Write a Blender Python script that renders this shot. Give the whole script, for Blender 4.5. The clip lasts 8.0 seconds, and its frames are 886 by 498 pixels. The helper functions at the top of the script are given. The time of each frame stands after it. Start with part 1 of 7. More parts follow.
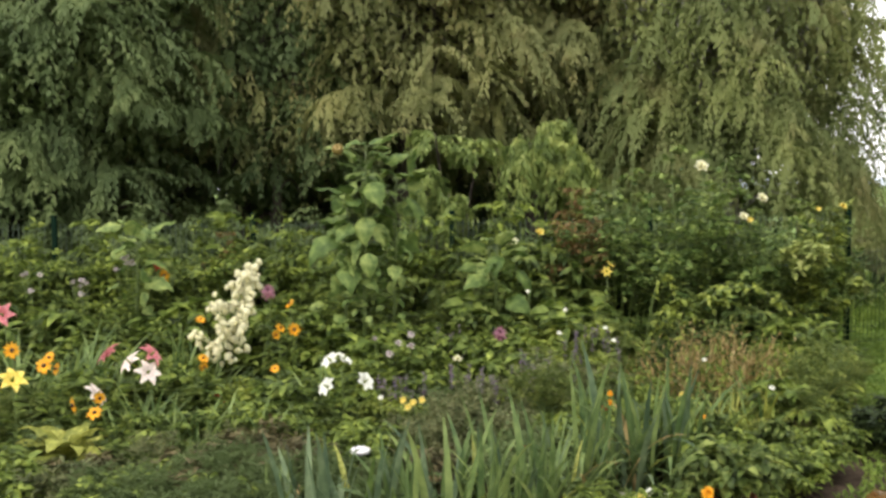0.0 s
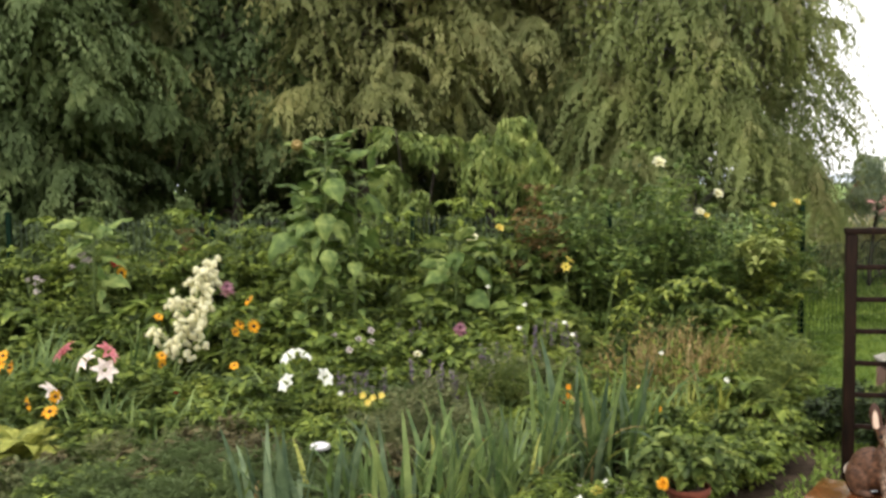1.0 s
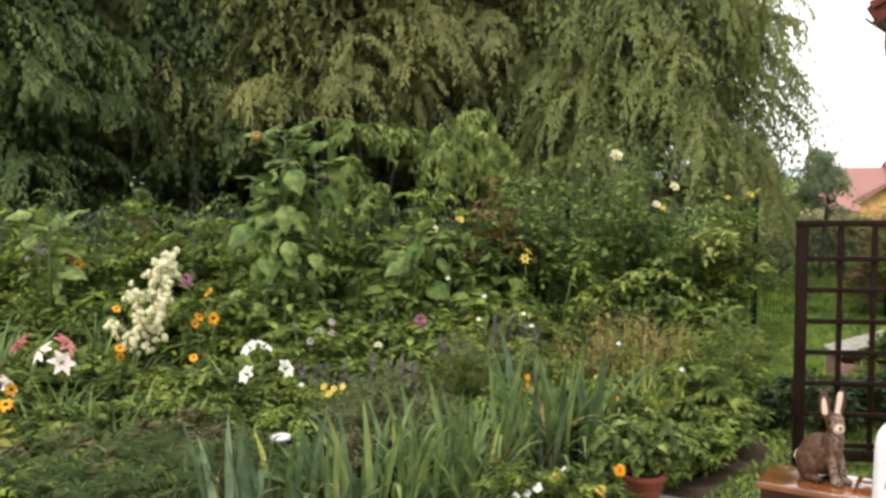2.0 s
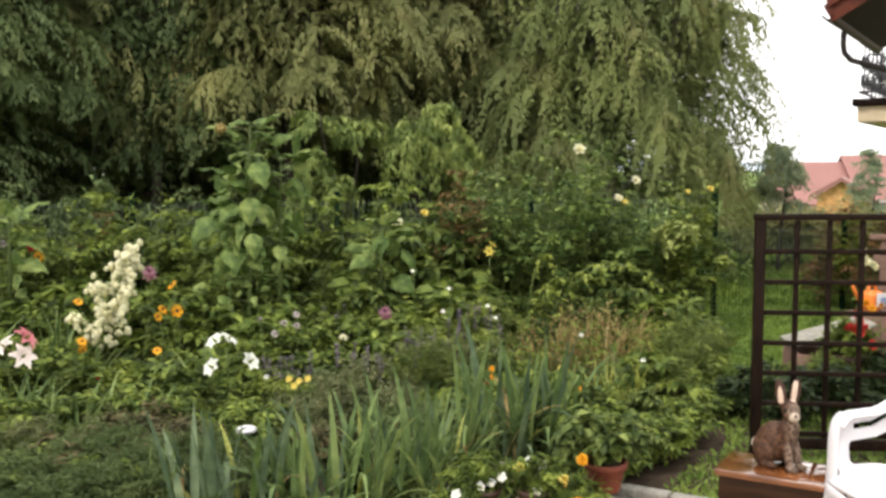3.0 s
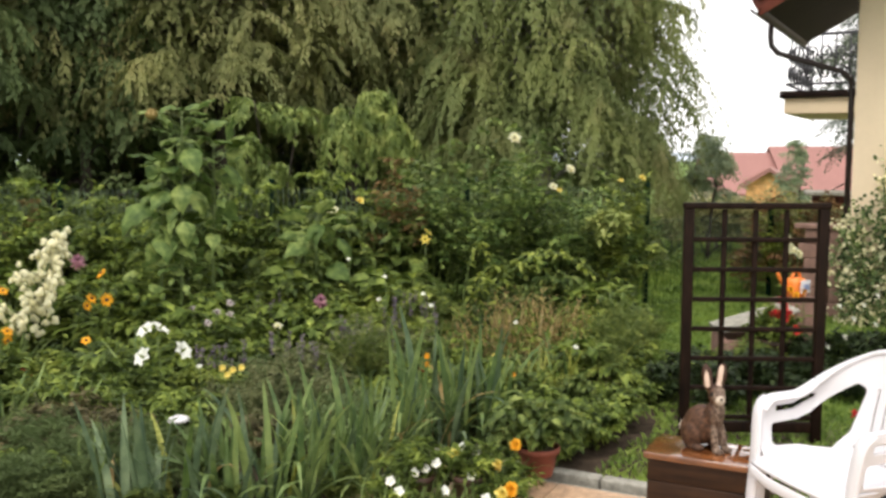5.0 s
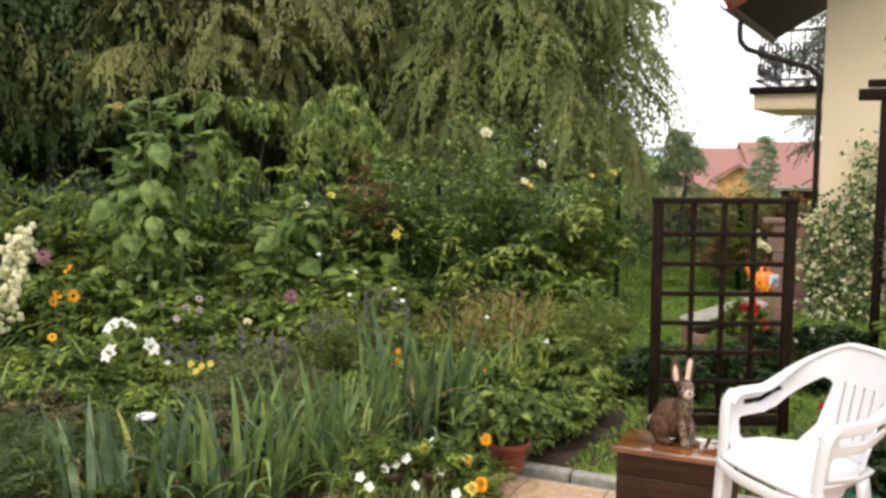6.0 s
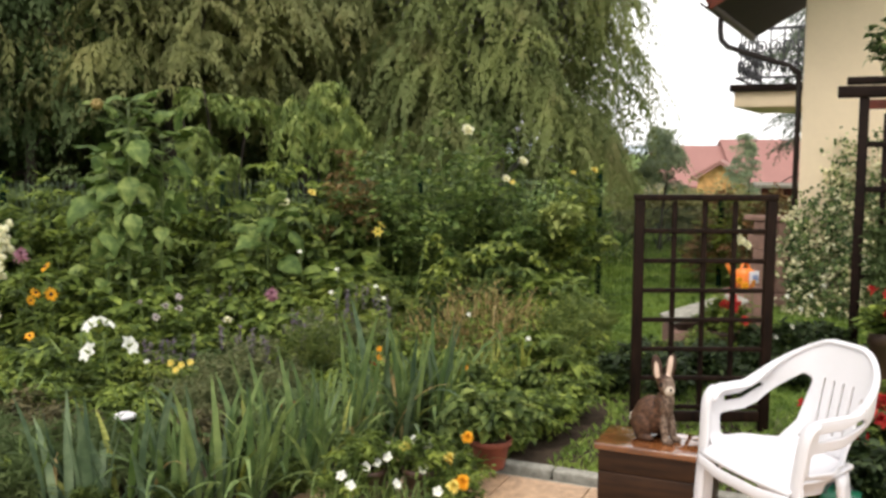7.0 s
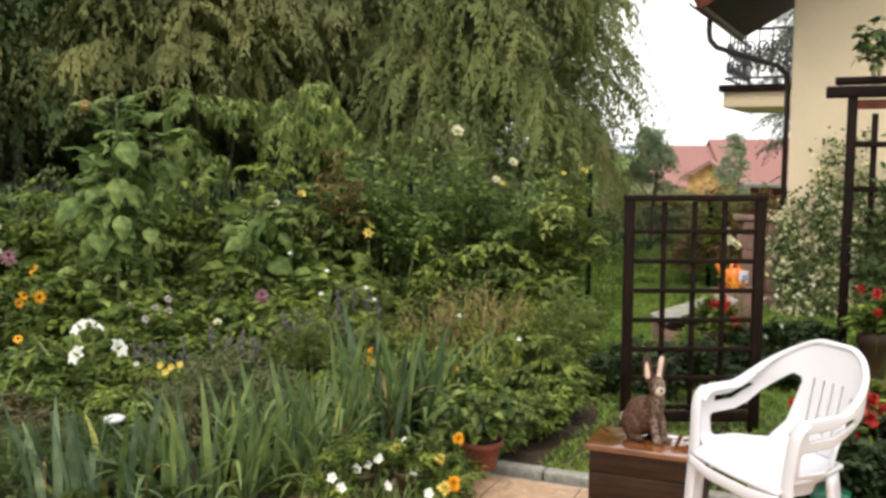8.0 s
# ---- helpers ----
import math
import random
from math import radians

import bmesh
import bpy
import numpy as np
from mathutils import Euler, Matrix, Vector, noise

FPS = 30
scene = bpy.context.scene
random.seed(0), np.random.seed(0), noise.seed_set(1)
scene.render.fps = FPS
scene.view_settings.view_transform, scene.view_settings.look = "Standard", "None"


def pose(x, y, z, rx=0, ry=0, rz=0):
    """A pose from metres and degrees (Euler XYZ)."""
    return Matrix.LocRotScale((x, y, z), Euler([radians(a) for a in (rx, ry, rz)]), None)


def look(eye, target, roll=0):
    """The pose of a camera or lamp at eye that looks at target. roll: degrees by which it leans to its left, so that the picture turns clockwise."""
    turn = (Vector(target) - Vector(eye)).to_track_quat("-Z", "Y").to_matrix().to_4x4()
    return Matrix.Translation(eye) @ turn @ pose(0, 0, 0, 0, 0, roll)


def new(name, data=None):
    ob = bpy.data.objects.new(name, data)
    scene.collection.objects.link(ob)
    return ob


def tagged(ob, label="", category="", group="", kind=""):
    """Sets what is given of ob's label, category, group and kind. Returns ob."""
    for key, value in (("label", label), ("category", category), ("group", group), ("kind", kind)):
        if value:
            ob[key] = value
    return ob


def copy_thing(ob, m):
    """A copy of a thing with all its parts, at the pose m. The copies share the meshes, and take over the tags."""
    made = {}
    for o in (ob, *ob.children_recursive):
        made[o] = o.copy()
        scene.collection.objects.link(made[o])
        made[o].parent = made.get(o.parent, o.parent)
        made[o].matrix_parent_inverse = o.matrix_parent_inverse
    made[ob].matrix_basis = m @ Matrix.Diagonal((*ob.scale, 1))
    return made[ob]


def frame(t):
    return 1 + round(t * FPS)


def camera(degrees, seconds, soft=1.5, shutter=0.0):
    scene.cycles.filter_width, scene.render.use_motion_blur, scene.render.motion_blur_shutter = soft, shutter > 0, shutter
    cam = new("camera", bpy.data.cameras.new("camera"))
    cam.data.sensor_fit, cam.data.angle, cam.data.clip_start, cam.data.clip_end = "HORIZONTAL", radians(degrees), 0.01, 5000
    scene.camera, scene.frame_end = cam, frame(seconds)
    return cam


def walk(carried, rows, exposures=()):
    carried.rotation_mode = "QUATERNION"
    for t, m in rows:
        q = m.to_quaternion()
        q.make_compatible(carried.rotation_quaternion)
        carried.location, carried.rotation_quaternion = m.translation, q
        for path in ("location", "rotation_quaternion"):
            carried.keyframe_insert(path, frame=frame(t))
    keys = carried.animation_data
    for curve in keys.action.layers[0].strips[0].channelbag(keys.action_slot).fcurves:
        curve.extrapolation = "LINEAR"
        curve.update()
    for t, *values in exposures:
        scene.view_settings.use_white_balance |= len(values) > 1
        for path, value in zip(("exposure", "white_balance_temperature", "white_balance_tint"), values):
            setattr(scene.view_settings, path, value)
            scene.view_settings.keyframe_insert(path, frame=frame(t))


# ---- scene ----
import collections

cam = camera(50.83, 8.0, soft=2.95)
PATH = [
    (0.0, -0.0496, 0.0567, 1.6155, 86.175, 0.693, -0.194),
    (0.5, -0.0304, 0.0516, 1.6137, 86.137, 0.840, -1.178),
    (1.0, -0.0267, 0.0379, 1.6094, 85.950, 0.735, -2.458),
    (1.5, -0.0315, 0.0186, 1.6075, 85.716, 0.600, -3.670),
    (2.0, -0.0386, 0.0009, 1.6064, 85.473, 0.504, -4.969),
    (3.5, -0.0544, -0.0480, 1.6100, 84.803, 0.154, -8.232),
    (4.0, -0.0541, -0.0510, 1.6096, 84.612, 0.040, -9.257),
    (4.5, -0.0499, -0.0506, 1.6085, 84.447, -0.038, -10.144),
    (6.0, -0.0230, -0.0358, 1.6037, 84.001, -0.194, -12.674),
    (6.5, -0.0202, -0.0316, 1.6030, 83.882, -0.236, -13.296),
    (7.0, -0.0143, -0.0227, 1.6013, 83.847, -0.206, -13.759),
    (7.5, -0.0139, -0.0184, 1.6014, 83.835, -0.166, -14.121),
    (8.0, -0.0128, -0.0178, 1.6046, 83.876, -0.082, -14.369),
]
walk(cam, [(t, pose(x, y, z, rx, ry, rz)) for t, x, y, z, rx, ry, rz in PATH], [(0.0, 0.96, 6500, 13), (2.0, 0.92, 6500, 13), (4.5, 0.83, 6500, 13), (6.5, 0.73, 6500, 13), (8.0, 0.69, 6500, 13)])

# ---- light: a rainy, overcast summer day ----
world = bpy.data.worlds.new("overcast")
scene.world = world
world.use_nodes = True
wn, wl = world.node_tree.nodes, world.node_tree.links
sky = wn.new("ShaderNodeTexSky")
sky.sky_type = "NISHITA"
sky.sun_disc = False
sky.sun_elevation, sky.sun_rotation = radians(58), radians(215)
sky.air_density, sky.dust_density = 2.0, 6.0
cloud = wn.new("ShaderNodeMix")
cloud.data_type = "RGBA"
cloud.inputs["Factor"].default_value = 0.85
cloud.inputs["B"].default_value = (9.7, 9.6, 9.3, 1)
wl.new(sky.outputs["Color"], cloud.inputs["A"])
wl.new(cloud.outputs["Result"], wn["Background"].inputs["Color"])
wn["Background"].inputs["Strength"].default_value = 0.12
sun = new("sun", bpy.data.lights.new("sun", "SUN"))
sun.data.energy, sun.data.angle, sun.data.color = 1.1, radians(25), (1.0, 0.95, 0.88)
sun.matrix_world = look((-6, -8, 16), (0, 0, 0))

# ---- geometry helpers ----
rng = np.random.default_rng(7)


class Geo:
    """Collects vertices and faces of one mesh."""

    def __init__(self):
        self.v, self.f, self.n = [], [], 0

    def add(self, verts, faces):
        verts = np.asarray(verts, float).reshape(-1, 3)
        for fc in faces if isinstance(faces, list) and len(faces) and isinstance(faces[0], np.ndarray) else [np.asarray(faces, int)]:
            self.f.append(fc + self.n)
        self.v.append(verts)
        self.n += len(verts)
        return self

    def mesh(self, name, smooth=True):
        me = bpy.data.meshes.new(name)
        co = np.concatenate(self.v).astype(np.float32)
        loops = np.concatenate([f.ravel() for f in self.f]).astype(np.int32)
        total = np.concatenate([np.full(len(f), f.shape[1]) for f in self.f])
        start = np.concatenate([[0], np.cumsum(total)[:-1]]).astype(np.int32)
        me.vertices.add(len(co))
        me.vertices.foreach_set("co", co.ravel())
        me.loops.add(len(loops))
        me.loops.foreach_set("vertex_index", loops)
        me.polygons.add(len(start))
        me.polygons.foreach_set("loop_start", start)
        me.update(calc_edges=True)
        me.validate()
        me.polygons.foreach_set("use_smooth", np.full(len(me.polygons), smooth))
        return me


def thing(name, m, label, category, group="", kind=""):
    ob = new(name)
    ob.empty_display_size = 0.1
    ob.matrix_basis = m
    return tagged(ob, label, category, group, kind)


def part(name, shape, material, parent, label="", kind="", smooth=True, m=None):
    """One mesh object under a thing or a part; shape is a Geo, a bmesh or a mesh."""
    if isinstance(shape, Geo):
        me = shape.mesh(name, smooth)
    elif isinstance(shape, bmesh.types.BMesh):
        me = bpy.data.meshes.new(name)
        shape.to_mesh(me)
        shape.free()
        me.polygons.foreach_set("use_smooth", np.full(len(me.polygons), smooth))
    else:
        me = shape
    if material and not me.materials:
        me.materials.append(material)
    ob = new(name, me)
    if parent:
        ob.parent = parent
    if m is not None:
        ob.matrix_basis = m
    return tagged(ob, label, "", "", kind)


def lone(name, shape, material, label, category, kind="", group="", smooth=True, m=None):
    return tagged(part(name, shape, material, None, label, kind, smooth, m), label, category, group, kind)


def bevel_box(sx, sy, sz, bevel=0.006, z0=True):
    """A box with softened edges, standing on its origin."""
    bm = bmesh.new()
    bmesh.ops.create_cube(bm, size=1)
    bmesh.ops.scale(bm, vec=(sx, sy, sz), verts=bm.verts)
    if z0:
        bmesh.ops.translate(bm, vec=(0, 0, sz / 2), verts=bm.verts)
    bmesh.ops.bevel(bm, geom=bm.edges[:], offset=bevel, segments=2, affect="EDGES", profile=0.6)
    return bm


def unit(a):
    return a / np.maximum(np.linalg.norm(a, axis=-1, keepdims=True), 1e-9)


def tube(geo, pts, radii, sides=6):
    pts = np.asarray(pts, float)
    n = len(pts)
    radii = np.broadcast_to(radii, n)
    tan = unit(np.gradient(pts, axis=0))
    ref = np.array([0, 0, 1.0]) if abs(tan[0][2]) < 0.9 else np.array([1.0, 0, 0])
    a = unit(np.cross(tan, ref))
    b = np.cross(tan, a)
    ang = np.linspace(0, 2 * np.pi, sides, endpoint=False)
    ring = pts[:, None] + radii[:, None, None] * (np.cos(ang)[None, :, None] * a[:, None] + np.sin(ang)[None, :, None] * b[:, None])
    i = np.arange(n - 1)[:, None] * sides
    j = np.arange(sides)[None, :]
    k = (j + 1) % sides
    quads = np.stack([i + j, i + k, i + sides + k, i + sides + j], -1).reshape(-1, 4)
    caps = [np.arange(sides)[::-1][None], (np.arange(sides) + (n - 1) * sides)[None]]
    geo.add(ring.reshape(-1, 3), [quads] + caps)
    return geo


def bend(p0, p1, p2, n=6):
    t = np.linspace(0, 1, n)[:, None]
    p0, p1, p2 = (np.asarray(p, float) for p in (p0, p1, p2))
    return (1 - t) ** 2 * p0 + 2 * t * (1 - t) * p1 + t ** 2 * p2


def leaves(geo, base, way, length, width, fold=0.2, curl=0.15, rich=False, face=None, loose=0.45):
    """Many single leaves: base points, directions, lengths and widths."""
    n = len(base)
    way = unit(way)
    up = rng.normal(0, loose, (n, 3)) + (np.array([0, 0, 1.0]) if face is None else face)
    side = unit(np.cross(way, up))
    nor = np.cross(side, way)
    L = np.broadcast_to(length, n)[:, None]
    W = np.broadcast_to(width, n)[:, None]
    if rich:
        a, b = base + way * L * 0.28, base + way * L * 0.68 - nor * L * curl * 0.4
        v = np.stack([base, a + side * W * 0.5 + nor * W * fold, a - nor * W * 0.02, a - side * W * 0.5 + nor * W * fold,
                      b + side * W * 0.38 + nor * W * fold, b, b - side * W * 0.38 + nor * W * fold, base + way * L - nor * L * curl], 1)
        f = np.array([[0, 2, 1], [0, 3, 2], [1, 2, 5], [1, 5, 4], [2, 3, 6], [2, 6, 5], [4, 5, 7], [5, 6, 7]])
    else:
        a = base + way * L * 0.45
        v = np.stack([base, a + side * W * 0.5 + nor * W * fold, base + way * L - nor * L * curl, a - side * W * 0.5 + nor * W * fold], 1)
        f = np.array([[0, 2, 1], [0, 3, 2]])
    m = v.shape[1]
    geo.add(v.reshape(-1, 3), (np.arange(n)[:, None, None] * m + f[None]).reshape(-1, 3))
    return geo


def strap(length, width, lean, droop, seg=7, fold=0.3, twist=0.0):
    """One sword-like leaf, rising from its origin and leaning along +x."""
    t = np.linspace(0, 1, seg + 1)
    ang = lean + droop * t ** 2
    x = np.concatenate([[0], np.cumsum(np.sin(ang[:-1]) * length / seg)])
    z = np.concatenate([[0], np.cumsum(np.cos(ang[:-1]) * length / seg)])
    w = width * (0.75 + 0.5 * t - 1.25 * t ** 3.2) / 2
    w[-1] = 0.0008
    tw = twist * t
    mid = np.stack([x, 0 * x, z], 1)
    nx = np.stack([-np.cos(ang), 0 * x, np.sin(ang)], 1)
    s = np.stack([np.sin(tw), np.cos(tw), 0 * x], 1)
    v = np.concatenate([mid + s * w[:, None] + nx * (w * fold)[:, None], mid, mid - s * w[:, None] + nx * (w * fold)[:, None]])
    n = seg + 1
    i = np.arange(seg)
    return Geo().add(v, [np.stack([i, i + 1, n + i + 1, n + i], 1), np.stack([n + i, n + i + 1, 2 * n + i + 1, 2 * n + i], 1)])


# ---- materials ----
def material(name):
    mt = bpy.data.materials.new(name)
    mt.use_nodes = True
    nt = mt.node_tree
    return mt, nt, nt.nodes["Principled BSDF"]


def noise_node(nt, scale, detail=4.0, rough=0.6, coord="Object"):
    tc = nt.nodes.new("ShaderNodeTexCoord")
    no = nt.nodes.new("ShaderNodeTexNoise")
    no.inputs["Scale"].default_value, no.inputs["Detail"].default_value, no.inputs["Roughness"].default_value = scale, detail, rough
    nt.links.new(tc.outputs[coord], no.inputs["Vector"])
    return no


def ramp(nt, fac, stops):
    r = nt.nodes.new("ShaderNodeValToRGB")
    el = r.color_ramp.elements
    while len(el) < len(stops):
        el.new(0.5)
    for e, (p, c) in zip(el, stops):
        e.position, e.color = p, (*c, 1)
    nt.links.new(fac, r.inputs["Fac"])
    return r


def mix(nt, fac, a, b, mode="MIX"):
    m = nt.nodes.new("ShaderNodeMix")
    m.data_type, m.blend_type = "RGBA", mode
    for sock, val in ((m.inputs["Factor"], fac), (m.inputs["A"], a), (m.inputs["B"], b)):
        if isinstance(val, bpy.types.NodeSocket):
            nt.links.new(val, sock)
        else:
            sock.default_value = val if isinstance(val, float) else (*val, 1)
    return m.outputs["Result"]


def bump(nt, height, bsdf, strength=0.3, distance=0.01):
    b = nt.nodes.new("ShaderNodeBump")
    b.inputs["Strength"].default_value, b.inputs["Distance"].default_value = strength, distance
    nt.links.new(height, b.inputs["Height"])
    nt.links.new(b.outputs["Normal"], bsdf.inputs["Normal"])


def leaf_mat(name, dark, mid, light, rough=0.45, through_light=0.25, patch=1.6, random_by="island", spread=0.45, tinge=None):
    """Leaves: each leaf its own tone, with larger patches of growth."""
    mt, nt, bsdf = material(name)
    if random_by == "island":
        rnd = nt.nodes.new("ShaderNodeNewGeometry").outputs["Random Per Island"]
    else:
        rnd = nt.nodes.new("ShaderNodeObjectInfo").outputs["Random"]
    tuft = nt.nodes.new("ShaderNodeMapRange")
    tuft.inputs["From Min"].default_value, tuft.inputs["From Max"].default_value = 0.33, 0.67
    nt.links.new(noise_node(nt, patch * 4, 2.0).outputs["Fac"], tuft.inputs["Value"])
    tone = nt.nodes.new("ShaderNodeMix")
    tone.inputs["Factor"].default_value = spread
    nt.links.new(tuft.outputs["Result"], tone.inputs["A"])
    nt.links.new(rnd, tone.inputs["B"])
    one = ramp(nt, tone.outputs["Result"], [(0.08, dark), (0.5, mid), (0.92, light)])
    big = ramp(nt, noise_node(nt, patch, 3.0).outputs["Fac"], [(0.32, (0.65, 0.7, 0.7)), (0.7, (1.2, 1.15, 1.0))])
    col = mix(nt, 1.0, one.outputs["Color"], big.outputs["Color"], "MULTIPLY")
    if tinge:
        some = ramp(nt, noise_node(nt, 1.3, 4.0).outputs["Fac"], [(0.52, (0, 0, 0)), (0.7, (0.6, 0.6, 0.6))])
        col = mix(nt, some.outputs["Color"], col, tinge)
    nt.links.new(col, bsdf.inputs["Base Color"])
    bsdf.inputs["Roughness"].default_value = rough + 0.1
    bsdf.inputs["Specular IOR Level"].default_value = 0.22
    fine = noise_node(nt, 60.0, 2.0)
    bump(nt, fine.outputs["Fac"], bsdf, 0.25, 0.004)
    tr = nt.nodes.new("ShaderNodeBsdfTranslucent")
    nt.links.new(col, tr.inputs["Color"])
    ms = nt.nodes.new("ShaderNodeMixShader")
    ms.inputs["Fac"].default_value = through_light
    nt.links.new(bsdf.outputs["BSDF"], ms.inputs[1])
    nt.links.new(tr.outputs["BSDF"], ms.inputs[2])
    nt.links.new(ms.outputs["Shader"], nt.nodes["Material Output"].inputs["Surface"])
    return mt


def plain_mat(name, col, rough=0.5, var=0.15, scale=12.0, metal=0.0, bumps=0.15, dirt=None, spec=0.5):
    """A painted, plastic, clay or metal surface with slight unevenness at two scales."""
    mt, nt, bsdf = material(name)
    a = noise_node(nt, scale, 5.0)
    b = noise_node(nt, scale * 7, 3.0)
    lo, hi = tuple(c * (1 - var) for c in col), tuple(min(1, c * (1 + var)) for c in col)
    c1 = ramp(nt, a.outputs["Fac"], [(0.3, dirt or lo), (0.65, hi)]).outputs["Color"]
    c2 = ramp(nt, b.outputs["Fac"], [(0.3, lo), (0.7, hi)]).outputs["Color"]
    nt.links.new(mix(nt, 0.4, c1, c2), bsdf.inputs["Base Color"])
    bsdf.inputs["Roughness"].default_value, bsdf.inputs["Metallic"].default_value = rough, metal
    bsdf.inputs["Specular IOR Level"].default_value = spec
    if bumps:
        bump(nt, b.outputs["Fac"], bsdf, bumps, 0.004)
    return mt


def wood_mat(name, dark, light, rough, along="X", stretch=14.0, coat=0.0, spec=0.2):
    mt, nt, bsdf = material(name)
    tc = nt.nodes.new("ShaderNodeTexCoord")
    mp = nt.nodes.new("ShaderNodeMapping")
    mp.inputs["Scale"].default_value = tuple(2.5 if ax == along else 2.5 * stretch for ax in "XYZ")
    nt.links.new(tc.outputs["Object"], mp.inputs["Vector"])
    no = nt.nodes.new("ShaderNodeTexNoise")
    no.inputs["Scale"].default_value, no.inputs["Detail"].default_value, no.inputs["Distortion"].default_value = 1.6, 6.0, 0.6
    nt.links.new(mp.outputs["Vector"], no.inputs["Vector"])
    grain = ramp(nt, no.outputs["Fac"], [(0.3, dark), (0.7, light)]).outputs["Color"]
    wear = ramp(nt, noise_node(nt, 5.0, 5.0).outputs["Fac"], [(0.35, (0.6, 0.6, 0.6)), (0.65, (1.1, 1.1, 1.1))]).outputs["Color"]
    nt.links.new(mix(nt, 1.0, grain, wear, "MULTIPLY"), bsdf.inputs["Base Color"])
    bsdf.inputs["Roughness"].default_value = rough
    bsdf.inputs["Specular IOR Level"].default_value = spec
    bsdf.inputs["Coat Weight"].default_value = coat
    bsdf.inputs["Coat Roughness"].default_value = 0.04
    bump(nt, no.outputs["Fac"], bsdf, 0.2 if coat == 0 else 0.05, 0.003)
    return mt


WEEP = leaf_mat("weeping_tree_leaf", (0.247, 0.267, 0.108), (0.266, 0.285, 0.12), (0.305, 0.314, 0.146), 0.6, 0.45, 0.7, spread=0.3, tinge=(0.3, 0.235, 0.1))
BIRCH_LEAF = leaf_mat("birch_leaf", (0.216, 0.262, 0.102), (0.239, 0.286, 0.113), (0.275, 0.317, 0.135), 0.6, 0.45, 0.7, spread=0.3, tinge=(0.24, 0.21, 0.1))
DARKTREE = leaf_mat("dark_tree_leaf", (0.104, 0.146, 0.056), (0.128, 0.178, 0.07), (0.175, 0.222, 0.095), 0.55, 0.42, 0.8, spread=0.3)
DROOP = leaf_mat("drooping_shrub_leaf", (0.07, 0.11, 0.028), (0.19, 0.255, 0.07), (0.38, 0.44, 0.15), 0.45, 0.4, 1.4, spread=0.3)
ROSE_LEAF = leaf_mat("rose_leaf", (0.026, 0.052, 0.014), (0.118, 0.185, 0.048), (0.34, 0.42, 0.125), 0.35, 0.35, 2.2)
# grey-green leaf tones paled, so distance haze sits in the colour
HAZED_WILLOW = leaf_mat("hazed_willow_leaf", (0.2, 0.26, 0.17), (0.3, 0.37, 0.25), (0.4, 0.47, 0.34), 0.6, 0.6, 1.5, spread=0.3)
GREEN = leaf_mat("perennial_leaf", (0.02, 0.036, 0.008), (0.13, 0.185, 0.034), (0.32, 0.39, 0.085), 0.45, 0.35, 2.6)
POTLEAF = leaf_mat("dark_pot_leaf", (0.02, 0.04, 0.01), (0.085, 0.125, 0.028), (0.24, 0.29, 0.08), 0.45, 0.3, 4.0)
# leaf tones lowered to put pergola shade and deep tree shade into the colour
DARKLEAF = leaf_mat("shade_dark_leaf", (0.008, 0.016, 0.005), (0.024, 0.043, 0.013), (0.07, 0.1, 0.035), 0.45, 0.2, 4.0)
IVY = leaf_mat("wall_climber_leaf", (0.03, 0.055, 0.02), (0.085, 0.13, 0.045), (0.22, 0.28, 0.1), 0.4, 0.25, 4.0)
IVY_PALE = leaf_mat("variegated_leaf", (0.42, 0.42, 0.22), (0.66, 0.62, 0.4), (0.82, 0.78, 0.58), 0.45, 0.3, 4.0)
PALELIME = leaf_mat("pale_lime_leaf", (0.15, 0.19, 0.05), (0.36, 0.42, 0.13), (0.55, 0.58, 0.24), 0.5, 0.4, 4.0)
LIME = leaf_mat("lime_green_leaf", (0.06, 0.09, 0.013), (0.18, 0.23, 0.04), (0.4, 0.45, 0.11), 0.45, 0.35, 2.6)
FERN = leaf_mat("feathery_leaf", (0.08, 0.115, 0.032), (0.17, 0.22, 0.062), (0.29, 0.335, 0.1), 0.55, 0.3, 2.4)
GREYLEAF = leaf_mat("grey_green_leaf", (0.04, 0.055, 0.022), (0.105, 0.12, 0.05), (0.2, 0.215, 0.1), 0.6, 0.2, 2.5)
LAVENDER = leaf_mat("lavender_leaf", (0.09, 0.105, 0.05), (0.19, 0.21, 0.1), (0.32, 0.335, 0.19), 0.6, 0.2, 2.5)
DRY = leaf_mat("dry_seed_stalk", (0.18, 0.12, 0.05), (0.38, 0.27, 0.12), (0.56, 0.42, 0.22), 0.65, 0.25, 3.0)
MAROON = leaf_mat("maroon_leaf", (0.045, 0.04, 0.02), (0.1, 0.09, 0.042), (0.2, 0.165, 0.085), 0.5, 0.2, 3.0)
IRIS_BLUE = leaf_mat("blue_iris_leaf", (0.045, 0.08, 0.045), (0.105, 0.16, 0.088), (0.2, 0.265, 0.155), 0.4, 0.3, 3.0, "object", 0.6)
IRIS = leaf_mat("iris_leaf", (0.055, 0.1, 0.036), (0.145, 0.215, 0.074), (0.27, 0.35, 0.125), 0.4, 0.3, 3.0, "object", 0.6)
HOSTA = leaf_mat("hosta_leaf", (0.12, 0.15, 0.027), (0.225, 0.245, 0.0495), (0.48, 0.5, 0.14), 0.4, 0.3, 6.0, "object")
BUD = plain_mat("sunflower_bud", (0.13, 0.1, 0.03), 0.8, 0.4, 60.0, spec=0.1)
SUNLEAF = leaf_mat("sunflower_leaf", (0.05, 0.095, 0.022), (0.125, 0.19, 0.052), (0.29, 0.36, 0.12), 0.5, 0.3, 4.0, "object", 0.55)
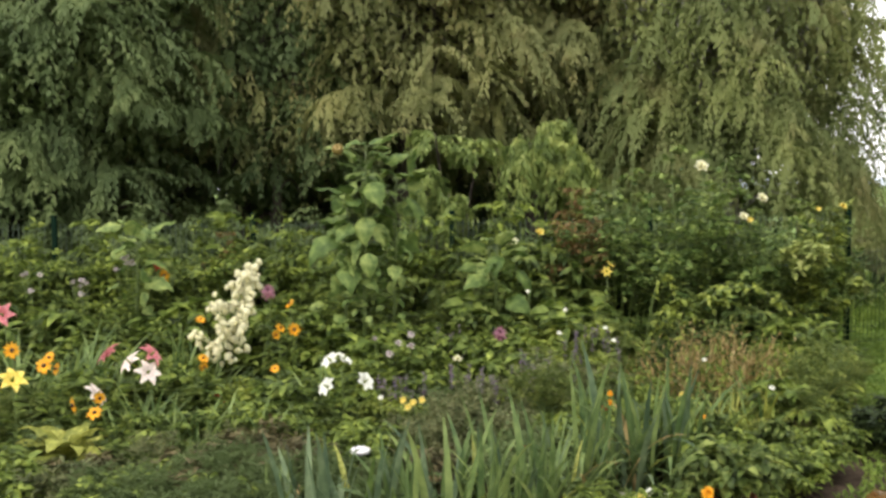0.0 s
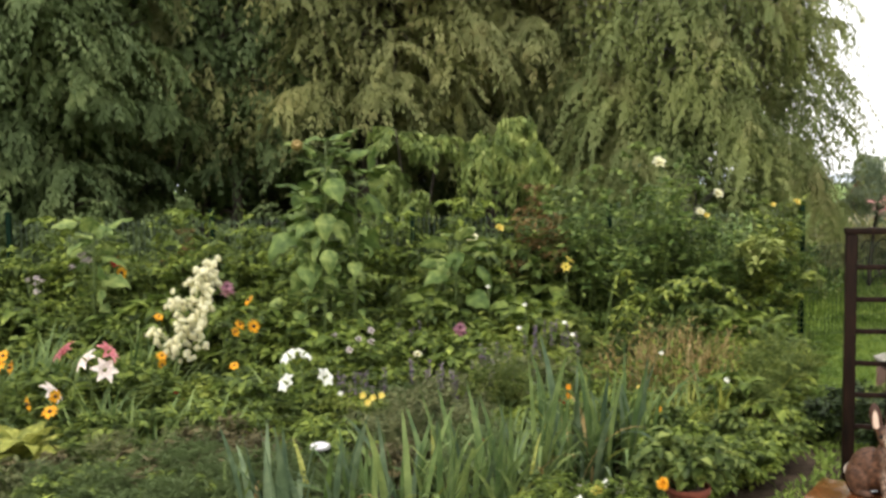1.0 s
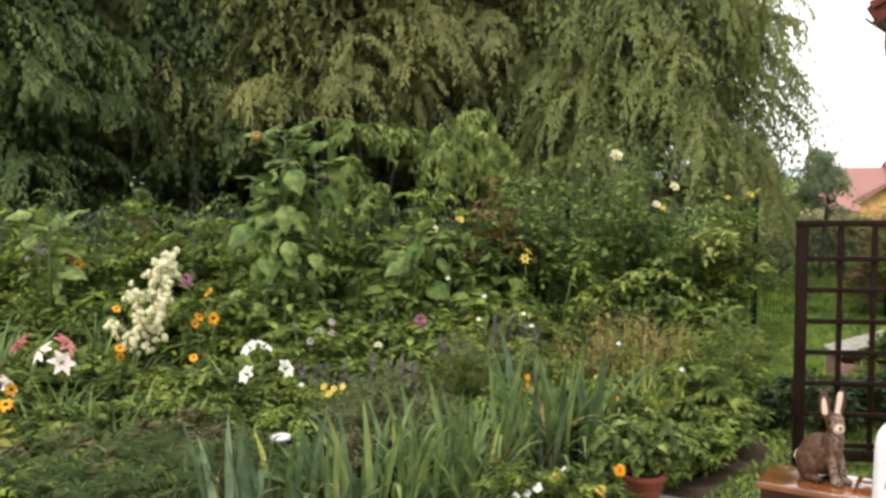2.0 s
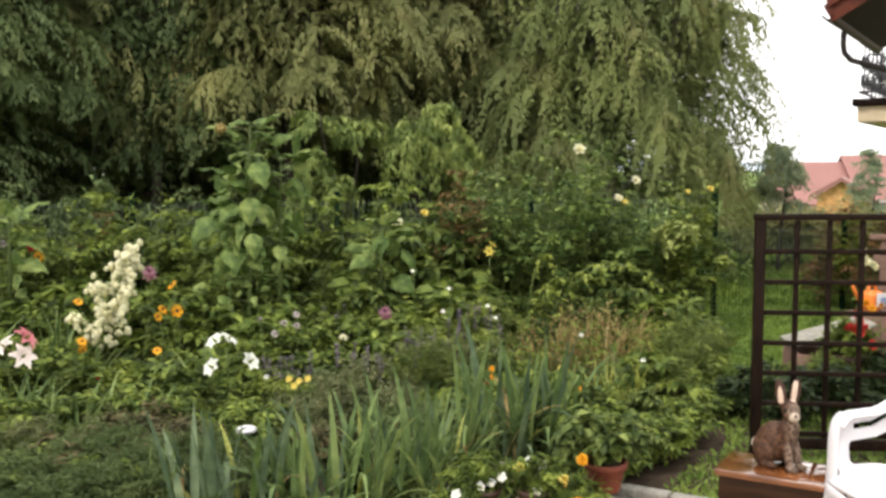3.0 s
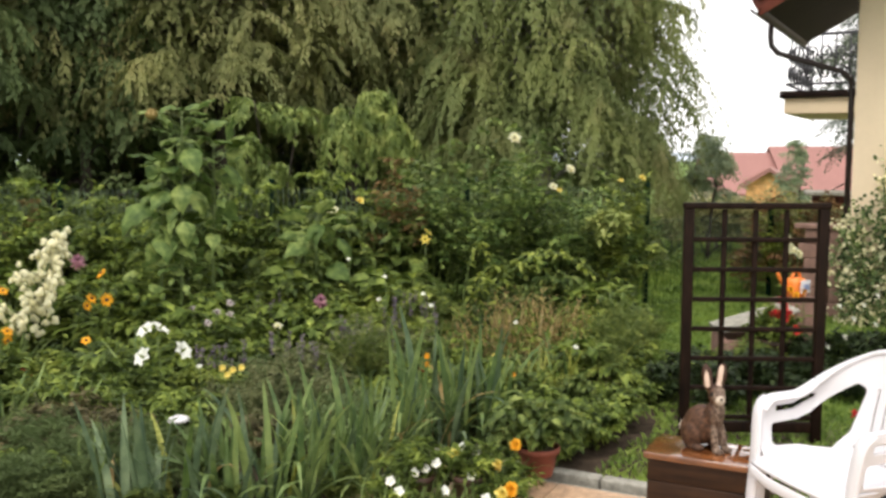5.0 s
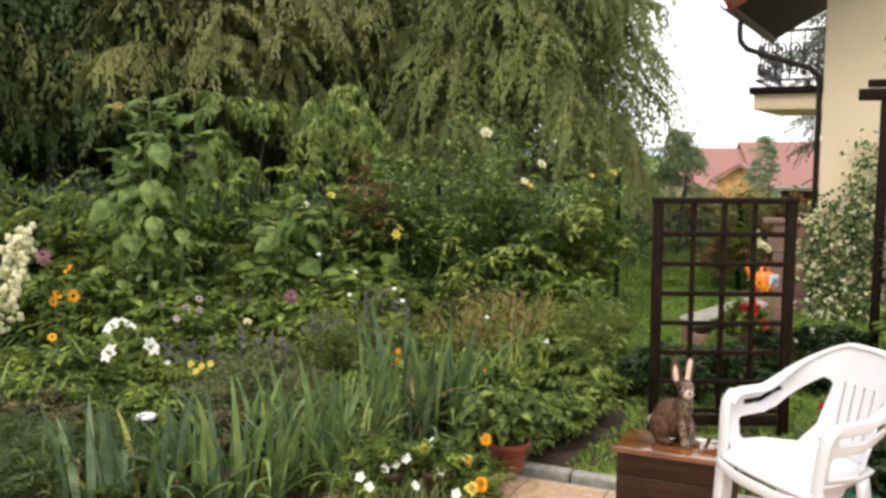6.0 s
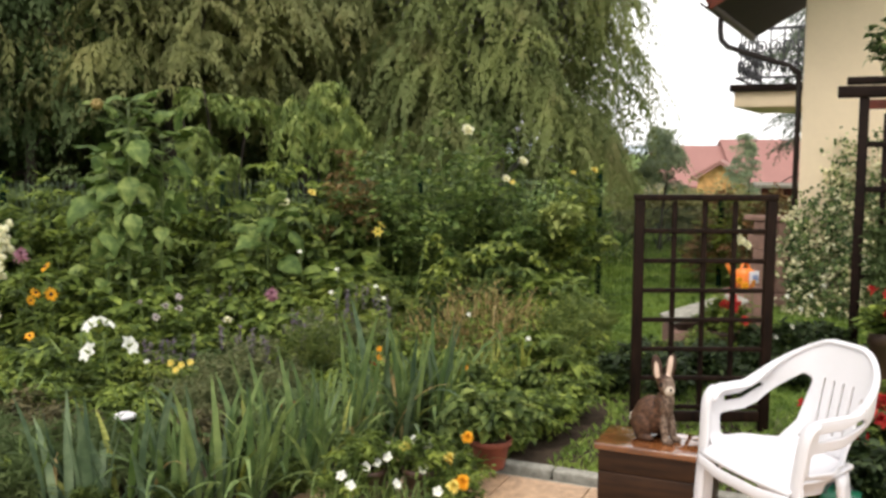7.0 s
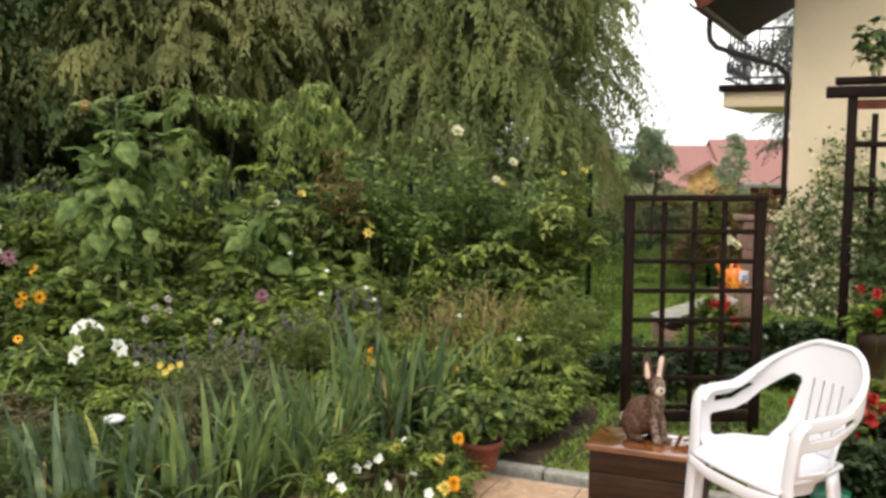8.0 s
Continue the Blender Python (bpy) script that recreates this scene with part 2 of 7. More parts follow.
STEM = plain_mat("green_stem", (0.09, 0.13, 0.03), 0.5, 0.25, 20.0)
BARK = wood_mat("bark", (0.02, 0.016, 0.012), (0.075, 0.06, 0.045), 0.85, "Z", 3.0)
PALEBARK = wood_mat("birch_bark", (0.12, 0.11, 0.1), (0.45, 0.43, 0.4), 0.7, "X", 5.0)
WHITE_PETAL = leaf_mat("white_petal", (0.84, 0.84, 0.79), (0.89, 0.89, 0.85), (0.92, 0.92, 0.89), 0.5, 0.3, 8.0)
CREAM_PETAL = leaf_mat("cream_petal", (0.86, 0.81, 0.56), (0.92, 0.88, 0.66), (0.95, 0.93, 0.76), 0.5, 0.5, 8.0)
YELLOW_PETAL = leaf_mat("yellow_petal", (0.72, 0.5, 0.06), (0.8, 0.62, 0.12), (0.85, 0.74, 0.25), 0.5, 0.2, 8.0)
ORANGE_PETAL = leaf_mat("orange_petal", (0.7, 0.22, 0.01), (0.8, 0.34, 0.015), (0.85, 0.45, 0.03), 0.5, 0.2, 8.0)
PINK_PETAL = leaf_mat("pink_petal", (0.62, 0.14, 0.19), (0.74, 0.24, 0.29), (0.84, 0.5, 0.52), 0.5, 0.4, 10.0)
RED_PETAL = leaf_mat("red_petal", (0.3, 0.01, 0.014), (0.46, 0.022, 0.024), (0.6, 0.06, 0.05), 0.5, 0.2, 8.0)
PURPLE_PETAL = leaf_mat("purple_petal", (0.13, 0.1, 0.155), (0.2, 0.155, 0.23), (0.3, 0.24, 0.33), 0.55, 0.2, 8.0)
MAUVE_PETAL = leaf_mat("mauve_petal", (0.17, 0.065, 0.1), (0.27, 0.11, 0.165), (0.35, 0.18, 0.23), 0.55, 0.2, 8.0)
CONE = plain_mat("flower_cone", (0.05, 0.025, 0.01), 0.8, 0.3, 60.0)
CHAIR_WHITE = plain_mat("white_moulded_plastic", (0.6, 0.592, 0.612), 0.35, 0.02, 6.0, bumps=0.03)
TRELLIS_WOOD = wood_mat("dark_stained_wood", (0.005, 0.0028, 0.0016), (0.02, 0.0095, 0.0055), 0.6, "Z", 10.0, 0.0, 0.1)
BOX_WOOD = wood_mat("wet_brown_wood", (0.018, 0.008, 0.004), (0.05, 0.022, 0.009), 0.5, "X", 10.0)
BOX_TOP = wood_mat("wet_varnished_board", (0.09, 0.03, 0.01), (0.22, 0.08, 0.025), 0.08, "X", 10.0, 1.0, 0.5)
TERRACOTTA = plain_mat("terracotta", (0.18, 0.048, 0.026), 0.75, 0.4, 14.0)
FENCE_GREEN = plain_mat("green_painted_steel", (0.003, 0.013, 0.007), 0.7, 0.2, 9.0, spec=0.05)
FENCE_WIRE = plain_mat("weathered_fence_wire", (0.05, 0.072, 0.046), 0.5, 0.2, 9.0, spec=0.15)
SOIL = plain_mat("damp_soil", (0.045, 0.032, 0.022), 0.9, 0.5, 9.0, bumps=0.8, spec=0.1)
GRASS = leaf_mat("grass_blade", (0.1, 0.17, 0.03), (0.19, 0.29, 0.058), (0.29, 0.39, 0.095), 0.5, 0.25, 1.5)
TILE = plain_mat("sandstone_paving", (0.4, 0.265, 0.165), 0.55, 0.55, 30.0, bumps=0.9)
# every paving tile has its own patch of grain and a slightly different tone
tile_info = TILE.node_tree.nodes.new("ShaderNodeObjectInfo")
tile_shift = TILE.node_tree.nodes.new("ShaderNodeMath")
tile_shift.operation = "MULTIPLY"
tile_shift.inputs[1].default_value = 53.0
TILE.node_tree.links.new(tile_info.outputs["Random"], tile_shift.inputs[0])
for node in [n for n in TILE.node_tree.nodes if n.bl_idname == "ShaderNodeTexNoise"]:
    node.noise_dimensions = "4D"
    TILE.node_tree.links.new(tile_shift.outputs["Value"], node.inputs["W"])
KERB = plain_mat("grey_concrete", (0.27, 0.26, 0.22), 0.8, 0.5, 22.0, bumps=0.9, spec=0.2)
RENDERED = plain_mat("cream_render", (0.72, 0.59, 0.41), 0.85, 0.04, 3.0, bumps=0.3)
DARKTIMBER = wood_mat("dark_brown_timber", (0.006, 0.003, 0.002), (0.017, 0.008, 0.005), 0.6, "X", 8.0, 0.0, 0.12)
REDTIMBER = wood_mat("red_brown_timber", (0.09, 0.022, 0.013), (0.17, 0.045, 0.03), 0.45, "X", 8.0)
ROOFTILE = plain_mat("red_roof_tile", (0.36, 0.1, 0.075), 0.7, 0.2, 2.0, bumps=0.3)
GUTTER = plain_mat("brown_gutter_metal", (0.022, 0.012, 0.011), 0.5, 0.2, 9.0)
IRON = plain_mat("wrought_iron", (0.03, 0.03, 0.035), 0.5, 0.2, 9.0)
# pale blue-grey base colour carries the rain haze over the hills
HAZEHILL = plain_mat("haze_toned_hill", (0.5, 0.56, 0.62), 0.95, 0.04, 0.02, bumps=0)
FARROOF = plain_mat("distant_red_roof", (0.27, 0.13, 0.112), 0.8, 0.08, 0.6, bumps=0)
OCHRE = wood_mat("ochre_boards", (0.5, 0.26, 0.09), (0.7, 0.42, 0.17), 0.7, "Z", 10.0)
CONIFER = leaf_mat("conifer_needle", (0.06, 0.08, 0.06), (0.11, 0.14, 0.1), (0.18, 0.21, 0.16), 0.5, 0.15, 1.5)
REDLEAF = leaf_mat("red_shrub_leaf", (0.09, 0.06, 0.02), (0.2, 0.1, 0.045), (0.32, 0.2, 0.09), 0.5, 0.3, 2.0)
BRICKRED = plain_mat("red_brown_masonry", (0.22, 0.13, 0.1), 0.9, 0.35, 9.0, bumps=0.4)
ORANGE_PLASTIC = plain_mat("orange_plastic", (0.75, 0.2, 0.03), 0.4, 0.08, 8.0, bumps=0.05)
BLUE_PLASTIC = plain_mat("blue_grey_plastic", (0.2, 0.25, 0.4), 0.4, 0.1, 8.0, bumps=0.05)
GREEN_PLASTIC = plain_mat("green_plastic", (0.008, 0.12, 0.06), 0.35, 0.1, 8.0, bumps=0.05)
BROWNPOT = plain_mat("brown_glazed_clay", (0.06, 0.03, 0.02), 0.5, 0.25, 14.0)
COPPER_LEAF = leaf_mat("copper_leaf", (0.1, 0.06, 0.025), (0.19, 0.12, 0.05), (0.28, 0.19, 0.085), 0.5, 0.3, 2.0)
# ---- ground, lawn, patio ----
def ground_z(x, y):
    """Level garden, falling away behind the fence, low hills far off."""
    d = np.clip((y - 11) / 45, 0, 1)
    z = -3.6 * d * d * (3 - 2 * d)
    return z


gx = np.concatenate([-np.geomspace(1500, 7, 22), np.linspace(-6, 8, 85), np.geomspace(9, 1500, 24)])
gy = np.concatenate([-np.geomspace(60, 4, 8), np.linspace(-3, 11, 85), np.geomspace(12, 1600, 40)])
GX, GY = np.meshgrid(gx, gy)
near = (np.abs(GX) < 8) & (GY > 4.6) & (GY < 12)
GZ = ground_z(GX, GY) - 0.004 + np.where(near, 0.018 * np.sin(GX * 9.1) * np.sin(GY * 7.3) + 0.012 * np.sin(GX * 23 + GY * 17), 0)
cols = len(gx)
gi = (np.arange(len(gy) - 1)[:, None] * cols + np.arange(cols - 1)[None]).reshape(-1)
mt, nt, bs = material("ground_surface")
n1, n2 = noise_node(nt, 0.35, 5.0), noise_node(nt, 14.0, 5.0)
soil = ramp(nt, n2.outputs["Fac"], [(0.3, (0.03, 0.022, 0.015)), (0.7, (0.075, 0.055, 0.038))]).outputs["Color"]
meadow = ramp(nt, n2.outputs["Fac"], [(0.3, (0.08, 0.13, 0.03)), (0.7, (0.15, 0.22, 0.055))]).outputs["Color"]
sep = nt.nodes.new("ShaderNodeSeparateXYZ")
nt.links.new(n1.inputs["Vector"].links[0].from_socket, sep.inputs["Vector"])
edge = None
for axis, lo_, hi_ in (("Y", 9.2, 10.2), ("Y", 3.6, 3.0), ("X", -6.0, -7.0), ("X", 2.9, 3.6)):
    one = nt.nodes.new("ShaderNodeMapRange")
    one.inputs["From Min"].default_value, one.inputs["From Max"].default_value = lo_, hi_
    nt.links.new(sep.outputs[axis], one.inputs["Value"])
    if edge is None:
        edge = one.outputs["Result"]
    else:
        both = nt.nodes.new("ShaderNodeMath")
        both.operation = "MAXIMUM"
        nt.links.new(edge, both.inputs[0])
        nt.links.new(one.outputs["Result"], both.inputs[1])
        edge = both.outputs["Value"]
nt.links.new(mix(nt, edge, soil, meadow), bs.inputs["Base Color"])
bs.inputs["Roughness"].default_value = 0.9
bs.inputs["Specular IOR Level"].default_value = 0.1
bump(nt, n2.outputs["Fac"], bs, 0.7, 0.03)
lone("ground", Geo().add(np.stack([GX, GY, GZ], -1).reshape(-1, 3), np.stack([gi, gi + 1, gi + cols + 1, gi + cols], 1)), mt,
     "damp brown garden soil running out into meadow and hills", "ground", "structure")

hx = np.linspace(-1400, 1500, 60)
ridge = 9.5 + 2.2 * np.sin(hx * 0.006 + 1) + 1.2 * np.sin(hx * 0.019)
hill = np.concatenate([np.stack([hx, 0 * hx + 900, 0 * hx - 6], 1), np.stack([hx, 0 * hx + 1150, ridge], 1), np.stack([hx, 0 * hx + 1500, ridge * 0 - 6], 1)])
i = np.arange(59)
lone("backdrop", Geo().add(hill, [np.stack([i, i + 1, i + 61, i + 60], 1), np.stack([i + 60, i + 61, i + 121, i + 120], 1)]), HAZEHILL, "hills with rain haze put into their pale blue-grey colour", "hills", "structure")

TURN = -38.0
PATIO = pose(1.365, 4.29, 0, 0, 0, TURN)     # local x along the kerb, local y away from the patio
patio = lone("patio", bevel_box(6.1, 6.5, 0.05, 0.004), KERB, "sandy paved patio beside a flower bed", "patio", "structure", smooth=False,
             m=PATIO @ pose(2.27, -3.3, -0.042))
tile_mesh = bpy.data.meshes.new("paving_tile")
bm = bevel_box(0.393, 0.393, 0.02, 0.005)
bm.to_mesh(tile_mesh)
bm.free()
tile_mesh.materials.append(TILE)
for i in range(15):
    for j in range(16):
        part("paving_tile", tile_mesh, TILE, patio, m=pose(-2.8 + 0.4 * i, 3.0 - 0.4 * j, 0.046 + 0.002 * math.sin(i * 5 + j * 3), 0, 0, 0))
for i in range(8):
    k = lone("kerb_stone", bevel_box(0.49, 0.08, 0.09, 0.01), KERB, "grey concrete edging stone between patio and lawn", "kerb", "structure",
             m=PATIO @ pose(-0.5 + 0.5 * i, 0.02, -0.045, 0, 0, 0.4 * math.sin(i * 7)))

# lawn strip beside the bed, with real blades
def in_lawn(x, y):
    edge_x = 1.46 + np.clip(y - 4.2, -3, 0.7) * 1.05 + np.clip(y - 4.9, 0, 20) * 0.3 + 0.04 * np.sin(y * 5)
    kerb_side = (x - 1.365) * 0.616 + (y - 4.29) * 0.788
    return (x > edge_x) & (kerb_side > 0.06) & (x < 9.5) & (y < 13.5)


lx, ly = rng.uniform(1.4, 8.5, 170000), rng.uniform(2.0, 13.5, 170000)
ok = in_lawn(lx, ly) & (rng.random(170000) < np.clip(1.6 - ly * 0.085, 0.35, 1))
lx, ly = lx[ok], ly[ok]
way = np.stack([rng.normal(0, 0.45, len(lx)), rng.normal(0, 0.45, len(lx)), np.ones(len(lx))], 1)
lz = ground_z(lx, ly) + 0.002
lone("lawn", leaves(Geo(), np.stack([lx, ly, lz], 1), way, rng.uniform(0.025, 0.055, len(lx)), rng.uniform(0.008, 0.014, len(lx)), 0.1, 0.3), GRASS,
     "short wet green lawn beside the flower bed", "grass", "stuff")

lx, ly = rng.uniform(4.0, 14, 70000), rng.uniform(10.0, 21, 70000)
ok = lx > 4.0 + (ly - 10) * 0.2
lx, ly = lx[ok], ly[ok]
way = np.stack([rng.normal(0, 0.45, len(lx)), rng.normal(0, 0.45, len(lx)), np.ones(len(lx))], 1)
lone("meadow", leaves(Geo(), np.stack([lx, ly, ground_z(lx, ly) + 0.002], 1), way, rng.uniform(0.06, 0.13, len(lx)), rng.uniform(0.015, 0.028, len(lx)), 0.1, 0.3), GRASS,
     "bright green grass beyond the garden fence", "grass", "stuff")

# ---- the house ----
HOUSE_TURN = -40.0
house = thing("house", pose(5.48, 7.94, 0, 0, 0, HOUSE_TURN), "cream rendered house with brown eaves and red tiled roof", "house")
# local x runs along the gable wall, local y away along the side wall
part("wall", bevel_box(6.0, 0.3, 3.6, 0.01), RENDERED, house, "cream rendered gable wall", m=pose(3.0, 0.15, 0))
part("wall", bevel_box(0.3, 12.0, 3.05, 0.01), RENDERED, house, m=pose(0.152, 6.305, 0))
bm = bmesh.new()
prof = [(0.3, 3.6), (5.7, 3.6), (5.7, 5.2), (3.0, 5.2)]
lo = [bm.verts.new((x, 0.003, z)) for x, z in prof]
hi = [bm.verts.new((x, 0.297, z)) for x, z in prof]
bm.faces.new(lo)
bm.faces.new(hi[::-1])
for i in range(4):
    bm.faces.new((lo[i], hi[i], hi[(i + 1) % 4], lo[(i + 1) % 4]))
part("gable", bm, RENDERED, house, smooth=False)
slope = math.atan2(2.6, 4.6)
roof = part("roof", bevel_box(5.6, 2.85, 0.06, 0.01), DARKTIMBER, house, "dark boarded soffit under red tiles", smooth=False,
            m=pose(-0.72, 0.575, 2.92, 0, -math.degrees(slope), 0) @ pose(2.8, 0, 0))
row = Geo()
for i in range(18):
    for j in range(12):
        x0, y0 = 0.31 * i, -1.44 + 0.24 * j
        a = np.linspace(0, np.pi, 5)
        yy, zz = y0 + 0.12 - 0.12 * np.cos(a), 0.075 + 0.035 * np.sin(a)
        v = np.concatenate([np.stack([np.full(5, x0 - 0.03), yy, zz + 0.03], 1), np.stack([np.full(5, x0 + 0.31), yy, zz], 1), np.stack([np.full(5, x0 - 0.03), yy, zz + 0.012], 1)])
        q = np.arange(4)
        row.add(v, [np.stack([q, q + 1, q + 6, q + 5], 1), np.stack([q + 10, q + 11, q + 1, q], 1)])
part("roof_tiles", row, ROOFTILE, roof, "red roof tiles", "stuff", m=pose(-2.8, 0, 0))
part("verge_board", bevel_box(5.62, 0.035, 0.17, 0.006), REDTIMBER, house, "red-brown verge board", m=pose(-0.72, -0.87, 2.86, 0, -math.degrees(slope), 0) @ pose(2.8, 0, 0))
part("verge_board", bevel_box(5.62, 0.05, 0.07, 0.006), REDTIMBER, house, m=pose(-0.74, -0.915, 2.985, 0, -math.degrees(slope), 0) @ pose(2.8, 0, 0))
gut = Geo()
a = np.linspace(np.pi, 2 * np.pi, 9)
for s in (1.0, 0.9):
    ring = np.stack([-0.77 + 0.05 * s * np.cos(a), 0 * a, 2.925 + 0.05 * s * np.sin(a)], 1)
    v = np.concatenate([ring + [0, -0.9, 0], ring + [0, 2.0, 0]])
    q = np.arange(8)
    gut.add(v, [np.stack([q, q + 1, q + 10, q + 9], 1)])
gutter = part("gutter", gut, GUTTER, house, "dark brown half-round gutter")
pipe = Geo()
tube(pipe, [(-0.77, -0.1, 2.87), (-0.77, -0.1, 2.75), (-0.76, -0.09, 2.67), (-0.7, -0.07, 2.6), (-0.55, -0.02, 2.55), (-0.15, 0.13, 2.42), (-0.06, 0.16, 2.34), (-0.05, 0.17, 2.2), (-0.05, 0.17, 0.02)], 0.027, 10)
part("downpipe", pipe, GUTTER, house, "dark brown bent downpipe")

# balcony on the far part of the side wall
balcony = thing("balcony", pose(0, 0, 0) @ house.matrix_basis @ pose(0, 7.6, 0.045), "cream balcony with dark edge and curly iron railing", "balcony")
part("slab", bevel_box(1.85, 3.2, 0.27, 0.01), RENDERED, balcony, m=pose(-0.925, 1.6, 2.3))
part("edge_board", bevel_box(1.97, 3.35, 0.12, 0.01), DARKTIMBER, balcony, "dark brown edge board", m=pose(-0.94, 1.6, 2.573))
part("rail", bevel_box(1.85, 0.05, 0.05, 0.01), IRON, balcony, m=pose(-0.925, 0.05, 3.62))
part("rail", bevel_box(1.85, 0.04, 0.04, 0.01), IRON, balcony, m=pose(-0.925, 0.05, 2.79))
part("rail", bevel_box(0.05, 3.1, 0.05, 0.01), IRON, balcony, m=pose(-1.83, 1.65, 3.62))
part("rail", bevel_box(0.04, 3.1, 0.04, 0.01), IRON, balcony, m=pose(-1.83, 1.65, 2.79))
scroll = Geo()
a = np.linspace(0, 3.4 * np.pi, 26)
r = 0.13 * (1 - a / (4.4 * np.pi))
for sgn, z0 in ((1, 3.0), (-1, 3.35)):
    tube(scroll, np.stack([r * np.cos(a) * sgn, 0 * a, z0 + r * np.sin(a) * sgn], 1), 0.016, 5)
tube(scroll, [(0.17, 0, 2.8), (0.17, 0, 3.63)], 0.014, 5)
scroll_mesh = scroll.mesh("scroll")
scroll_mesh.materials.append(IRON)
for i in range(8):
    part("scroll", scroll_mesh, IRON, balcony, m=pose(-1.67 + 0.225 * i, 0.05, 0))
for i in range(7):
    part("scroll", scroll_mesh, IRON, balcony, m=pose(-1.83, 0.3 + 0.45 * i, 0, 0, 0, 90))

# ---- pergola against the house ----
pergola = thing("pergola", pose(4.6, 6.02, 0, 0, 0, HOUSE_TURN), "dark brown wooden pergola with lattice beside the house wall", "pergola")
part("post", bevel_box(0.07, 0.07, 2.0, 0.008), DARKTIMBER, pergola, m=pose(0.065, 0, 0))
part("post", bevel_box(0.1, 0.1, 2.0, 0.008), DARKTIMBER, pergola, m=pose(2.0, 0, 0))
part("beam", bevel_box(2.68, 0.11, 0.085, 0.01), DARKTIMBER, pergola, m=pose(1.22, 0, 1.985))
part("beam", bevel_box(2.62, 0.14, 0.055, 0.01), DARKTIMBER, pergola, m=pose(1.25, 0.03, 2.082))
part("rail", bevel_box(1.86, 0.05, 0.07, 0.006), REDTIMBER, pergola, m=pose(1.015, 0, 1.9))
for i in range(5):
    part("lattice_bar", bevel_box(1.86, 0.025, 0.045, 0.004), DARKTIMBER, pergola, m=pose(1.015, 0, 0.3 + 0.33 * i))
for i in range(6):
    part("lattice_bar", bevel_box(0.045, 0.025, 1.62, 0.004), DARKTIMBER, pergola, m=pose(0.22 + 0.3 * i, 0.026, 0.25 + (0.02 if i else 0)))

# ---- wire fence ----
FENCE_Y = 9.0
wires = Geo()
for k in range(36):
    tube(wires, [(0.06 + 0.05 * k, 0, 0.05), (0.06 + 0.05 * k, 0, 1.3)], 0.0032, 4)
wire_mesh = wires.mesh("wire_mesh")
cross_mesh = tube(Geo(), [(0.03, 0.006, 0), (1.85, 0.006, 0)], 0.0025, 4).mesh("cross_wire")
fence = thing("garden_fence", pose(3.87, FENCE_Y, 0), "dark green steel wire fence closing the flower bed", "fence")


def fence_run(turn, count, first, sign, high=1.0):
    for i in range(count):
        m = pose(0, 0, 0, 0, 0, turn)
        at = m @ Vector((sign * 1.905 * (i + first), 0, 0))
        drop = float(ground_z(at.x + 3.87, at.y + FENCE_Y))
        part("post", bevel_box(0.046, 0.046, 1.36 * high, 0.006), FENCE_GREEN, fence, m=Matrix.Translation((at.x, at.y, drop)) @ m)
        part("post_cap", bevel_box(0.052, 0.052, 0.025, 0.006), FENCE_GREEN, fence, m=Matrix.Translation((at.x, at.y, drop + 1.361 * high)) @ m)
        at = m @ Vector((sign * 1.905 * (i + (0 if sign > 0 else 1)), 0, 0))
        panel = part("panel", wire_mesh, FENCE_WIRE, fence, kind="stuff", m=Matrix.Translation((at.x, at.y, drop)) @ m @ Matrix.Diagonal((1, 1, high, 1)))
        for z in (0.08, 0.28, 0.65, 1.02, 1.26):
            part("cross_wire", cross_mesh, FENCE_WIRE, panel, m=pose(0, 0, z))


fence_run(0, 7, 0, -1)
fence_run(20, 2, 1.0, 1, 0.74)

# ---- trellis ----
trellis = thing("trellis", pose(2.258, 4.76, 0, 0, 0, -14.2), "dark brown stained wooden garden trellis with square grid", "trellis")
TW, TH = 0.787, 1.352
part("stile", bevel_box(0.056, 0.045, TH - 0.035, 0.005), TRELLIS_WOOD, trellis, m=pose(0.028, 0, 0))
part("stile", bevel_box(0.056, 0.045, TH - 0.035, 0.005), TRELLIS_WOOD, trellis, m=pose(TW - 0.028, 0, 0))
part("top_rail", bevel_box(TW + 0.01, 0.05, 0.034, 0.005), TRELLIS_WOOD, trellis, m=pose(TW / 2, 0, TH - 0.034))
part("bottom_rail", bevel_box(TW - 0.114, 0.04, 0.06, 0.005), TRELLIS_WOOD, trellis, m=pose(TW / 2, 0, 0.06))
for i in range(3):
    part("upright_bar", bevel_box(0.029, 0.016, TH - 0.16, 0.003), TRELLIS_WOOD, trellis, m=pose(0.056 + (TW - 0.112) * (i + 1) / 4, 0.0085, 0.122))
for i in range(7):
    part("cross_bar", bevel_box(TW - 0.114, 0.016, 0.027, 0.003), TRELLIS_WOOD, trellis, m=pose(TW / 2, -0.0085, TH - 0.034 - 0.167 * (i + 1) - 0.016))

